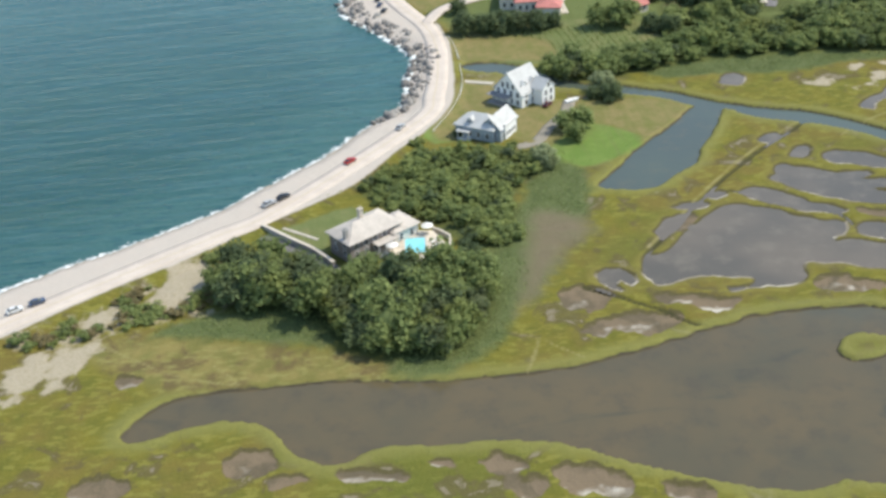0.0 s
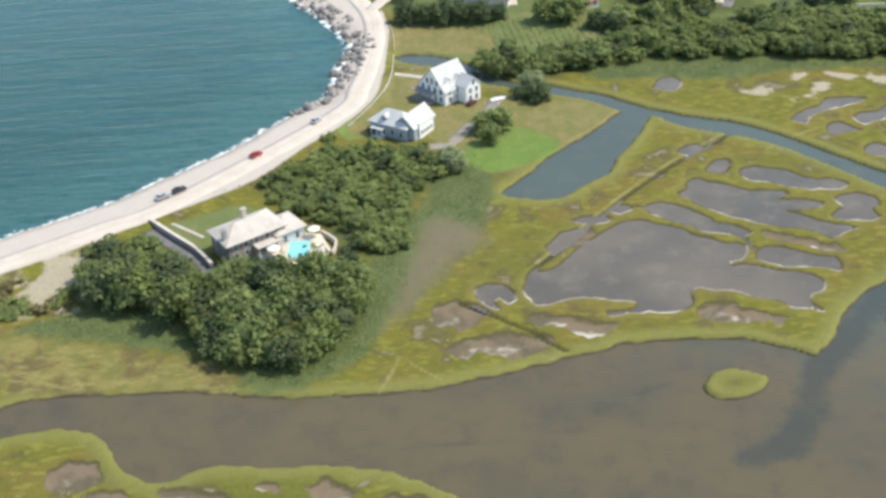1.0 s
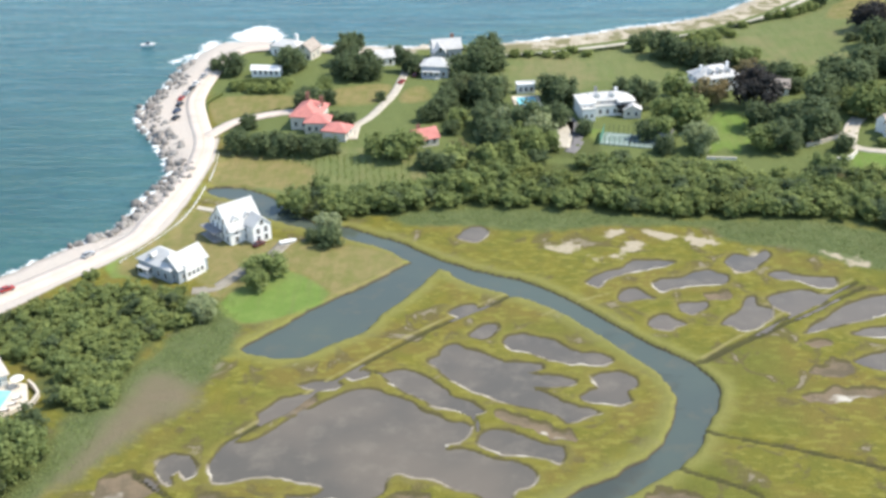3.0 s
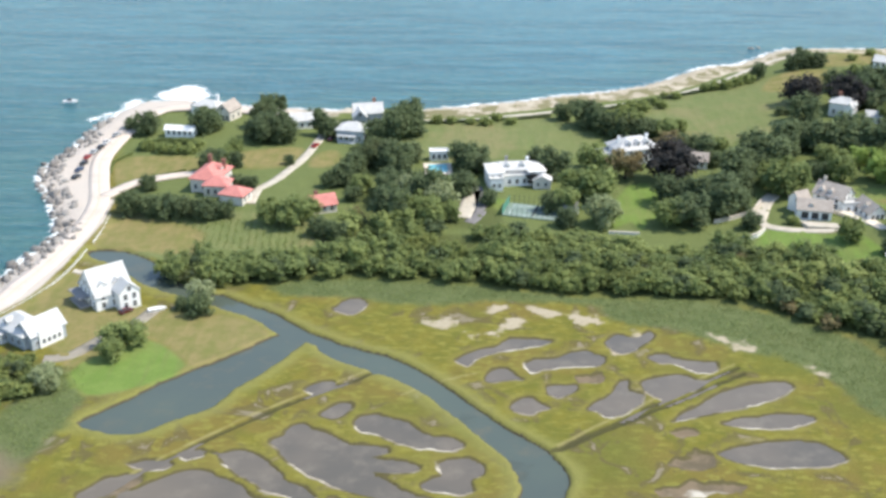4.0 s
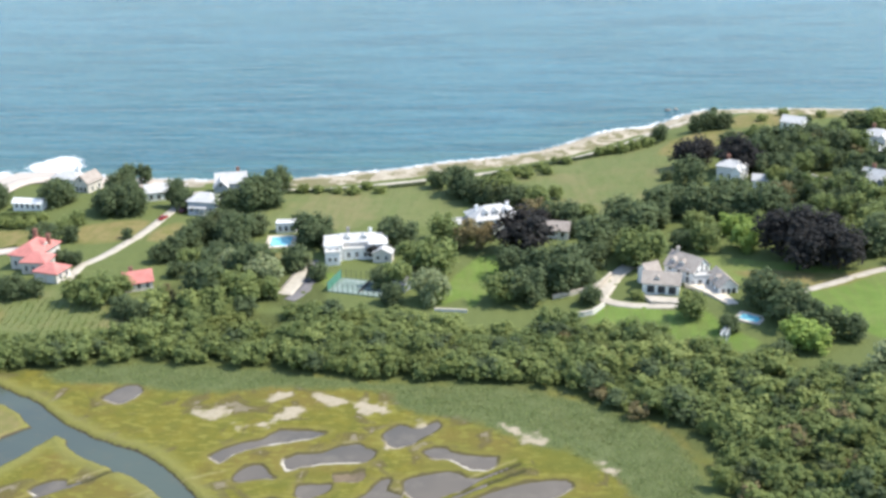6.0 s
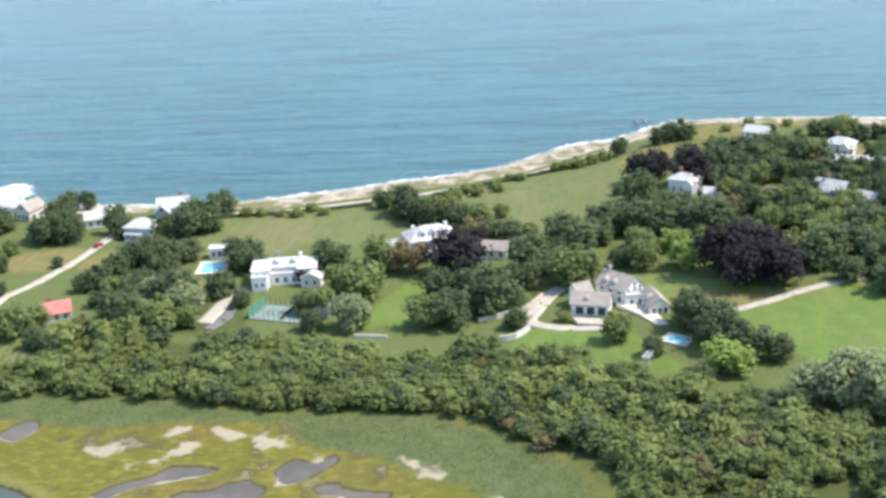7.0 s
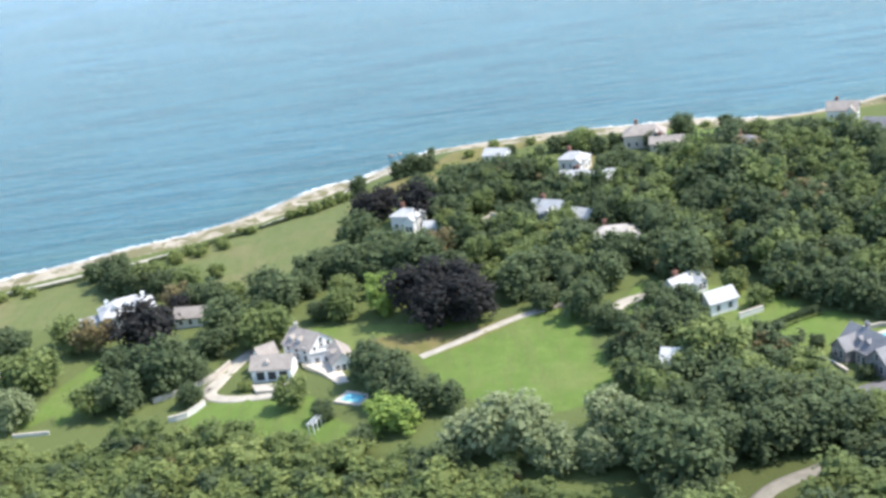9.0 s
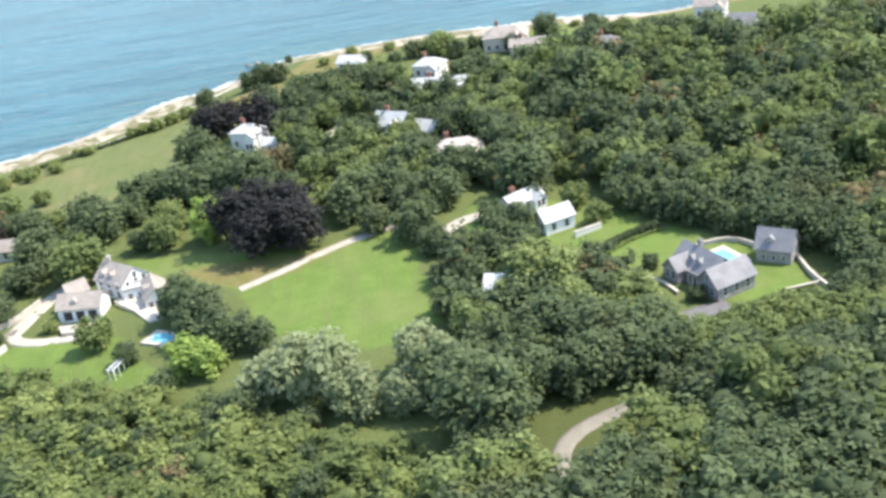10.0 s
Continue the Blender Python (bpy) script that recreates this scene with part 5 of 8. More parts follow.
def reed_bed(outlines, spacing, tall, label, seed, material):
    """Reeds as countless upright tufts of a few bent blades."""
    rng = np.random.default_rng(seed)
    lines = [curve(p, 4) for p in outlines]
    lo, hi = np.min([l.min(0) for l in lines], 0), np.max([l.max(0) for l in lines], 0)
    xs, ys = np.meshgrid(np.arange(lo[0], hi[0], spacing), np.arange(lo[1], hi[1], spacing))
    px, py = (v.ravel() + rng.uniform(-0.5, 0.5, v.size) * spacing for v in (xs, ys))
    ok = (most(lines, px, py) > rng.uniform(-1.5, 2.5, px.size)) & (most(water_lines, px, py) < -1.5) & (most(pond_lines, px, py) < -1.5) & (most(flat_lines, px, py) < -0.5) & (most([curve(p, 4) for p in HEATHS], px, py) < rng.uniform(-2, 3, px.size))
    px, py = px[ok], py[ok]
    n, k = len(px), 6
    pz = ground_z(px, py)
    a = rng.uniform(0, 6.283, (n, k))
    h = tall * rng.uniform(0.5, 1.25, (n, 1)) * rng.uniform(0.7, 1.1, (n, k))
    base = np.stack([px[:, None] + 0.3 * np.cos(a), py[:, None] + 0.3 * np.sin(a), pz[:, None] - 0.1 + 0 * a], -1)
    wide = 0.11 * np.stack([-np.sin(a), np.cos(a), 0 * a], -1)
    tip = base + np.stack([np.cos(a) * 0.8 * h - 0.2, np.sin(a) * 0.8 * h, h], -1)
    v = np.stack([base - wide, base + wide, tip], 2).reshape(-1, 3)
    f = np.arange(len(v)).reshape(-1, 3)
    tone = np.repeat(rng.uniform(0, 0.3, n), k * 3)
    return tagged(new("reed_bed", raw_mesh("reed_bed", v, f, material, tone)), label, "reeds", kind="stuff")


reed_mat = foliage("reeds", (0.245, 0.285, 0.110), (0.175, 0.220, 0.080), (0.22, 0.20, 0.085))
reed_bed(REEDS, 0.85, 0.55, "dense grey-green reeds between marsh and trees", 11, reed_mat)



def crop_rows(label, seed, x0, x1, y0, y1, gap, tall):
    """Low rows of planted crops as countless tufts."""
    rng = np.random.default_rng(seed)
    xs = np.concatenate([np.full(int((y1 - y0) / 0.45), x) for x in np.arange(x0, x1, gap)])
    ys = np.concatenate([np.linspace(y0, y1, int((y1 - y0) / 0.45)) for _ in np.arange(x0, x1, gap)])
    px, py = xs - 0.10 * (ys - y0) + rng.normal(0, 0.22, xs.size), ys + rng.normal(0, 0.2, xs.size)
    ok = (most([curve(FIELD0, 4)], px, py) > 1.5) & (most([curve(DRYFIELD0, 4)], px, py) < 1.0) & (rng.uniform(0, 1, px.size) < 0.8)
    px, py = px[ok], py[ok]
    n, k = len(px), 6
    a, h = rng.uniform(0, 6.283, (n, k)), tall * rng.uniform(0.5, 1.2, (n, k))
    base = np.stack([px[:, None] + 0.2 * np.cos(a), py[:, None] + 0.2 * np.sin(a), ground_z(px, py)[:, None] + 0 * a], -1)
    wide = 0.16 * np.stack([-np.sin(a), np.cos(a), 0 * a], -1)
    tip = base + np.stack([np.cos(a) * h * 0.7, np.sin(a) * h * 0.7, h], -1)
    v = np.stack([base - wide, base + wide, tip], 2).reshape(-1, 3)
    ob = new("crop_rows", raw_mesh("crop_rows", v, np.arange(len(v)).reshape(-1, 3), LEAF["scrub"], np.repeat(rng.uniform(0, 0.3, n), k * 3)))
    return tagged(ob, label, "crops", kind="stuff")


crop_rows("low green crops planted in straight rows", 13, -20, 24, 322, 343, 2.1, 0.32)

# planted trees, one by one
for x, y, r in (
    (-47.7, 420.2, 4.3), (-54.5, 424.6, 2.6), (-27.8, 419.8, 4.6), (-9.0, 414.9, 3.5), (-3.5, 410.4, 4.6), (2.2, 410.3, 4.4),
    (10.5, 432.0, 3.4), (-16.1, 382.1, 4.0), (-33.8, 347.3, 4.0), (-27.7, 346.3, 3.6), (-22.2, 344.8, 3.9), (-16.5, 344.7, 3.5),
    (-10.4, 343.5, 3.5), (-5.8, 344.2, 2.8), (-33.5, 366.7, 2.7), (-1.8, 366.4, 2.3), (-5.9, 368.6, 2.1), (23.8, 331.8, 3.1),
    (29.3, 329.1, 3.3), (7.3, 388.2, 1.8), (28.8, 378.5, 4.0), (30.9, 386.5, 4.1), (35.9, 388.9, 4.7), (41.9, 384.8, 5.3),
    (47.0, 392.9, 3.6), (31.6, 413.6, 3.5), (35.2, 415.1, 4.0), (42.4, 421.2, 5.8), (43.9, 438.6, 4.6), (22.9, 368.7, 2.6),
    (27.2, 370.7, 3.9), (31.1, 357.9, 2.5), (41.9, 353.3, 3.7), (63.8, 387.8, 4.9), (68.6, 383.2, 4.8), (64.5, 363.9, 3.8),
    (72.4, 356.2, 2.6), (93.2, 381.3, 5.2), (88.5, 392.2, 3.1), (99.7, 440.4, 3.6), (104.7, 452.2, 2.7), (108.6, 433.6, 4.6),
    (113.2, 423.2, 4.8), (118.8, 418.9, 4.8), (124.5, 417.6, 4.4), (129.3, 417.9, 4.0), (138.7, 402.4, 3.9), (143.9, 400.1, 4.2),
    (146.4, 391.2, 2.7), (90.9, 351.6, 3.2), (94.4, 340.5, 3.1), (126.6, 358.5, 4.9), (133.7, 356.7, 4.9), (140.3, 350.5, 6.5),
    (145.7, 352.2, 4.1), (131.0, 341.9, 5.2), (147.5, 339.7, 2.8), (150.7, 378.1, 5.7), (148.7, 366.7, 3.9), (159.8, 395.1, 5.5),
    (164.4, 387.9, 5.4), (170.1, 395.9, 4.2), (159.5, 385.1, 3.6), (175.0, 375.9, 3.0), (176.2, 408.3, 4.4), (181.3, 402.0, 5.2),
    (187.3, 400.9, 5.2), (194.1, 396.0, 5.6), (201.9, 392.5, 6.3), (192.9, 406.9, 5.7), (210.7, 382.8, 4.4), (184.7, 430.7, 5.4),
    (177.9, 439.8, 1.8), (209.2, 445.6, 6.1), (203.6, 464.9, 4.3), (215.9, 458.9, 5.4), (223.1, 455.9, 5.9), (231.4, 456.7, 5.4),
    (236.3, 452.9, 5.4), (211.2, 430.7, 4.9), (225.3, 440.8, 4.2), (180.8, 491.4, 3.4), (195.6, 497.2, 3.4), (200.8, 498.8, 3.8),
    (206.2, 497.6, 3.3), (235.3, 493.4, 2.3), (189.8, 332.3, 4.9), (195.0, 323.6, 5.2), (195.8, 319.3, 4.6), (180.2, 318.6, 2.4),
    (261.6, 337.3, 3.8), (257.3, 346.5, 2.6), (171.3, 403.8, 5.2), (177.8, 403.3, 4.5), (183.9, 406.4, 4.3), (190.5, 400.7, 4.3),
    (196.0, 402.2, 4.3), (226.1, 362.0, 4.0), (229.8, 462.4, 5.0), (238.5, 457.2, 4.6), (212.1, 404.9, 3.9), (239.9, 365.7, 4.0),
    (232.1, 352.8, 3.4), (243.1, 336.2, 3.2), (244.0, 319.8, 2.7), (260.5, 491.4, 3.3), (263.1, 453.1, 4.1), (295.1, 487.9, 4.3),
    (311.3, 493.1, 2.5), (306.9, 464.3, 4.1), (327.3, 452.5, 5.3), (254.3, 400.1, 4.7), (269.7, 391.1, 4.9), (266.4, 357.8, 6.2),
    (252.5, 367.6, 2.3), (255.1, 324.5, 5.1), (257.3, 289.5, 4.6), (205.8, 285.5, 3.4), (201.0, 313.6, 4.5), (206.9, 310.5, 3.3),
    (189.1, 302.5, 2.7), (108.1, 430.2, 5.3), (150.6, 373.7, 3.6), (-86.9, 198.6, 4.9), (-101.4, 197.6, 4.3), (-4.4, 287.0, 1.9),
    (-45.3, 270.3, 1.3), (0.1, 284.2, 3.0), (207.5, 533.4, 1.6), (245.2, 333.7, 2.7), (239.8, 343.7, 4.6), (248.0, 360.3, 4.8),
    (257.3, 299.7, 4.4), (261.5, 288.8, 5.4), (267, 283.5, 5), (272.5, 282.7, 5), (248.6, 287.8, 4.2), (277.2, 283.2, 4.2), (269.5, 297.7, 4.4), (253.4, 282.8, 4.4), (262.9, 300.1, 4.6),
    (-5.9, 412.4, 5), (-0.2, 412.9, 5.2), (-6.7, 427.3, 4.6), (-25.6, 423.6, 4.2), (41.6, 416.3, 5.6), (46, 419.1, 4.8), (17.2, 417.4, 3.6), (-9.9, 385.8, 2.6), (-18.7, 382, 2.6), (56, 357.1, 3.4), (43.8, 377, 4.2), (41.4, 364.9, 4),
    (254.6, 273.9, 4.4), (259.9, 272.9, 4.6), (265.6, 274.2, 4.6), (270.5, 274, 4.8), (249.4, 275.1, 4.6), (276.3, 275.1, 4.6), (245.2, 282.7, 4),
    (302.6, 322.6, 3.4), (307.2, 318.4, 3.8), (311.6, 313.8, 4.2), (316, 308.6, 4.4), (319, 301.6, 4.4), (318, 294, 3.8), (314, 318.6, 4.8), (299.4, 326.2, 3.6), (320, 311, 5), (323.6, 303, 5), (283.2, 311.6, 1.7), (256.2, 321.2, 4.4), (287.6, 296.0, 1.6), (311.0, 284.2, 3.4), (315.6, 287.6, 3.4),
    (313, 323.1, 4.6), (307.3, 327.6, 4.6), (300.4, 327.3, 4.4), (295.7, 330, 4.4), (319.6, 322.9, 5), (292.2, 334.9, 4.2), (286.2, 341, 4.2),
    (309.3, 474.8, 4), (315.7, 467.3, 4), (323.3, 464.5, 4), (329.5, 455.1, 4.5), (342.5, 461.3, 4), (271, 484.4, 3), (283.2, 477.6, 3.2), (251.2, 490.6, 3),
    (260.1, 490.4, 2.6), (294.7, 490.5, 2.9), (305.6, 474.5, 2.8), (311.7, 471.1, 3.0), (316.9, 466.6, 3.0), (325.3, 468.0, 2.6), (327.8, 448.8, 3.6), (336.5, 457.1, 2.8), (344.3, 444.0, 3.2), (294.9, 474.3, 2.6), (326.8, 458.1, 3.0), (339.2, 446.8, 3.2),
    (180.7, 439.6, 1.3), (258.0, 490.3, 3.4), (265.0, 481.3, 3.2), (262.9, 454.6, 3.6), (268.6, 463.9, 3.4), (244.4, 485.7, 2.4), (227.8, 494.6, 2.0),
    (242.8, 353.9, 3.4), (228.9, 365.3, 5.6), (238.9, 426.5, 4.0), (250.0, 315.8, 3.6), (266.3, 369.7, 5.0), (254.0, 372.6, 4.3),
):
    plant("dark", x, y, r)
for x, y, r in (
    (-9.6, 444.6, 2.7), (-5.4, 449.8, 1.9), (385.7, 530.3, 2.5), (-6.7, 433.3, 3.6), (-9.1, 427, 3.2), (-4.7, 445.6, 2.6), (13.9, 419.1, 3), (-29, 424.8, 2.8),
):
    plant("cedar", x, y, r)
for x, y, r in (
    (-12.5, 399.7, 2.7), (-14.3, 392.8, 2.6), (9.3, 339.7, 3.9), (16.1, 338.1, 4.6), (32.5, 336.3, 3.0), (33.2, 364.4, 3.1),
    (54.5, 339.3, 4.7), (47.9, 336.1, 3.5), (42.6, 334.8, 3.1), (61.1, 343.4, 3.2), (140.1, 426.8, 2.5), (105.5, 388.2, 4.4),
    (110.7, 381.3, 3.9), (98.7, 364.9, 4.3), (105.3, 360.6, 5.6), (95.7, 350.8, 4.0), (124.0, 341.7, 4.3), (163.0, 364.6, 5.9),
    (158.8, 374.1, 3.5), (181.9, 381.7, 4.0), (180.9, 389.1, 3.3), (211.1, 423.6, 3.8), (181.8, 373.7, 4.0), (228.3, 374.8, 4.6),
    (213.6, 471.5, 4.1), (221.7, 435.5, 3.9), (214.5, 420.6, 3.4), (218.4, 390.9, 4.3), (226.2, 390.6, 4.1), (222.4, 372.5, 3.9),
    (232.8, 381.8, 4.2), (238.7, 382.5, 4.2), (241.1, 352.2, 3.1), (244.4, 357.6, 3.2), (243.5, 308.0, 2.8), (265.6, 434.1, 4.4),
    (273.0, 437.7, 3.9), (314.8, 466.5, 4.1), (315.3, 453.6, 3.4), (263.0, 401.4, 4.4), (271.4, 418.2, 4.5), (273.6, 368.5, 4.2),
    (275.9, 346.6, 3.1), (262.8, 304.6, 5.8), (255.5, 305.2, 3.3), (264.6, 293.7, 4.7), (267.5, 284.6, 4.0), (275.3, 301.5, 2.7),
    (278.3, 336.5, 2.5), (172.0, 307.3, 2.9), (121.7, 422.1, 5.1), (134.0, 416.5, 4.2), (159.8, 366.5, 3.9), (149.2, 402.4, 3.2),
    (274.7, 274.8, 3.5), (250.4, 270.6, 3.8), (282.3, 274.2, 3.5), (244.1, 268.2, 3.3), (-73.7, 198.5, 4.3), (-95.0, 215.8, 2.6),
    (-95.1, 196.8, 5.5), (-15.9, 267.6, 3.0), (-11.6, 268.3, 3.2), (-14.7, 260.9, 2.8), (260.0, 485.1, 4.5), (260.7, 310.9, 5.3),
    (276.9, 280.2, 3.2), (282.3, 279.6, 3.3), (287.9, 278.6, 3.1), (293.3, 280.4, 3.2), (298.6, 281.4, 3.2), (304, 279.4, 3.4), (309.4, 277.6, 3.6), (280.2, 274.2, 3.6), (286.8, 273.4, 3.4), (293.4, 274.2, 3.6), (300.2, 274.6, 3.5), (306.4, 272.4, 3.6), (313, 274, 3.6), (304.6, 285.2, 2.2), (298.6, 286.6, 1.9), (292.4, 284.8, 2.0),
    (268.8, 403.3, 4.8), (172.2, 328.3, 3.6), (19.8, 343.6, 3.4),
):
    plant("oak", x, y, r)
for x, y, r in (
    (-44.1, 403.7, 2.6), (-38.3, 400.9, 2.5), (-33.2, 399.7, 2.5), (-28.4, 399.5, 2.5), (-26.9, 403.7, 2.3), (159.8, 341.5, 1.8),
    (53.9, 435.6, 2.2), (59.0, 435.1, 2.0), (66.0, 434.1, 1.8), (71.6, 433.7, 2.2), (75.3, 439.1, 2.2), (80.9, 434.3, 2.0),
    (122.2, 452.1, 2.3), (126.5, 456.2, 2.3), (130.7, 457.6, 2.1), (136.1, 461.3, 2.1), (141.1, 472.1, 1.6), (145.1, 469.4, 1.9),
    (157.7, 478.7, 2.2), (161.6, 479.2, 2.4), (165.8, 479.5, 2.7), (170.9, 482.1, 2.7), (175.5, 484.8, 2.7), (178.7, 306.4, 1.4),
    (230.7, 510.6, 2.2), (235.2, 501.1, 1.8), (243.8, 505.6, 2), (221, 503.7, 2), (281.1, 496.9, 1.8), (312, 527.7, 1.8), (258.5, 509.1, 1.8),
    (-56.6, 267.1, 1.8), (35.2, 444.4, 2.0), (38.5, 448.4, 1.8), (45.5, 447.9, 2.0), (116.9, 443.8, 2.0), (123.8, 447.5, 2.2),
    (130.7, 451.7, 2.2), (137.8, 456.1, 2.1),
):
    plant("shrub", x, y, r)
for x, y, r in (
    (133.4, 404.6, 4.1), (115.8, 379.6, 5.0), (208.0, 402.3, 4.6), (261.9, 363.9, 2.1),
    (248.1, 319.4, 3.3),
):
    plant("russet", x, y, r)
for x, y, r in (
    (48.9, 356.1, 4.5), (57.2, 351.8, 4.7), (105.3, 341.4, 4.7), (210.2, 290.1, 4.6), (218.6, 286.9, 6.4), (225.2, 279.4, 4.4),
    (237.3, 288.5, 4.5), (241.6, 280.8, 4.2), (233.8, 276.7, 3.8), (-0.6, 291.1, 3.1), (-25.4, 247.7, 3.0),
):
    plant("willow", x, y, r)
for x, y, r in (
    (87.7, 377.9, 2.3), (129.4, 378.2, 6.7), (134.8, 397.7, 3.6), (201.5, 364.7, 7.2), (208.6, 361.8, 7.2), (186.2, 450.3, 5.4),
    (191.3, 454.0, 5.1), (202.0, 443.0, 6.2), (206.8, 355.2, 5.9), (214.3, 353.3, 6.2), (210.9, 364.8, 5.5), (-48.8, 193.7, 1.6), (86.8, 372.1, 2.4),
):
    plant("copper", x, y, r)
for x, y, r in (
    (190.3, 385.1, 3.3), (196.1, 380.7, 3.6), (194.0, 306.8, 4.2), (192.8, 371.2, 4.4), (297.1, 466.4, 3.3), (286.9, 343.7, 3.6),
    (197.4, 305.6, 3.6),
):
    plant("bright", x, y, r)


# ---- buildings ----
white_wall = worn("white_clapboard", (0.90, 0.89, 0.87), (0.86, 0.85, 0.82), 0.5, 0.7, 5, 0.15)
cream_wall = worn("cream_stucco", (0.74, 0.69, 0.62), (0.66, 0.61, 0.54), 0.5, 0.85, 5, 0.2)
blue_shingle = worn("blue_grey_shingle", (0.40, 0.44, 0.47), (0.33, 0.37, 0.40), 0.7, 0.85, 6, 0.4)
brown_shingle = worn("brown_shingle", (0.33, 0.28, 0.25), (0.25, 0.21, 0.19), 0.7, 0.9, 6, 0.4)
grey_stone = worn("grey_stone", (0.40, 0.38, 0.36), (0.30, 0.28, 0.27), 0.7, 0.9, 3, 0.5)
pale_stone = worn("pale_stone", (0.62, 0.56, 0.47), (0.52, 0.46, 0.39), 0.5, 0.9, 3, 0.4)
grey_roof = worn("grey_roof_shingle", (0.57, 0.565, 0.55), (0.48, 0.475, 0.46), 0.5, 0.85, 4, 0.5)
pale_roof = worn("pale_roof_membrane", (0.72, 0.70, 0.66), (0.62, 0.60, 0.56), 0.5, 0.85, 4, 0.3)
mauve_roof = worn("weathered_roof_shingle", (0.42, 0.365, 0.315), (0.32, 0.275, 0.24), 0.5, 0.85, 4, 0.5)
bleached_roof = worn("bleached_roof_shingle", (0.58, 0.52, 0.46), (0.48, 0.43, 0.38), 0.5, 0.85, 4, 0.5)
slate_roof = worn("slate_roof", (0.30, 0.29, 0.29), (0.22, 0.215, 0.22), 0.5, 0.7, 4, 0.5)
red_roof = worn("red_tile_roof", (0.60, 0.235, 0.205), (0.49, 0.185, 0.16), 0.5, 0.8, 4, 0.5)
brick = worn("brick", (0.34, 0.17, 0.12), (0.25, 0.13, 0.10), 1.0, 0.9, 6, 0.5)
trim_white = worn("white_trim", (0.80, 0.79, 0.77), (0.74, 0.73, 0.70), 0.7, 0.6, 6, 0.1)
dark_paint = worn("dark_paint", (0.07, 0.07, 0.075), (0.05, 0.05, 0.055), 0.7, 0.6, 6, 0.1)
glass_n = Nodes("window_glass")
glass = glass_n.out(glass_n.mix(glass_n.ramp(glass_n.noise(0.8, 2), 0.4, 0.6), (0.045, 0.055, 0.065), (0.03, 0.035, 0.045)), 0.08, None, spec=0.6)
pool_n = Nodes("pool_water")
pool_blue = pool_n.out(pool_n.mix(pool_n.ramp(pool_n.noise(0.5, 2), 0.35, 0.65), (0.20, 0.62, 0.72), (0.27, 0.68, 0.76)), 0.08, pool_n.noise(2.0, 2), 0.08, 0.05)
tile_blue = pool_n = worn("pool_tile", (0.35, 0.62, 0.68), (0.3, 0.55, 0.6), 0.6, 0.4)

WINDOW_CACHE = {}


def window_meshes(w, h):
    """Frame of four bars with a cross bar, and its pane; both lie in the x-z plane and face -y."""
    key = (round(w, 2), round(h, 2))
    if key not in WINDOW_CACHE:
        bm, b = bmesh.new(), 0.1
        for x0, x1, z0, z1 in ((-w / 2 - b, -w / 2, -h / 2 - b, h / 2 + b), (w / 2, w / 2 + b, -h / 2 - b, h / 2 + b), (-w / 2, w / 2, h / 2, h / 2 + b), (-w / 2, w / 2, -h / 2 - b, -h / 2), (-w / 2, w / 2, -0.03, 0.03)):
            box(bm, x0, x1, -0.08, 0.05, z0, z1)
        pane = box(bmesh.new(), -w / 2, w / 2, -0.03, 0.04, -h / 2, h / 2)
        WINDOW_CACHE[key] = finish(bm, "window", trim_white), finish(pane, "pane", glass)
    return WINDOW_CACHE[key]


def window(parent, m, w=0.95, h=1.45):
    frame_me, pane_me = window_meshes(w, h)
    f = new("window", frame_me)
    f.parent, f.matrix_basis = parent, m
    p = new("pane", pane_me)
    p.parent = f


def house(name, x, y, rot, label, category="house", z=None):
    return empty(name, pose(x, y, gz(x, y) if z is None else z, 0, 0, rot), label, category)


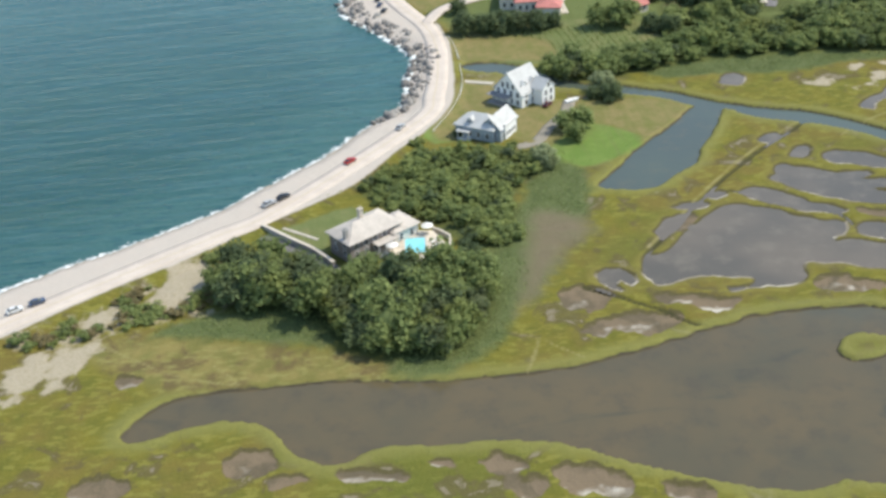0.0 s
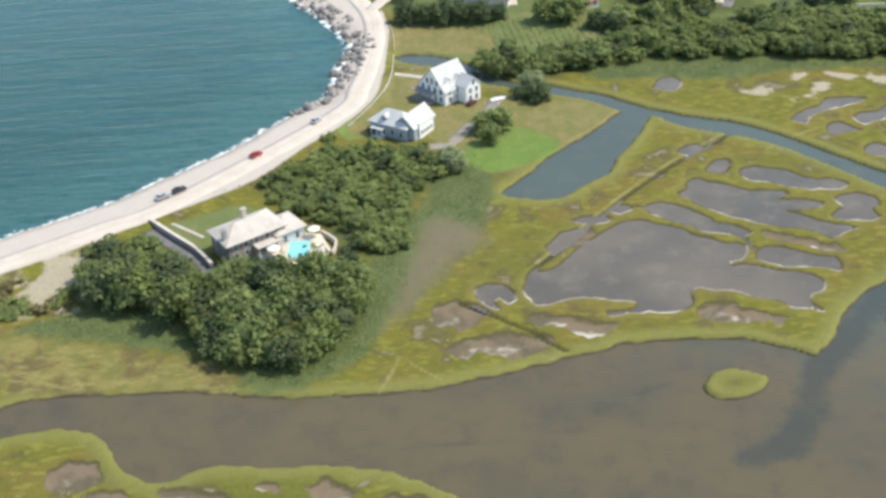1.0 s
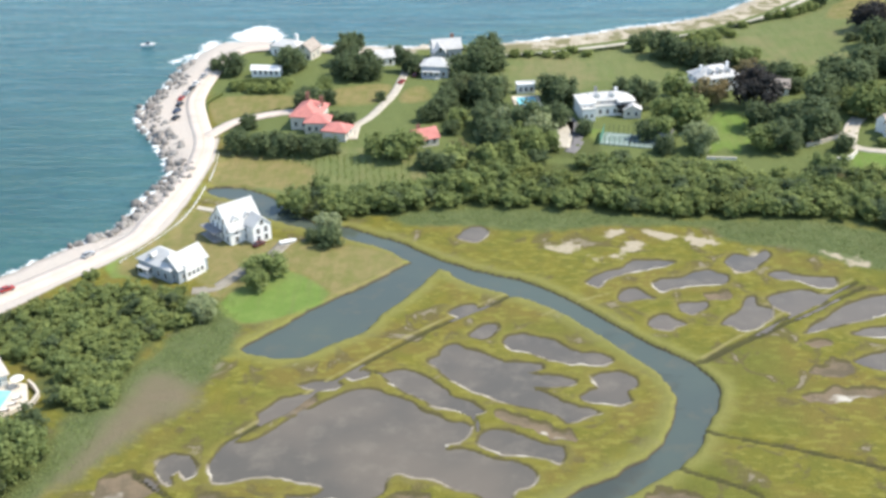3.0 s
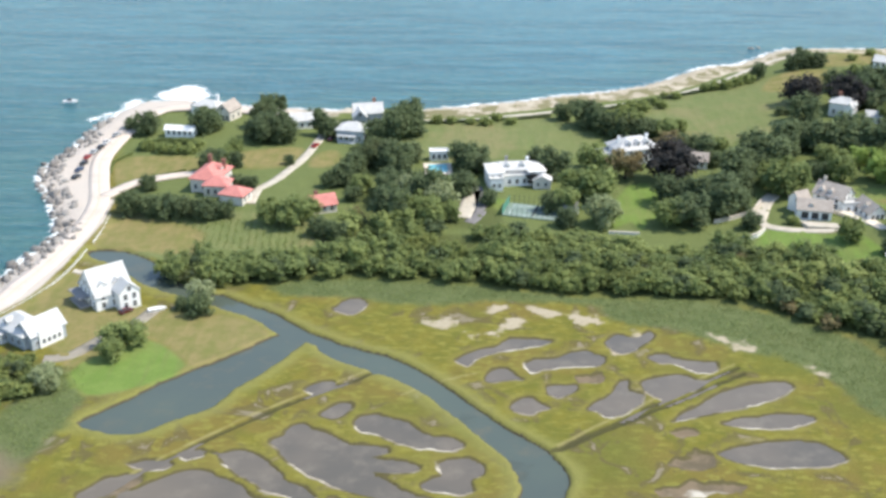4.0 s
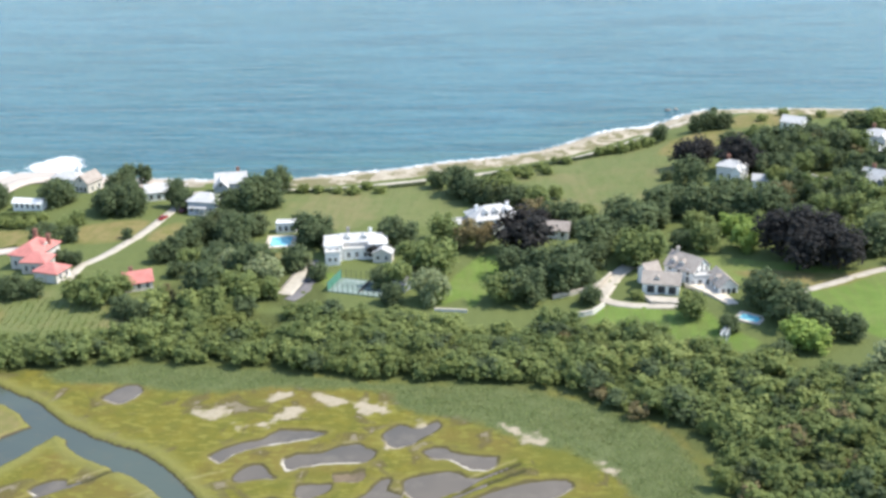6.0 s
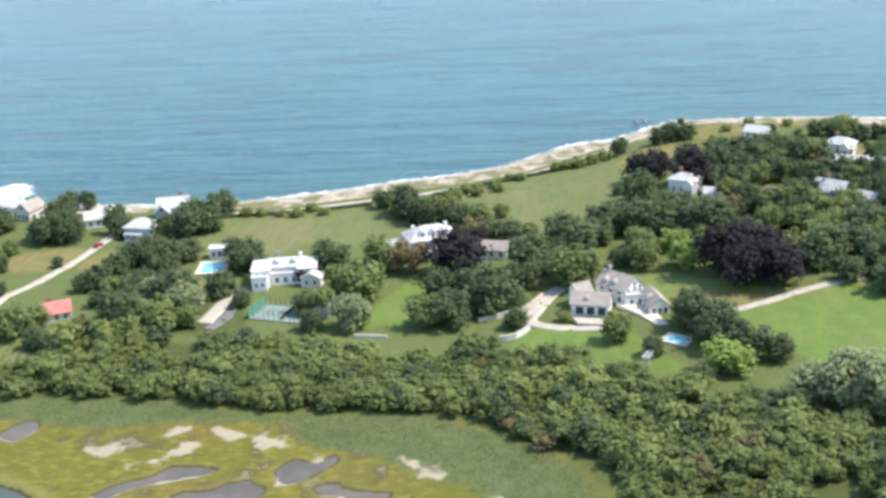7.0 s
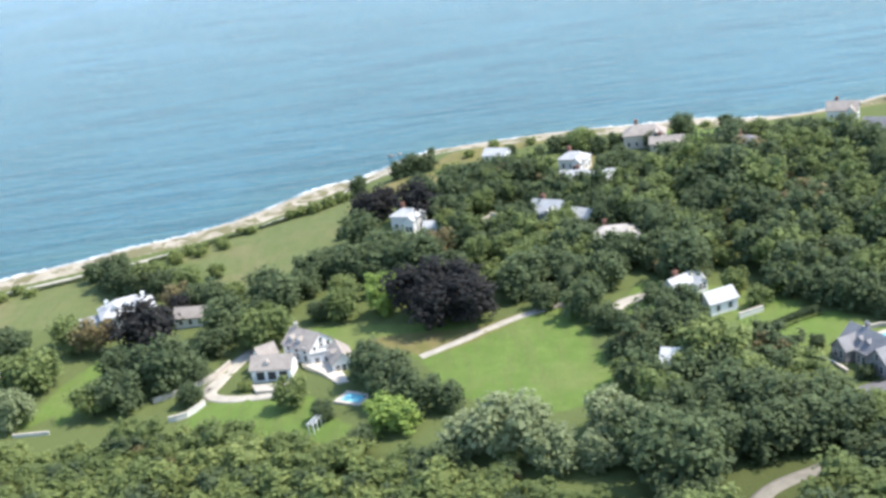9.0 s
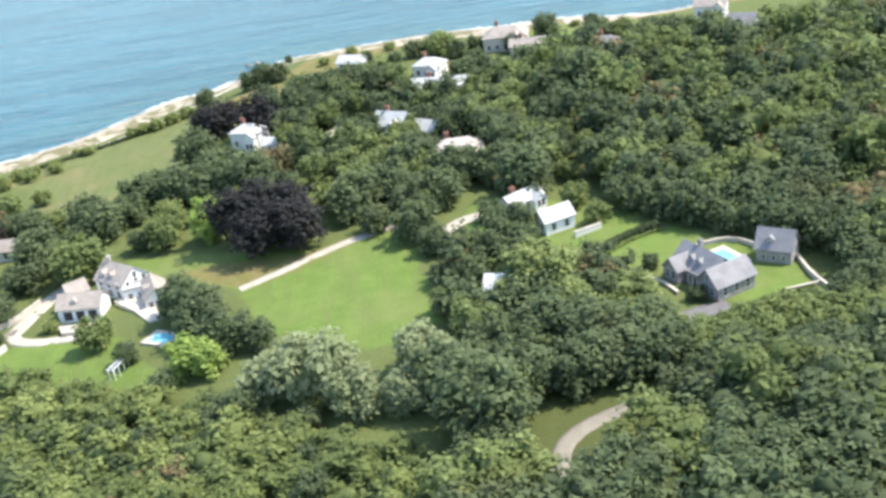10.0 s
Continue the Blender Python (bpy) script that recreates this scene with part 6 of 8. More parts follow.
def wing(h, cx, cy, rot, w, d, tall, roof, rise, wallm, roofm, over=0.35, base=0.0, windows=None, rows=None, size=(0.95, 1.45), gable_window=True):
    """One volume of a building: walls on a plinth below ground, a thick roof with its ridge along local x, and its windows."""
    m = pose(cx, cy, base, 0, 0, rot)
    bm = bmesh.new()
    foot = -1.6 if base == 0 else 0.0
    x, y = w / 2, d / 2
    if roof in ("gable", "gambrel"):
        prof = [(-y, foot), (y, foot), (y, tall)] + ([(y * 0.62, tall + rise * 0.68), (0, tall + rise), (-y * 0.62, tall + rise * 0.68)] if roof == "gambrel" else [(0, tall + rise)]) + [(-y, tall)]
        rings = [[bm.verts.new((xx, py, pz)) for py, pz in prof] for xx in (-x, x)]
        n = len(prof)
        bm.faces.new(rings[0][::-1])
        bm.faces.new(rings[1])
        for i in range(n):
            bm.faces.new((rings[0][i], rings[0][(i + 1) % n], rings[1][(i + 1) % n], rings[1][i]))
    else:
        box(bm, -x, x, -y, y, foot, tall)
    bmesh.ops.recalc_face_normals(bm, faces=bm.faces[:])
    wall = part("wall", bm, wallm, h)
    wall.matrix_basis = m
    bm, th = bmesh.new(), 0.22
    if roof in ("gable", "gambrel"):
        drop = over * rise / y if roof == "gable" else over * 0.9
        top = [(-y - over, tall - drop)] + ([(-y * 0.62, tall + rise * 0.68), (0, tall + rise), (y * 0.62, tall + rise * 0.68)] if roof == "gambrel" else [(0, tall + rise)]) + [(y + over, tall - drop)]
        prof = [(a, b + 0.03) for a, b in top] + [(a, b + th) for a, b in top[::-1]]
        rings = [[bm.verts.new((xx, py, pz)) for py, pz in prof] for xx in (-x - over, x + over)]
        n = len(prof)
        for i in range(n):
            bm.faces.new((rings[0][i], rings[0][(i + 1) % n], rings[1][(i + 1) % n], rings[1][i]))
        for r in rings:
            k = len(top)
            for i in range(k - 1):
                bm.faces.new((r[i], r[i + 1], r[n - 2 - i], r[n - 1 - i]))
    elif roof == "hip":
        ox, oy = x + over, y + over
        rx, ry = (max(x - y, 0.0), 0.0) if x >= y else (0.0, max(y - x, 0.0))
        low = [bm.verts.new(p) for p in ((-ox, -oy, tall), (ox, -oy, tall), (ox, oy, tall), (-ox, oy, tall))]
        mid = [bm.verts.new((v.co.x, v.co.y, tall + th)) for v in low]
        a, b = bm.verts.new((-rx, -ry, tall + rise)), bm.verts.new((rx + 0.05, ry + 0.05, tall + rise))
        bm.faces.new(low[::-1])
        for i in range(4):
            bm.faces.new((low[i], low[(i + 1) % 4], mid[(i + 1) % 4], mid[i]))
        if x >= y:
            for f in ((mid[0], mid[1], b, a), (mid[1], mid[2], b), (mid[2], mid[3], a, b), (mid[3], mid[0], a)):
                bm.faces.new(f)
        else:
            for f in ((mid[0], mid[1], a), (mid[1], mid[2], b, a), (mid[2], mid[3], b), (mid[3], mid[0], a, b)):
                bm.faces.new(f)
    else:
        box(bm, -x - 0.1, x + 0.1, -y - 0.1, y + 0.1, tall, tall + th)
        for q in ((-x - 0.1, x + 0.1, -y - 0.1, -y + 0.2), (-x - 0.1, x + 0.1, y - 0.2, y + 0.1), (-x - 0.1, -x + 0.2, -y + 0.2, y - 0.2), (x - 0.2, x + 0.1, -y + 0.2, y - 0.2)):
            box(bm, *q, tall + th, tall + th + 0.55)
    bmesh.ops.recalc_face_normals(bm, faces=bm.faces[:])
    r = part("roof", bm, roofm, h)
    r.matrix_basis = m
    rows = rows or ([1.6, 4.4] if tall > 4.6 else [1.6])
    for side, n in (windows or {}).items():
        length, off, turn = (w, y, 0 if side == "front" else 180) if side in ("front", "back") else (d, x, 90 if side == "right" else 270)
        for z in rows:
            for k in range(n):
                u = (k + 0.5) / n * (length - 0.8) - (length - 0.8) / 2
                window(h, m @ pose(0, 0, 0, 0, 0, turn) @ pose(u, -off, z), *size)
        if side in ("left", "right") and roof in ("gable", "gambrel") and rise > 2.2 and gable_window:
            window(h, m @ pose(0, 0, 0, 0, 0, turn) @ pose(0, -off, tall + rise * 0.38), size[0], size[1] * 0.85)
    return m


def dormer(h, m, u, side, z, y, w=1.6, depth=2.2, tall=1.3, wallm=None, roofm=None):
    """A small gabled dormer on a roof slope: u along the ridge, side -1 front or 1 back, at height z and distance y from the ridge line."""
    turn = 0 if side < 0 else 180
    mm = m @ pose(0, 0, 0, 0, 0, turn) @ pose(u if side < 0 else -u, -y + depth / 2, z)
    bm = bmesh.new()
    ring = [(-w / 2, 0), (w / 2, 0), (w / 2, tall), (0, tall + w * 0.4), (-w / 2, tall)]
    a, b = ([bm.verts.new((px, yy, pz)) for px, pz in ring] for yy in (-depth / 2, depth / 2))
    bm.faces.new(a), bm.faces.new(b[::-1])
    for i in range(5):
        bm.faces.new((a[i], a[(i + 1) % 5], b[(i + 1) % 5], b[i]))
    bmesh.ops.recalc_face_normals(bm, faces=bm.faces[:])
    d = part("dormer", bm, wallm, h)
    d.matrix_basis = mm
    bm = bmesh.new()
    for s_ in (-1, 1):
        p = [(0, tall + w * 0.4 + 0.02), (s_ * (w / 2 + 0.2), tall - 0.14), (s_ * (w / 2 + 0.2), tall + 0.02), (0, tall + w * 0.4 + 0.18)]
        q = [[bm.verts.new((px, yy, pz)) for px, pz in p] for yy in (-depth / 2 - 0.2, depth / 2)]
        bm.faces.new(q[0]), bm.faces.new(q[1][::-1])
        for i in range(4):
            bm.faces.new((q[0][i], q[0][(i + 1) % 4], q[1][(i + 1) % 4], q[1][i]))
    bmesh.ops.recalc_face_normals(bm, faces=bm.faces[:])
    part("dormer_roof", bm, roofm, d)
    f = new("window", window_meshes(w * 0.5, tall * 0.65)[0])
    f.parent, f.matrix_basis = d, pose(0, -depth / 2, tall * 0.52)
    pn = new("pane", window_meshes(w * 0.5, tall * 0.65)[1])
    pn.parent, pn.matrix_basis = d, f.matrix_basis


def chimney(h, x, y, z0, z1, material=None, s_=0.55):
    bm = box(bmesh.new(), -s_, s_, -s_ * 0.75, s_ * 0.75, z0, z1)
    box(bm, -s_ - 0.1, s_ + 0.1, -s_ * 0.75 - 0.1, s_ * 0.75 + 0.1, z1, z1 + 0.2)
    for k in (-0.25, 0.25):
        box(bm, k - 0.13, k + 0.13, -0.13, 0.13, z1 + 0.2, z1 + 0.55)
    c = part("chimney", bm, material or brick, h, "masonry chimney with two pots")
    c.matrix_basis = pose(x, y, 0)


def porch(h, cx, cy, rot, w, d, tall, posts, roofm=None, deckm=None):
    m = pose(cx, cy, 0, 0, 0, rot)
    r = part("porch_roof", box(bmesh.new(), -w / 2 - 0.2, w / 2 + 0.2, -d / 2 - 0.2, d / 2 + 0.1, tall, tall + 0.2), roofm or grey_roof, h)
    r.matrix_basis = m
    dk = part("porch_deck", box(bmesh.new(), -w / 2, w / 2, -d / 2, d / 2, -1.2, 0.4), deckm or trim_white, h)
    dk.matrix_basis = m
    for k in range(posts):
        u = -w / 2 + 0.15 + k * (w - 0.3) / max(posts - 1, 1)
        p = part("post", box(bmesh.new(), -0.1, 0.1, -0.1, 0.1, 0.4, tall), trim_white, h)
        p.matrix_basis = m @ pose(u, -d / 2 + 0.15, 0)


def door(h, m, w, tall, material, name="door"):
    bm = box(bmesh.new(), -w / 2, w / 2, -0.05, 0.05, 0, tall)
    for k in range(3):
        z0 = 0.12 + k * (tall - 0.15) / 3
        box(bm, -w / 2 + 0.12, w / 2 - 0.12, -0.07, -0.05, z0, z0 + (tall - 0.5) / 3)
    o = part(name, bm, material, h)
    o.matrix_basis = m


# beach house with the pool, under a weathered hipped roof
h = house("beach_house", -71.4, 217.0, 34, "low brown-shingled beach house with a weathered grey roof", z=1.3)
m = wing(h, -1.5, 0.5, 0, 14.0, 8.2, 4.6, "hip", 2.6, brown_shingle, bleached_roof, 0.7, windows=dict(front=5, left=2, back=4), rows=[1.5, 3.6], size=(1.1, 1.2))
wing(h, 6.5, -1.0, 90, 7.4, 7.0, 3.1, "hip", 1.9, cream_wall, bleached_roof, 0.5, windows=dict(right=2, front=2, left=2))
chimney(h, -1.0, 2.2, 4.0, 8.6, pale_stone)
chimney(h, -8.0, -1.5, 2.0, 7.4, grey_stone, 0.5)
porch(h, 0.5, -5.0, 0, 6.0, 2.2, 2.7, 4, bleached_roof, pale_stone)

# white three-storey house
h = house("white_house", -24.9, 291.6, 40, "three-storey white clapboard house with a steep grey roof")
m = wing(h, 0, 0, 0, 9.5, 10.4, 4.0, "gable", 5.4, white_wall, grey_roof, 0.4, windows=dict(left=4, right=3, front=3), rows=[1.3, 3.6])
for z_ in (5.6,):
    for u in (-1.9, 0, 1.9):
        window(h, m @ pose(0, 0, 0, 0, 0, 270) @ pose(u, -4.75, z_))
for u in (-2.2, 1.6):
    dormer(h, m, u, -1, 4.7, 3.8, 2.2, 3.0, 1.3, white_wall, grey_roof)
wing(h, 2.6, -6.6, 90, 4.2, 5.4, 4.8, "gable", 2.4, white_wall, grey_roof, 0.3, windows=dict(left=2, front=2, right=2), rows=[1.3, 3.5])
porch(h, -6.2, 2.2, 90, 7.0, 2.6, 2.6, 4, slate_roof, grey_stone)

# grey shingled house
h = house("shingled_house", -37.6, 270.4, -36, "blue-grey shingled house with white gables and a pale roof")
m = wing(h, -1.2, -0.6, 0, 11.5, 7.2, 3.5, "hip", 3.0, blue_shingle, grey_roof, 0.5, windows=dict(front=4, left=2), rows=[1.6])
wing(h, 3.2, 1.6, 90, 9.4, 6.2, 3.7, "gable", 2.8, blue_shingle, grey_roof, 0.4, windows=dict(front=4, left=2), rows=[1.5], size=(0.9, 1.1))
wing(h, 6.5, 2.0, 90, 6.4, 0.5, 3.6, "flat", 0, white_wall, trim_white, windows=dict(front=4), size=(0.8, 1.1))
dormer(h, m, -1.5, -1, 4.0, 3.0, 1.6, 2.2, 1.2, blue_shingle, grey_roof)
porch(h, -3.8, -4.9, 0, 3.6, 2.0, 2.5, 3, grey_roof)

# red-roofed house and its garage
h = house("red_roof_house", -13.0, 368.0, -4, "pale stucco house with bright red tiled roofs")
m = wing(h, -1.5, 1.5, 82, 12.5, 8.4, 4.0, "hip", 3.1, cream_wall, red_roof, 0.6, windows=dict(front=5, left=3, right=3, back=4))
wing(h, 2.4, -5.0, 0, 7.4, 6.2, 3.4, "hip", 2.4, cream_wall, red_roof, 0.5, windows=dict(front=3, left=2, right=2))
chimney(h, -2.6, 5.2, 5.0, 8.6)
chimney(h, 2.2, 3.5, 4.2, 7.8)
dormer(h, m, 1.0, -1, 4.7, 3.4, 1.7, 2.2, 1.2, cream_wall, red_roof)
h = house("red_roof_garage", -4.2, 356.2, -16, "small pale garage with a red tiled roof", "garage")
m = wing(h, 0, 0, 0, 7.6, 6.4, 2.9, "hip", 2.2, cream_wall, red_roof, 0.5, windows=dict(right=2))
for k in (-1.7, 1.7):
    door(h, pose(k, -3.22, 0), 2.6, 2.3, trim_white, "garage_door")
h = house("red_roof_cottage", 22.8, 349.5, 24, "small cream cottage with a red tiled roof among shrubs", "cottage")
wing(h, 0, 0, 0, 7.6, 5.8, 2.7, "gable", 2.3, cream_wall, red_roof, 0.4, windows=dict(front=3, right=2))
chimney(h, -1.5, 0.8, 3.4, 5.8)

# houses on the point
h = house("point_house", -27.0, 442.0, -20, "rambling white house on the rocky point")
m = wing(h, -4, 0, 0, 11.0, 7.0, 3.6, "hip", 2.2, white_wall, grey_roof, 0.4, windows=dict(front=4, left=2))
wing(h, 5, -1.5, 90, 8.0, 6.0, 3.9, "gable", 2.6, cream_wall, mauve_roof, 0.4, windows=dict(left=3, front=2))
wing(h, -9.5, 2.0, 90, 5.0, 4.4, 2.8, "gable", 1.6, white_wall, grey_roof, 0.3, windows=dict(front=2))
chimney(h, -1, 1, 4.4, 7.4, white_wall)
h = house("pool_pavilion", -35.2, 417.0, -6, "long low white pavilion beside a lawn", "pavilion")
wing(h, 0, 0, 0, 10.5, 3.6, 2.6, "gable", 1.1, white_wall, trim_white, 0.4, windows=dict(front=5))
h = house("gabled_cottage", 5.0, 429.0, 20, "white cottage with a low grey roof among conifers", "cottage")
wing(h, 0, 0, 0, 8.5, 6.0, 3.2, "gable", 2.0, white_wall, grey_roof, 0.4, windows=dict(front=3, right=2))
h = house("lane_house", 25.4, 414.5, -10, "grey-roofed white house beside the gravel lane")
m = wing(h, 0, 0, 0, 9.6, 7.0, 4.2, "hip", 2.4, blue_shingle, grey_roof, 0.5, windows=dict(front=4, left=3))
porch(h, -1, -4.4, 0, 6.0, 1.8, 2.6, 4)
h = house("seaside_house", 28.5, 437.5, 12, "tall pale house with grey roofs above the beach")
m = wing(h, 0, 0, 0, 10.5, 6.6, 4.2, "gable", 2.8, blue_shingle, grey_roof, 0.4, windows=dict(front=5, left=2, right=2))
wing(h, -3.4, -4.2, 90, 5.0, 4.6, 3.8, "gable", 2.4, blue_shingle, grey_roof, 0.4, windows=dict(left=2, front=2))
chimney(h, 2.5, 0.8, 5.4, 8.2)

# estate with pool, mansion and tennis court
h = house("pool_house", 56.0, 395.0, 5, "small white pool house with a flat roof", "pool house")
wing(h, 0, 0, 0, 6.2, 3.4, 2.7, "flat", 0, white_wall, trim_white, windows=dict(front=3))
h = house("cream_mansion", 80.5, 375.5, 8, "large cream mansion with white gables and grey roofs", "mansion")
m = wing(h, 0, 2.0, 0, 15.0, 6.6, 4.3, "hip", 2.0, cream_wall, grey_roof, 0.4, windows=dict(front=6, right=3, left=3), rows=[1.4, 3.3], size=(0.9, 1.1))
wing(h, -6.6, -0.6, 90, 8.4, 5.0, 4.9, "hip", 1.0, white_wall, pale_roof, 0.35, windows=dict(left=2, front=3), rows=[1.3, 3.5], size=(0.85, 1.15))
wing(h, -6.8, -6.2, 90, 3.4, 4.2, 3.6, "flat", 0, white_wall, pale_roof, windows=dict(left=2, front=1), rows=[1.9], size=(0.8, 1.1))
wing(h, 6.4, -0.2, 90, 8.0, 5.2, 4.6, "hip", 1.3, white_wall, pale_roof, 0.35, windows=dict(left=2, front=3, back=3), rows=[1.3, 3.3], size=(0.85, 1.15))
wing(h, 7.8, -5.6, 78, 3.6, 5.6, 2.8, "gable", 1.4, cream_wall, grey_roof, 0.3, windows=dict(left=2, front=1), size=(0.85, 1.1))
wing(h, 0.2, -2.6, 0, 8.0, 2.6, 2.9, "flat", 0, white_wall, pale_roof, windows=dict(front=3))
for u in (-2.4, 2.4):
    dormer(h, m, u, -1, 4.6, 2.4, 1.6, 2.0, 1.1, white_wall, grey_roof)
chimney(h, -2.2, 3.4, 5.2, 7.2, grey_stone, 0.42)
chimney(h, 4.4, 3.0, 5.0, 6.8, white_wall, 0.42)
h = house("garden_shed", 96.0, 350.0, -25, "small grey garden shed beside the tennis court", "shed")
wing(h, 0, 0, 0, 5.0, 3.6, 2.5, "gable", 1.5, blue_shingle, slate_roof, 0.3, windows=dict(front=1))
h = house("white_mansion", 120.0, 398.0, 20, "white mansion with a broad grey hipped roof and dormers", "mansion")
m = wing(h, 0, 0, 0, 14.5, 9.4, 4.8, "hip", 3.4, white_wall, grey_roof, 0.5, windows=dict(front=5, right=3, left=3))
for u in (-3.2, 0, 3.2):
    dormer(h, m, u, -1, 5.5, 3.6, 1.7, 2.2, 1.4, white_wall, grey_roof)
wing(h, -9.6, 1.0, 0, 6.5, 5.6, 3.0, "flat", 0, white_wall, grey_roof, windows=dict(front=3))
for u in (-5.0, 5.0):
    chimney(h, u, 0.5, 5.6, 8.0, white_wall, 0.45)
h = house("mansion_wing", 139.2, 391.4, -10, "low white outbuilding with a brownish roof", "outbuilding")
wing(h, 0, 0, 0, 9.0, 5.0, 2.9, "gable", 2.0, white_wall, mauve_roof, 0.4, windows=dict(front=3, right=1))

# white farmhouse: garage wing, main house, east wing
h = house("farmhouse", 173.0, 351.5, 0, "white farmhouse with brown-grey roofs and a three-door garage wing")
m = wing(h, 1.2, 2.8, -42, 9.4, 7.6, 3.9, "gable", 2.9, white_wall, mauve_roof, 0.4, windows=dict(right=3, front=3, left=3), rows=[1.4, 3.4])
for u in (-2.6, 0.2):
    dormer(h, m, u, -1, 4.3, 2.9, 1.5, 2.2, 1.0, white_wall, mauve_roof)
chimney(h, -1.2, 5.0, 5.6, 7.9, pale_stone, 0.42)
mg = wing(h, -6.4, -5.2, -10, 9.6, 6.0, 2.7, "gable", 2.2, white_wall, mauve_roof, 0.4, windows=dict(left=2))
for k in (-2.6, 0.2, 3.0):
    door(h, mg @ pose(k, -3.02, 0), 1.9, 2.0, dark_paint, "garage_door")
dormer(h, mg, -1.0, -1, 3.1, 2.2, 1.2, 1.8, 0.8, white_wall, mauve_roof)
wing(h, -9.0, 1.2, 30, 4.6, 4.2, 3.0, "gable", 2.0, white_wall, mauve_roof, 0.3, windows=dict(front=1))
me_ = wing(h, 9.4, -6.0, -76, 8.6, 5.2, 2.9, "gable", 2.2, white_wall, mauve_roof, 0.4, windows=dict(right=3, front=3, back=2))
dormer(h, me_, 0.5, -1, 3.4, 2.0, 1.3, 1.8, 1.0, white_wall, mauve_roof)
wing(h, 4.6, -2.6, 10, 5.2, 3.4, 2.9, "flat", 0, white_wall, grey_roof, windows=dict(front=2))

# houses among the trees farther on
for name, x, y, rot, w, d, tall, roof, rise, wm, rm, label in (
    ("white_villa", 199.2, 436.0, -25, 9.0, 6.5, 4.6, "hip", 2.0, white_wall, grey_roof, "white villa with a pale roof among copper beeches"),
    ("white_annex", 207.0, 425.0, -12, 6.0, 4.2, 2.8, "gable", 1.4, white_wall, grey_roof, "low white annex beside the villa"),
    ("gabled_house", 240.0, 413.0, -35, 9.0, 6.4, 4.8, "gable", 2.8, blue_shingle, grey_roof, "grey house with pale gables under tall trees"),
    ("white_cottage", 249.0, 406.5, -40, 7.5, 5.6, 3.4, "gable", 2.2, white_wall, grey_roof, "small white cottage under tall trees"),
    ("brown_roof_house", 254.5, 386.0, -8, 12.5, 7.0, 4.2, "hip", 2.4, cream_wall, bleached_roof, "cream house with a bleached brown hipped roof in the woods"),
    ("white_lodge", 269.5, 337.5, 20, 7.0, 5.0, 3.0, "gable", 1.9, white_wall, grey_roof, "white lodge with a grey roof beside clipped hedges"),
    ("pale_barn", 264.5, 350.5, 32, 9.0, 4.4, 2.7, "gable", 1.6, white_wall, grey_roof, "long pale barn beyond the lodge"),
    ("tree_cottage", 254.5, 309.5, -25, 6.2, 4.6, 3.0, "gable", 2.0, white_wall, trim_white, "small white cottage half hidden by trees"),
    ("shore_house", 230.5, 491.0, -30, 8.0, 6.0, 2.8, "gable", 1.8, white_wall, grey_roof, "white house by the shore track"),
    ("field_house", 254.5, 466.5, -30, 9.0, 6.0, 3.6, "hip", 2.2, white_wall, grey_roof, "white house beside a dry field"),
    ("long_house", 256.0, 445.0, -18, 17.0, 5.6, 3.4, "gable", 1.8, cream_wall, grey_roof, "long low pale house in a gravel yard"),
    ("great_house", 281.0, 483.0, -14, 14.0, 8.0, 4.4, "hip", 3.0, pale_stone, mauve_roof, "large stone house with a steep brown roof above the beach"),
    ("low_house", 286.5, 473.5, -14, 11.0, 5.0, 3.0, "gable", 1.8, pale_stone, mauve_roof, "low stone outbuilding below the large house"),
    ("dark_roof_house", 308.0, 456.0, -30, 9.5, 6.6, 4.0, "hip", 2.4, blue_shingle, slate_roof, "grey house with a dark roof among trees"),
    ("coast_house", 348.0, 481.0, -25, 10.0, 6.0, 4.0, "gable", 2.4, white_wall, mauve_roof, "white house with a brown roof on the far shore"),
    ("coast_cottage", 349.5, 454.0, -30, 8.0, 6.0, 4.2, "gable", 2.6, blue_shingle, slate_roof, "grey cottage behind the far shore"),
    ("far_house", 400.0, 537.0, -8, 11.0, 6.0, 4.0, "gable", 2.2, cream_wall, mauve_roof, "cream house at the far end of the shore"),
):
    h = house(name, x, y, rot, label)
    m = wing(h, 0, 0, 0, w, d, tall, roof, rise, wm, rm, 0.4, windows=dict(front=max(2, int(w / 2.4)), right=2, left=2))
    if w > 8.5:
        wing(h, w * 0.28, -d * 0.55, 90, d * 0.62, w * 0.36, tall * 0.9, "gable", rise * 0.75, wm, rm, 0.3, windows=dict(left=2))
        chimney(h, -w * 0.2, d * 0.12, tall + rise * 0.4, tall + rise + 1.1)

# slate-roofed house with its pool, and the stone outbuilding
h = house("slate_house", 292.6, 302.3, -67, "grey stone house with a large slate roof beside a pool")
m = wing(h, -2.0, 0, 0, 10.8, 6.4, 2.9, "gable", 2.9, grey_stone, slate_roof, 0.4, windows=dict(front=4, left=2, right=2))
wing(h, 4.6, -0.6, 90, 8.6, 5.6, 2.9, "gable", 2.6, grey_stone, slate_roof, 0.4, windows=dict(front=3, left=2, right=2))
wing(h, -5.0, -3.6, 90, 4.2, 4.2, 2.7, "gable", 2.0, grey_stone, slate_roof, 0.3, windows=dict(left=2))
wing(h, 0.6, -3.6, 0, 4.6, 1.8, 2.4, "flat", 0, grey_stone, slate_roof, windows=dict(front=3))
for u in (-1.0, 1.2):
    dormer(h, m, u, -1, 3.5, 2.2, 1.2, 1.6, 0.8, grey_stone, slate_roof)
chimney(h, -3.6, 0.5, 4.2, 6.7, grey_stone, 0.42)
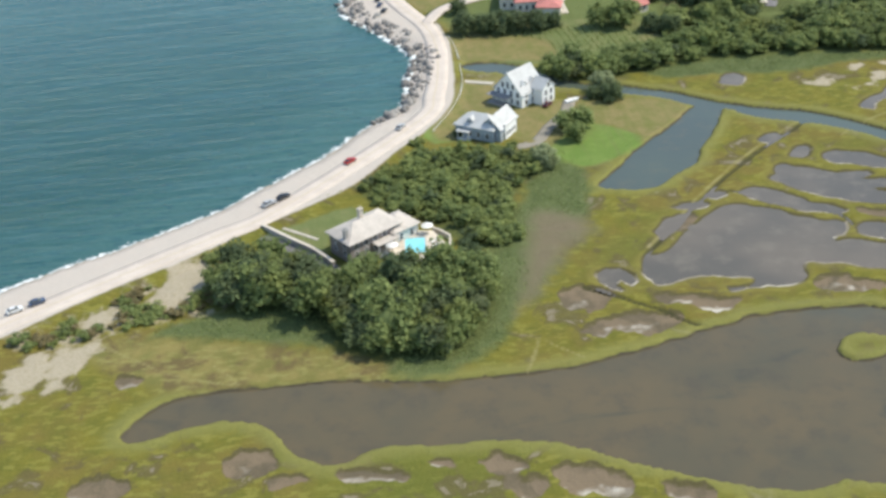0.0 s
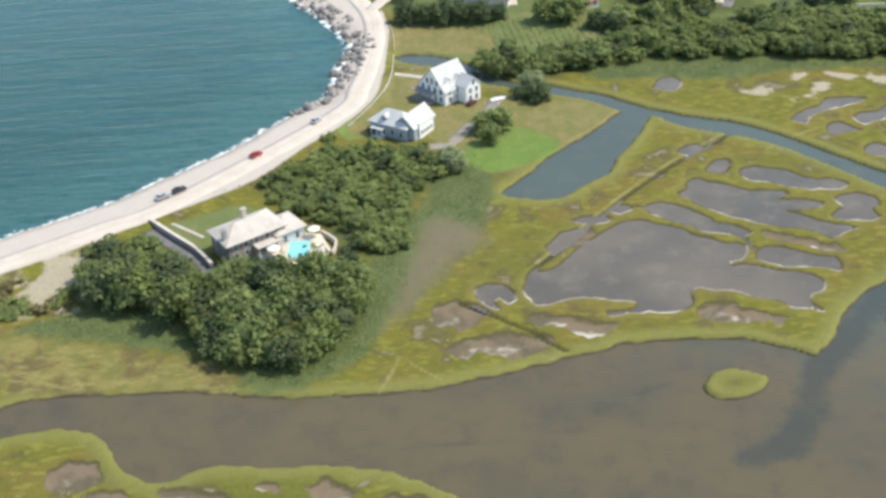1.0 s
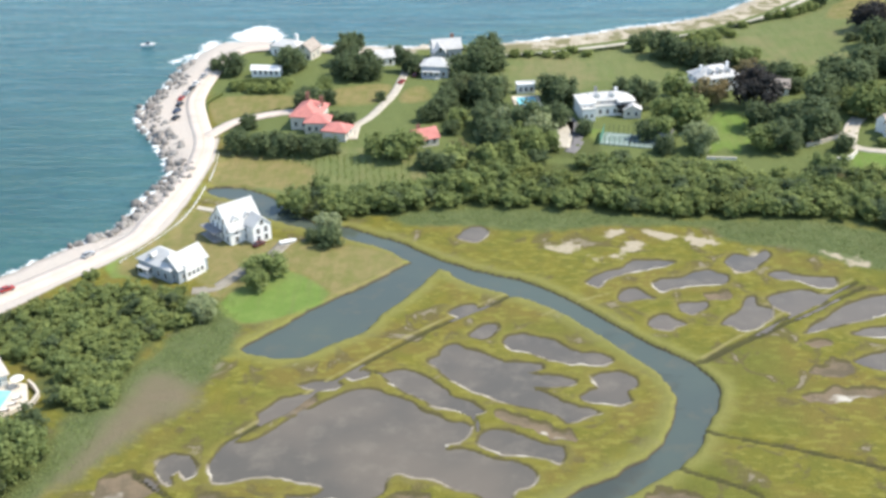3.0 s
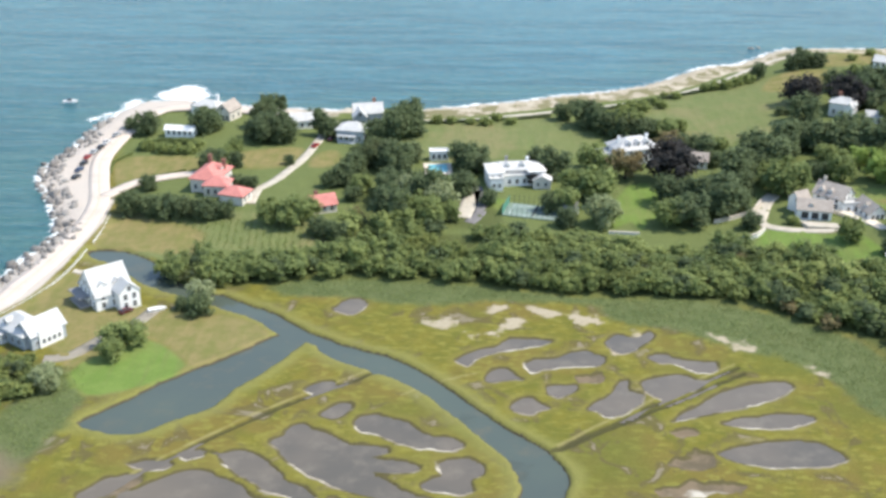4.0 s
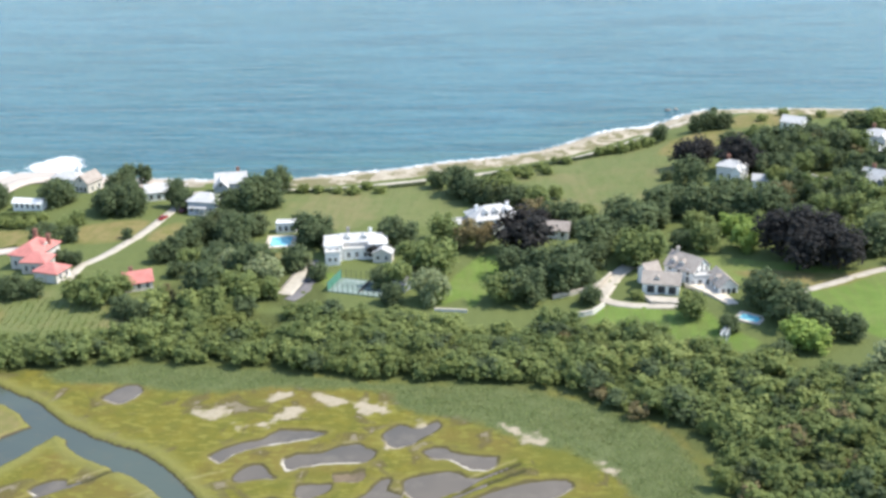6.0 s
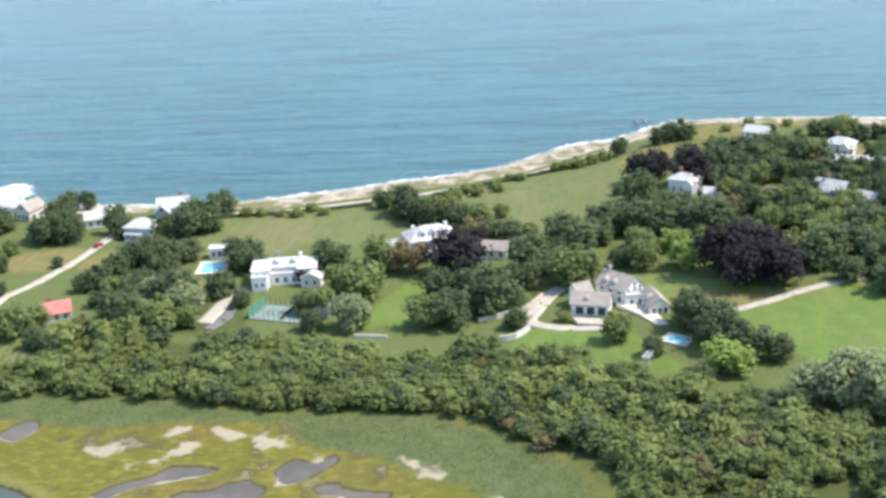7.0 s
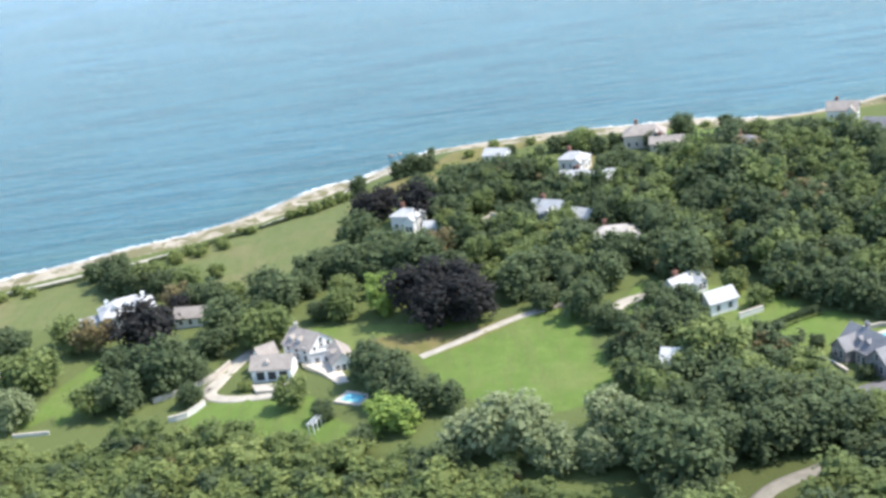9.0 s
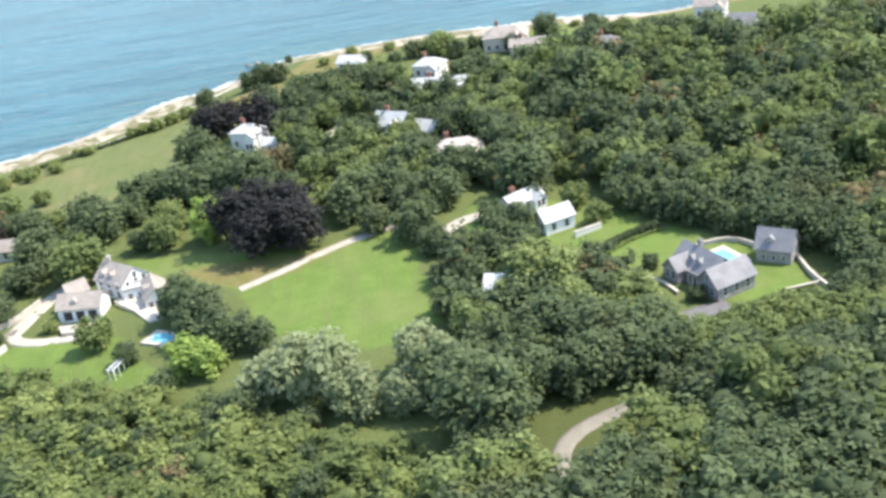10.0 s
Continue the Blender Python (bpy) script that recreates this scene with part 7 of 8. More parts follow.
h = house("stone_outbuilding", 306.6, 306.8, -37, "grey stone outbuilding with a steep slate roof behind a lawn", "outbuilding")
m = wing(h, 0, 0, 0, 6.6, 5.0, 3.0, "gable", 3.0, grey_stone, slate_roof, 0.4, windows=dict(front=3, right=2, left=2), rows=[1.2], size=(0.7, 0.9))
dormer(h, m, -0.8, -1, 3.6, 1.9, 1.3, 1.6, 1.0, grey_stone, slate_roof)



# ---- grounds: pools, terraces, walls, court, hedges ----
def slab(name, ring, material, label, category, lift=0.16, thick=0.6, kind="structure", z=None):
    z = max(gz(*p) for p in ring) if z is None else z
    r = np.array(ring, float)
    if np.sum(r[:, 0] * np.roll(r[:, 1], -1) - r[:, 1] * np.roll(r[:, 0], -1)) < 0:
        ring = ring[::-1]
    ob = new(name, finish(prism(bmesh.new(), ring, z - thick, z + lift), name, material))
    return tagged(ob, label, category, kind=kind)


def pool(x, y, rot, w, d, margin, deck, label, z=None):
    """A swimming pool: paved surround with a rim, a tiled basin and its water."""
    z = gz(x, y) + 0.2 if z is None else z
    t = empty("swimming_pool", pose(x, y, z, 0, 0, rot), label, "swimming pool")
    bm = bmesh.new()
    for x0, x1, y0, y1 in ((-w / 2 - margin, w / 2 + margin, -d / 2 - margin, -d / 2), (-w / 2 - margin, w / 2 + margin, d / 2, d / 2 + margin), (-w / 2 - margin, -w / 2, -d / 2, d / 2), (w / 2, w / 2 + margin, -d / 2, d / 2)):
        box(bm, x0, x1, y0, y1, -0.9, 0.14)
    part("paving", bm, deck, t, "pale stone paving")
    part("basin", box(bmesh.new(), -w / 2 + 0.004, w / 2 - 0.004, -d / 2 + 0.004, d / 2 - 0.004, -0.9, 0.0), tile_blue, t)
    part("water", box(bmesh.new(), -w / 2 + 0.01, w / 2 - 0.01, -d / 2 + 0.01, d / 2 - 0.01, 0.004, 0.05), pool_blue, t, "clear turquoise pool water")
    return t


paving = worn("terrace_paving", (0.70, 0.62, 0.51), (0.60, 0.53, 0.43), 0.5, 0.85, 3, 0.3)
slab("terrace", [(-69, 211.5), (-60, 206.5), (-54.5, 212.5), (-57, 219.5), (-64, 221), (-69, 217)], paving, "pale stone terrace round the pool of the beach house", "terrace", 0.14, 0.8, z=1.35)
pool(-61.7, 213.4, -3, 4.6, 6.8, 0.7, pale_stone, "turquoise swimming pool in a pale stone terrace", 1.5)
pool(56.0, 385.5, 5, 6.2, 7.6, 1.4, paving, "turquoise swimming pool beside a small white pool house")
pool(186.2, 325.0, -32, 5.0, 3.4, 1.0, pale_stone, "small turquoise swimming pool on a lawn")
pool(297.6, 310.2, -70, 6.2, 3.4, 1.2, pale_stone, "blue swimming pool with white paving behind a slate house")


def garden_wall(line, tall, thick, material, label, name="garden_wall", cap=True):
    """A masonry wall that follows the ground along a line, with a coping."""
    p = curve(line, 2.0, False) if len(line) > 2 else np.linspace(line[0], line[1], max(2, int(np.hypot(line[1][0] - line[0][0], line[1][1] - line[0][1]) / 2) + 1))
    t = np.gradient(p, axis=0)
    t /= np.linalg.norm(t, axis=1)[:, None] + 1e-9
    s_ = np.stack([-t[:, 1], t[:, 0]], 1)
    th = empty(name, pose(p[0][0], p[0][1], gz(*p[0])), label, "wall")

    def strip(half, lo, hi):
        bm, rings = bmesh.new(), []
        for q, sd in zip(p, s_):
            z = max(gz(*q), 0.6) - gz(*p[0])
            rings.append([bm.verts.new((q[0] - p[0][0] + sd[0] * k, q[1] - p[0][1] + sd[1] * k, z + zz)) for k, zz in ((-half, lo), (half, lo), (half, hi), (-half, hi))])
        for a, b in zip(rings, rings[1:]):
            for i in range(4):
                bm.faces.new((a[i], a[(i + 1) % 4], b[(i + 1) % 4], b[i]))
        bm.faces.new(rings[0]), bm.faces.new(rings[-1][::-1])
        bmesh.ops.recalc_face_normals(bm, faces=bm.faces[:])
        return bm

    part("masonry", strip(thick / 2, -0.6, tall), material, th)
    if cap:
        part("coping", strip(thick / 2 + 0.06, tall, tall + 0.1), pale_stone if material is not trim_white else trim_white, th)


white_painted = worn("white_painted_wall", (0.78, 0.76, 0.70), (0.70, 0.68, 0.62), 0.5, 0.8)
garden_wall([(143.5, 332.0), (147.6, 332.8), (150.9, 337.7)], 1.3, 0.5, white_painted, "curved white garden wall at the edge of a lawn")
garden_wall([(106.5, 335.8), (115.2, 335.1)], 0.7, 0.4, white_painted, "low white wall at the edge of the wood")
garden_wall([(137.6, 343.4), (144.5, 346.8), (150.0, 351.0), (154, 358)], 1.2, 0.4, pale_stone, "pale stone wall along the curved drive")
garden_wall([(309.8, 305.5), (309.6, 298.0), (310.4, 291.0)], 0.9, 0.4, pale_stone, "pale stone wall beside the outbuilding")
garden_wall([(302.2, 293.0), (306.0, 293.4), (309.6, 293.8)], 0.7, 0.35, pale_stone, "low pale wall along the lawn of the slate house")
garden_wall([(281.6, 307.4), (284.0, 303.6), (285.2, 299.2)], 0.5, 0.5, pale_stone, "low pale terrace wall before the slate house")
garden_wall([(293.2, 316.4), (298.4, 317.6), (302.2, 316.2), (304.4, 312.6)], 0.8, 0.35, pale_stone, "pale garden wall behind the pool")
garden_wall([(-97.2, 230.2), (-90.5, 222.4), (-84.5, 215.6), (-80.5, 209.0)], 1.5, 0.7, grey_stone, "dark stone retaining wall along the sloping drive")
garden_wall([(-57.0, 220.5), (-53.4, 216.0), (-54.2, 211.2)], 1.2, 0.4, pale_stone, "low stone wall round the pool terrace")
garden_wall([(262.0, 352.5), (270.5, 352.5)], 1.3, 0.4, white_painted, "white wall in front of the pale barn")
garden_wall([(272.5, 331.0), (278.5, 333.5)], 1.2, 0.5, white_painted, "white wall beside the lodge")
garden_wall([(224, 431), (233, 420), (243, 414)], 1.2, 0.4, white_painted, "white wall along a gravel drive")

# tennis court with its net and fence posts
court_mat = worn("court_surface", (0.20, 0.27, 0.235), (0.165, 0.22, 0.195), 0.3, 0.9, 4, 0.15)
t = empty("tennis_court", pose(86.2, 350.4, gz(86.2, 350.4) + 0.15, 0, 0, -14), "grey-green tennis court with white lines and a net", "tennis court")
part("surface", box(bmesh.new(), -9, 9, -5, 5, -0.6, 0.06), court_mat, t)
bm = bmesh.new()
for a in ((-7.2, 7.2, -3.9, -3.82), (-7.2, 7.2, 3.82, 3.9), (-7.2, -7.12, -3.82, 3.82), (7.12, 7.2, -3.82, 3.82), (-7.12, 7.12, -2.9, -2.82), (-7.12, 7.12, 2.82, 2.9), (-3.9, 3.9, -0.04, 0.04)):
    box(bm, *a, 0.06, 0.066)
part("court_lines", bm, trim_white, t, "white painted court lines")
part("net", box(bmesh.new(), -0.03, 0.03, -4.3, 4.3, 0.1, 0.95), dark_paint, t)
post_bm = box(bmesh.new(), -0.05, 0.05, -0.05, 0.05, -0.3, 2.8)
post_me = finish(post_bm, "fence_post", dark_paint)
fence_green = worn("fence_screen", (0.10, 0.28, 0.20), (0.08, 0.22, 0.16), 0.6, 0.8)
for k in range(13):
    u = -9 + 18 * k / 12
    for v in (-5, 5):
        o = new("fence_post", post_me)
        o.parent, o.matrix_basis = t, pose(u, v, 0)
part("fence_screen", box(bmesh.new(), -9.02, -8.98, -4.9, 4.9, 0.1, 2.6), fence_green, t, "green wind screen on the court fence")


def hedge(line, tall, thick, label, leaf="dark", seed=0):
    """A clipped hedge: a bank of small leaf sprays over a solid core."""
    rng = np.random.default_rng(seed)
    p = curve(line, 0.8, False)
    vs, fs, n = [], [], 0
    for q in p:
        v, f, tone = crown_arrays(int(rng.integers(6)) + 900, 5, 16, 0.22, 0.9)
        k = np.array([thick * 0.62, thick * 0.62, tall * 0.5]) * rng.uniform(0.88, 1.12)
        vs.append(v * k + (q[0], q[1], gz(*q) + tall * 0.5)), fs.append(f + n)
        n += len(v)
    me = raw_mesh("hedge", np.concatenate(vs), np.concatenate(fs), LEAF[leaf], np.full(n, 0.3))
    return tagged(new("hedge", me), label, "hedge")


hedge([(275.0, 321.6), (283.0, 326.8), (289.0, 329.2)], 1.8, 1.4, "clipped dark hedge along a lawn", "dark", 1)
hedge([(276.0, 320.2), (283.6, 325.0), (289.6, 327.4)], 0.8, 0.7, "low clipped hedge beside a path", "scrub", 2)
hedge([(286.6, 286.9), (292.6, 289.2), (300, 291.6), (308, 292.6)], 1.1, 1.0, "clipped green hedge below the slate house", "oak", 3)
hedge([(-46, 406), (-40, 408.5), (-32, 408), (-26, 407)], 2.2, 2.4, "broad green hedge along a dry field", "oak", 4)
hedge([(-52, 372), (-50, 380), (-51.5, 390), (-48, 399)], 1.0, 1.0, "low green hedge along the road bend", "scrub", 5)
hedge([(-44, 369.5), (-36, 377.5), (-26, 382.5)], 0.9, 0.9, "low hedge along the side road", "scrub", 6)
hedge([(40, 433), (60, 436), (80, 440), (95, 445)], 1.3, 1.5, "line of low shrubs behind the beach track", "dark", 7)
hedge([(116, 454), (132, 465), (150, 474), (166, 482), (180, 487)], 1.3, 1.6, "line of low shrubs between field and beach", "dark", 8)
hedge([(226, 428), (234, 416.5), (243, 410)], 1.6, 1.4, "dark hedge along a gravel drive", "dark", 9)
hedge([(265, 474), (271, 464), (274, 455)], 1.8, 2.2, "dark hedge beside the dry field", "dark", 10)
hedge([(-98.5, 232.5), (-90, 238), (-80, 243.5), (-70, 247)], 1.0, 1.4, "low shrubs along the road edge", "scrub", 11)

# ---- cars ----
tyre_mat = worn("tyre", (0.03, 0.03, 0.03), (0.02, 0.02, 0.02), 1.0, 0.9)
rim_mat = worn("rim", (0.5, 0.5, 0.5), (0.4, 0.4, 0.4), 1.0, 0.35, metal=0.8)
PAINT = {k: worn("car_paint_" + k, c, tuple(v * 0.9 for v in c), 0.5, 0.25, 6, 0.02, 0.5) for k, c in dict(red=(0.42, 0.035, 0.03), dark=(0.035, 0.038, 0.045), white=(0.75, 0.75, 0.74), silver=(0.45, 0.46, 0.47), maroon=(0.12, 0.03, 0.03), blue=(0.06, 0.09, 0.16)).items()}
CAR_PARTS = {}


def car_meshes():
    if CAR_PARTS:
        return CAR_PARTS
    bm = bmesh.new()
    side = [(-2.1, 0.35), (2.05, 0.35), (2.12, 0.62), (2.0, 0.82), (1.0, 0.95), (-1.9, 0.98), (-2.12, 0.8)]
    rings = [[bm.verts.new((x * (1 if abs(y) < 0.8 else 0.97), y, z)) for x, z in side] for y in (-0.88, -0.78, 0.78, 0.88)]
    for a, b in zip(rings, rings[1:]):
        for i in range(len(side)):
            bm.faces.new((a[i], a[(i + 1) % 7], b[(i + 1) % 7], b[i]))
    bm.faces.new(rings[0]), bm.faces.new(rings[-1][::-1])
    roof = [[bm.verts.new((x, y, z)) for x, y, z in ((0.28, s_ * 0.62, 1.42), (-1.2, s_ * 0.62, 1.44))] for s_ in (-1, 1)]
    low = [bm.verts.new((v.co.x, v.co.y, v.co.z - 0.05)) for r in roof for v in r]
    bm.faces.new((roof[0][0], roof[1][0], roof[1][1], roof[0][1]))
    bm.faces.new((low[0], low[1], low[3], low[2]))
    bmesh.ops.recalc_face_normals(bm, faces=bm.faces[:])
    CAR_PARTS["body"] = bm
    gl = bmesh.new()
    a = [gl.verts.new(p) for p in ((1.0, -0.74, 0.93), (1.0, 0.74, 0.93), (-1.75, 0.74, 0.95), (-1.75, -0.74, 0.95))]
    b = [gl.verts.new(p) for p in ((0.26, -0.61, 1.39), (0.26, 0.61, 1.39), (-1.18, 0.61, 1.41), (-1.18, -0.61, 1.41))]
    gl.faces.new(b)
    for i in range(4):
        gl.faces.new((a[i], a[(i + 1) % 4], b[(i + 1) % 4], b[i]))
    bmesh.ops.recalc_face_normals(gl, faces=gl.faces[:])
    CAR_PARTS["glass"] = finish(gl, "glass", glass)
    for name, r, w, mat in (("tyre", 0.33, 0.2, tyre_mat), ("rim", 0.2, 0.22, rim_mat)):
        wb = bmesh.new()
        bmesh.ops.create_cone(wb, cap_ends=True, segments=14, radius1=r, radius2=r, depth=w, matrix=pose(0, 0, 0, 90))
        CAR_PARTS[name] = finish(wb, name, mat)
    lb = box(bmesh.new(), -0.04, 0.04, -0.18, 0.18, -0.07, 0.07)
    CAR_PARTS["headlight"] = finish(lb, "headlight", rim_mat)
    return CAR_PARTS


CAR_BODY = {}


def car(x, y, rot, paint, label, z=None, group=""):
    parts = car_meshes()
    if paint not in CAR_BODY:
        CAR_BODY[paint] = finish(parts["body"].copy(), "body", PAINT[paint])
    z = max(gz(x, y), 1.5) + 0.13 if z is None else z
    t = empty("car", pose(x, y, z, 0, 0, rot) @ Matrix.Scale(0.86, 4), label, "car", group)
    for name, me in (("body", CAR_BODY[paint]), ("glass", parts["glass"])):
        o = new(name, me)
        o.parent = t
    for sx_ in (-1.3, 1.3):
        for sy_ in (-0.8, 0.8):
            w = new("tyre", parts["tyre"])
            w.parent, w.matrix_basis = t, pose(sx_, sy_, 0.33)
            r = new("rim", parts["rim"])
            r.parent, r.matrix_basis = w, pose(0, 0, 0)
    for sy_ in (-0.6, 0.6):
        o = new("headlight", parts["headlight"])
        o.parent, o.matrix_basis = t, pose(2.06, sy_, 0.68)


car(-74.9, 259.6, 45, "red", "red car parked on the shingle beside the road")
car(-92.2, 243.4, 40, "dark", "dark car parked on the shingle beside the road")
car(-95.8, 240.6, 40, "silver", "grey-brown car parked on the shingle beside the road")
car(-150.2, 203.4, 28, "white", "white car parked beside the shore road")
car(-145.8, 205.8, 28, "blue", "dark blue car parked beside the shore road")
car(-60.3, 277.4, 58, "silver", "silver car on the shore road")
car(-18.0, 284.6, 50, "maroon", "dark red car on the drive of the white house", gz(-18, 284.6))
car(13.5, 405.5, 70, "red", "red car on the gravel lane", gz(13.5, 405.5) + 0.16)
car(18.0, 413.0, 75, "maroon", "dark red car on the gravel lane", gz(18, 413) + 0.16)
car(16.6, 421.5, 75, "white", "white car on the gravel lane", gz(16.6, 421.5) + 0.16)
for k, (x, y, paint, words) in enumerate(((-60.9, 392.5, "red", "red"), (-60.2, 397.5, "silver", "silver"), (-59.4, 402.5, "dark", "dark"), (-58.9, 407.5, "white", "white"), (-60.2, 386.5, "dark", "dark"), (-59.8, 380.5, "blue", "dark blue"), (-57.6, 415.5, "silver", "silver"), (-58.8, 374.0, "dark", "dark"), (-54.8, 424.0, "dark", "dark"))):
    car(x, y, 84 - k * 2, paint, f"{words} car parked above the rocks", None, "cars parked above the rocks")

# small white boat drawn up on the grass beside the creek
t = empty("boat", pose(-10.6, 285.8, gz(-10.6, 285.8), 0, 0, 25), "small white boat drawn up on dry grass", "boat")
bm = bmesh.new()
rings = []
for u, w, z0 in ((-2.2, 0.75, 0.1), (-0.8, 0.95, 0.02), (0.8, 0.9, 0.02), (1.8, 0.5, 0.12), (2.4, 0.05, 0.4)):
    rings.append([bm.verts.new(p) for p in ((u, -w, 0.8), (u, -w * 0.7, z0), (u, w * 0.7, z0), (u, w, 0.8), (u, w * 0.85, 0.7), (u, -w * 0.85, 0.7))])
for a, b in zip(rings, rings[1:]):
    for i in range(6):
        bm.faces.new((a[i], a[(i + 1) % 6], b[(i + 1) % 6], b[i]))
bm.faces.new(rings[0]), bm.faces.new(rings[-1][::-1])
bmesh.ops.recalc_face_normals(bm, faces=bm.faces[:])
part("hull", bm, trim_white, t, "white painted hull")
for u in (-1.1, 0.4):
    part("thwart", box(bmesh.new(), u - 0.15, u + 0.15, -0.85, 0.85, 0.66, 0.74), pale_stone, t)

# ---- rocks along the shore ----
rock_mat = worn("sea_rock", (0.36, 0.34, 0.31), (0.22, 0.20, 0.185), 0.35, 0.9, 2.5, 0.6, vary=0.5)


def rock_mesh(seed):
    rng = np.random.default_rng(seed)
    v, f = BALL1
    v = v * rng.uniform(0.75, 1.2, 3) * (1 + 0.2 * rng.normal(size=(len(v), 1)))
    return raw_mesh("boulder", v, f, rock_mat)


ROCKS = [rock_mesh(s_) for s_ in range(7)]
rng = np.random.default_rng(21)
riprap = empty("rock_revetment", pose(-70, 340, 0), "bank of grey boulders between road and sea", "rocks")
line = curve(SHORE, 1.0, False)
near = line[(line[:, 1] > 285) & (line[:, 1] < 440) & (line[:, 0] < -30)]
for k in range(290):
    p = near[int(rng.integers(len(near)))]
    inland = rng.uniform(-1.0, 7.0 if 300 < p[1] < 420 else 3.0)
    q = p + np.array([1.0, 0.12]) * inland + rng.normal(0, 0.5, 2)
    o = new("boulder", ROCKS[int(rng.integers(7))])
    s_ = rng.uniform(0.6, 1.6)
    o.parent = riprap
    o.matrix_basis = pose(-(-70) * 1.0 + q[0], q[1] - 340, 0.15 + max(0, inland) * 0.17, *rng.uniform(0, 360, 3)) @ Matrix.Diagonal((s_, s_, s_ * 0.75, 1))

# ---- terrace furniture ----
canvas = worn("white_canvas", (0.82, 0.80, 0.75), (0.75, 0.72, 0.66), 0.8, 0.85)
teak = worn("teak", (0.30, 0.20, 0.12), (0.22, 0.15, 0.09), 1.0, 0.8)


def parasol(x, y, z):
    t = empty("parasol", pose(x, y, z), "open white canvas parasol on a stone terrace", "parasol", "parasols on the terrace")
    part("pole", box(bmesh.new(), -0.04, 0.04, -0.04, 0.04, 0, 2.5), teak, t)
    part("base", box(bmesh.new(), -0.3, 0.3, -0.3, 0.3, 0, 0.12), grey_stone, t)
    bm = bmesh.new()
    top, low = bm.verts.new((0, 0, 2.75)), bm.verts.new((0, 0, 2.62))
    ring = [bm.verts.new((1.5 * math.cos(a), 1.5 * math.sin(a), 2.15)) for a in np.linspace(0, 2 * math.pi, 8, False)]
    for i in range(8):
        bm.faces.new((ring[i], ring[(i + 1) % 8], top))
        bm.faces.new((ring[(i + 1) % 8], ring[i], low))
    part("canopy", bm, canvas, t, "white canvas canopy")


def lounger(x, y, z, rot):
    t = empty("sun_lounger", pose(x, y, z, 0, 0, rot), "teak sun lounger with a pale cushion by the pool", "sun lounger", "sun loungers by the pool")
    part("frame", box(bmesh.new(), -0.95, 0.95, -0.32, 0.32, 0.28, 0.36), teak, t)
    part("cushion", box(bmesh.new(), -0.9, 0.4, -0.28, 0.28, 0.36, 0.46), canvas, t)
    b = part("backrest", box(bmesh.new(), 0, 0.7, -0.28, 0.28, 0, 0.1), canvas, t)
    b.matrix_basis = pose(0.4, 0, 0.38, 0, -35)
    for u in (-0.8, 0.8):
        for v in (-0.26, 0.26):
            part("leg", box(bmesh.new(), u - 0.04, u + 0.04, v - 0.04, v + 0.04, 0, 0.28), teak, t)


parasol(-67.0, 211.2, 1.49)
parasol(-58.4, 218.4, 1.49)
for k, (x, y) in enumerate(((-58.2, 209.6), (-57.4, 211.8), (-57.2, 214.0), (-66.2, 215.2))):
    lounger(x, y, 1.49, 10 + 12 * k)

# arbour with white posts on the lawn
t = empty("arbour", pose(178.8, 315.4, gz(178.8, 315.4), 0, 0, 68), "white slatted garden arbour on a lawn", "arbour")
for u in (-2.6, -0.9, 0.9, 2.6):
    for v in (-0.6, 0.6):
        part("post", box(bmesh.new(), u - 0.08, u + 0.08, v - 0.08, v + 0.08, -0.4, 2.1), trim_white, t)
for v in (-0.6, 0.6):
    part("beam", box(bmesh.new(), -3.0, 3.0, v - 0.07, v + 0.07, 2.1, 2.25), trim_white, t)
for k in range(9):
    u = -2.8 + 0.7 * k
    part("slat", box(bmesh.new(), u - 0.06, u + 0.06, -0.9, 0.9, 2.25, 2.35), trim_white, t)

slab("courtyard", [(172.9, 347.5), (178.1, 349.6), (182.5, 341.7), (185, 334.6), (182.2, 334.1), (178.3, 340.7)], paving, "pale stone courtyard between the wings of the farmhouse", "courtyard", 0.1, 0.9)

# forecourt in front of the garage doors
slab("forecourt", [(161.5, 341.5), (171.5, 340.0), (173.5, 336.2), (163.0, 337.6)], drive_mat, "pale gravel forecourt before the garage doors", "forecourt", 0.14, 0.9)


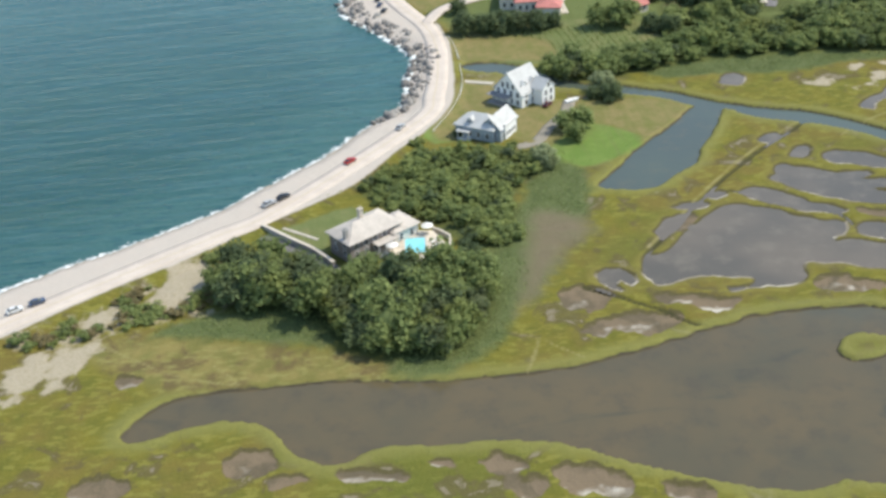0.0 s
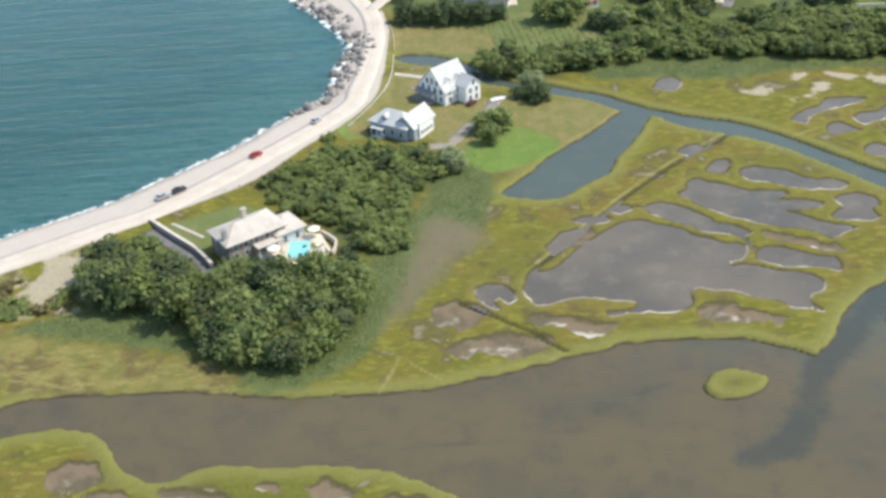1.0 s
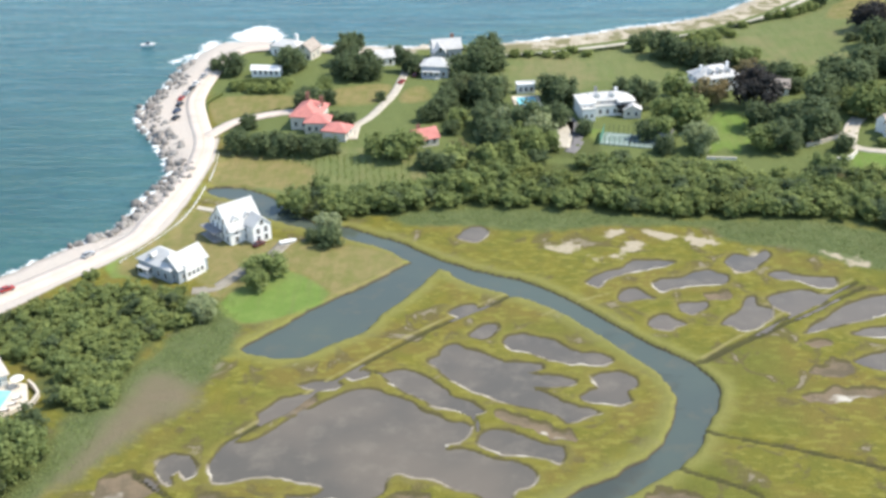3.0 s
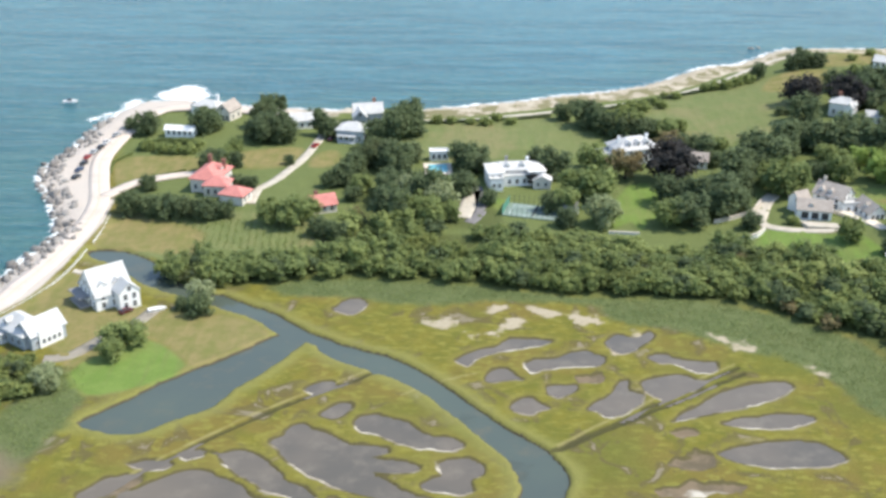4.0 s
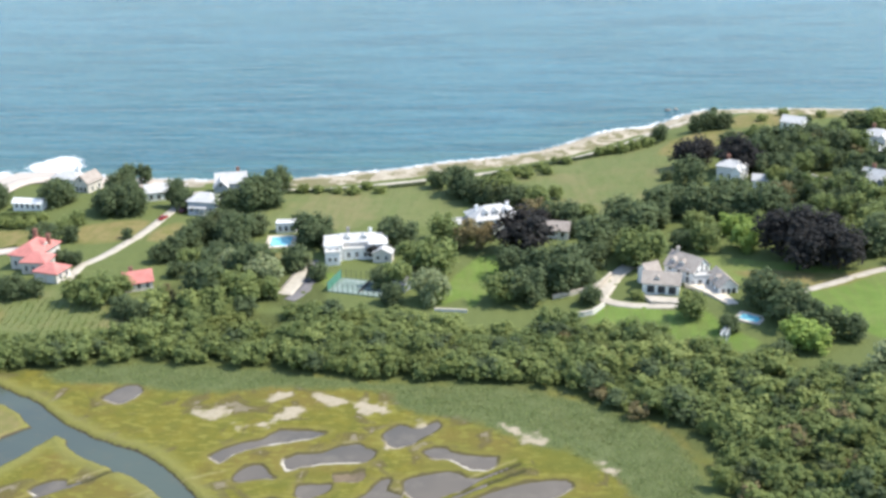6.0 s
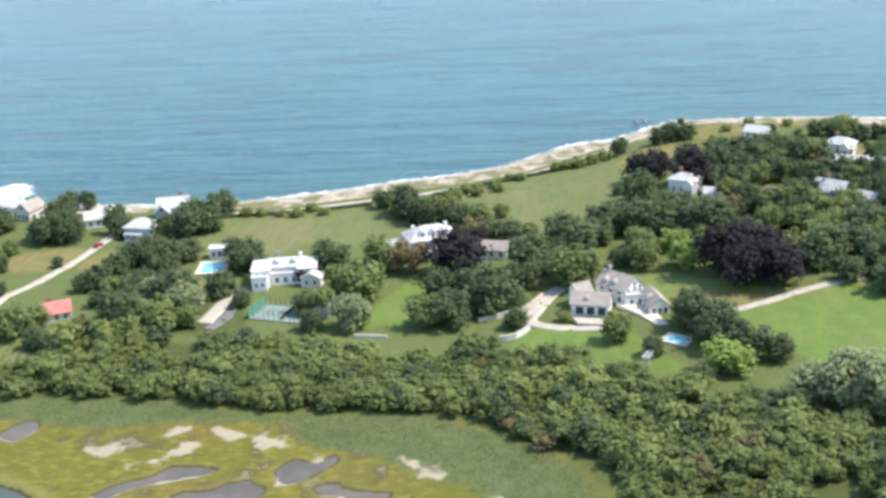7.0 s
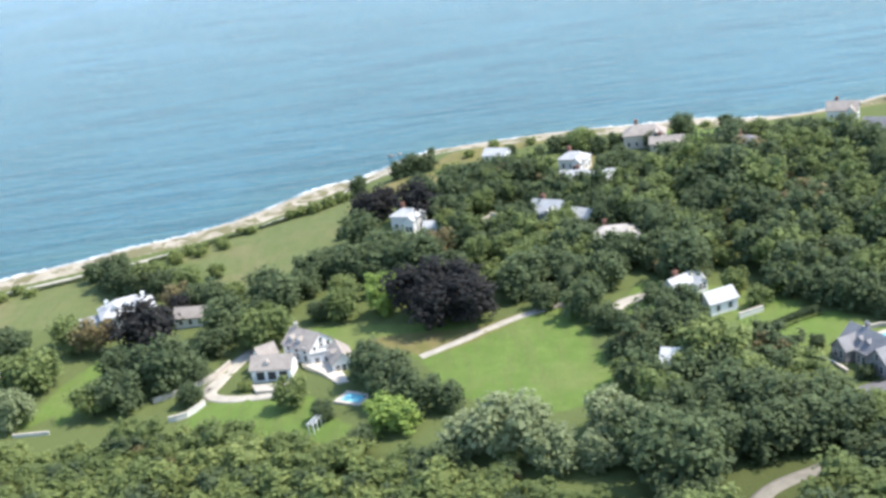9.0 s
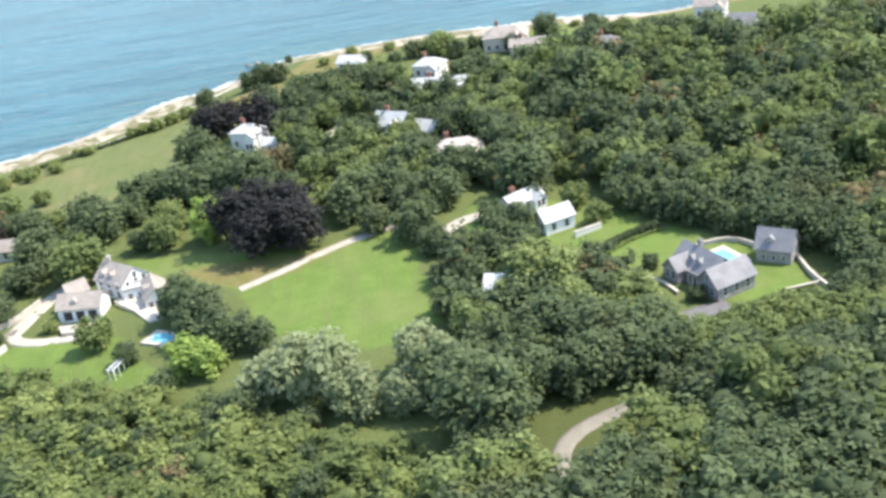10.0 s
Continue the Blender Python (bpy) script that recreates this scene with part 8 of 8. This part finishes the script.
def rail_fence(line, label, gap=2.6):
    """A white post-and-rail fence: every post and rail a part."""
    p = curve(line, gap, False)
    t = empty("rail_fence", pose(p[0][0], p[0][1], gz(*p[0])), label, "fence")
    post = finish(box(bmesh.new(), -0.09, 0.09, -0.09, 0.09, -0.4, 1.1), "post", trim_white)
    for q in p:
        o = new("post", post)
        o.parent, o.matrix_basis = t, pose(q[0] - p[0][0], q[1] - p[0][1], max(gz(*q), 0.6) - gz(*p[0]))
    for a, b in zip(p, p[1:]):
        long = float(np.hypot(*(b - a)))
        for z in (0.45, 0.9):
            r = part("rail", box(bmesh.new(), 0, long, -0.04, 0.04, z, z + 0.14), trim_white, t)
            r.matrix_basis = pose(a[0] - p[0][0], a[1] - p[0][1], max(gz(*a), 0.6) - gz(*p[0]), 0, 0, math.degrees(math.atan2(b[1] - a[1], b[0] - a[0])))


rail_fence([(-51.5, 274.5), (-46.2, 284.5), (-41.8, 296), (-39.6, 307), (-38.8, 320)], "white post-and-rail fence between lawn and shore road")
rail_fence([(-38.5, 325), (-38.6, 335), (-39.5, 345)], "white post-and-rail fence beside the dry field")

# offshore
t = empty("motor_boat", pose(-88.0, 458.0, 0.0, 0, 0, 20), "small white motor boat out on the sea", "boat")
bm, rings = bmesh.new(), []
for u, w, z0 in ((-2.6, 0.9, -0.1), (-0.8, 1.05, -0.15), (1.0, 0.95, -0.12), (2.2, 0.5, 0.05), (2.9, 0.05, 0.5)):
    rings.append([bm.verts.new(p) for p in ((u, -w, 0.9), (u, -w * 0.7, z0), (u, w * 0.7, z0), (u, w, 0.9))])
for a, b in zip(rings, rings[1:]):
    for i in range(4):
        bm.faces.new((a[i], a[(i + 1) % 4], b[(i + 1) % 4], b[i]))
bm.faces.new(rings[0]), bm.faces.new(rings[-1][::-1])
bmesh.ops.recalc_face_normals(bm, faces=bm.faces[:])
part("hull", bm, trim_white, t, "white hull")
part("cabin", box(bmesh.new(), -0.8, 0.7, -0.6, 0.6, 0.9, 1.7), glass, t)
for k, (x, y, s_) in enumerate(((191.0, 552.0, 1.6), (194.5, 553.5, 1.0))):
    o = new("sea_rock", ROCKS[k])
    o.matrix_basis = pose(x, y, 0.1, 20 * k, 0, 50 * k) @ Matrix.Diagonal((s_, s_, s_ * 0.7, 1))
    tagged(o, "dark wet rock standing in the shallows", "rock", "rocks in the shallows")
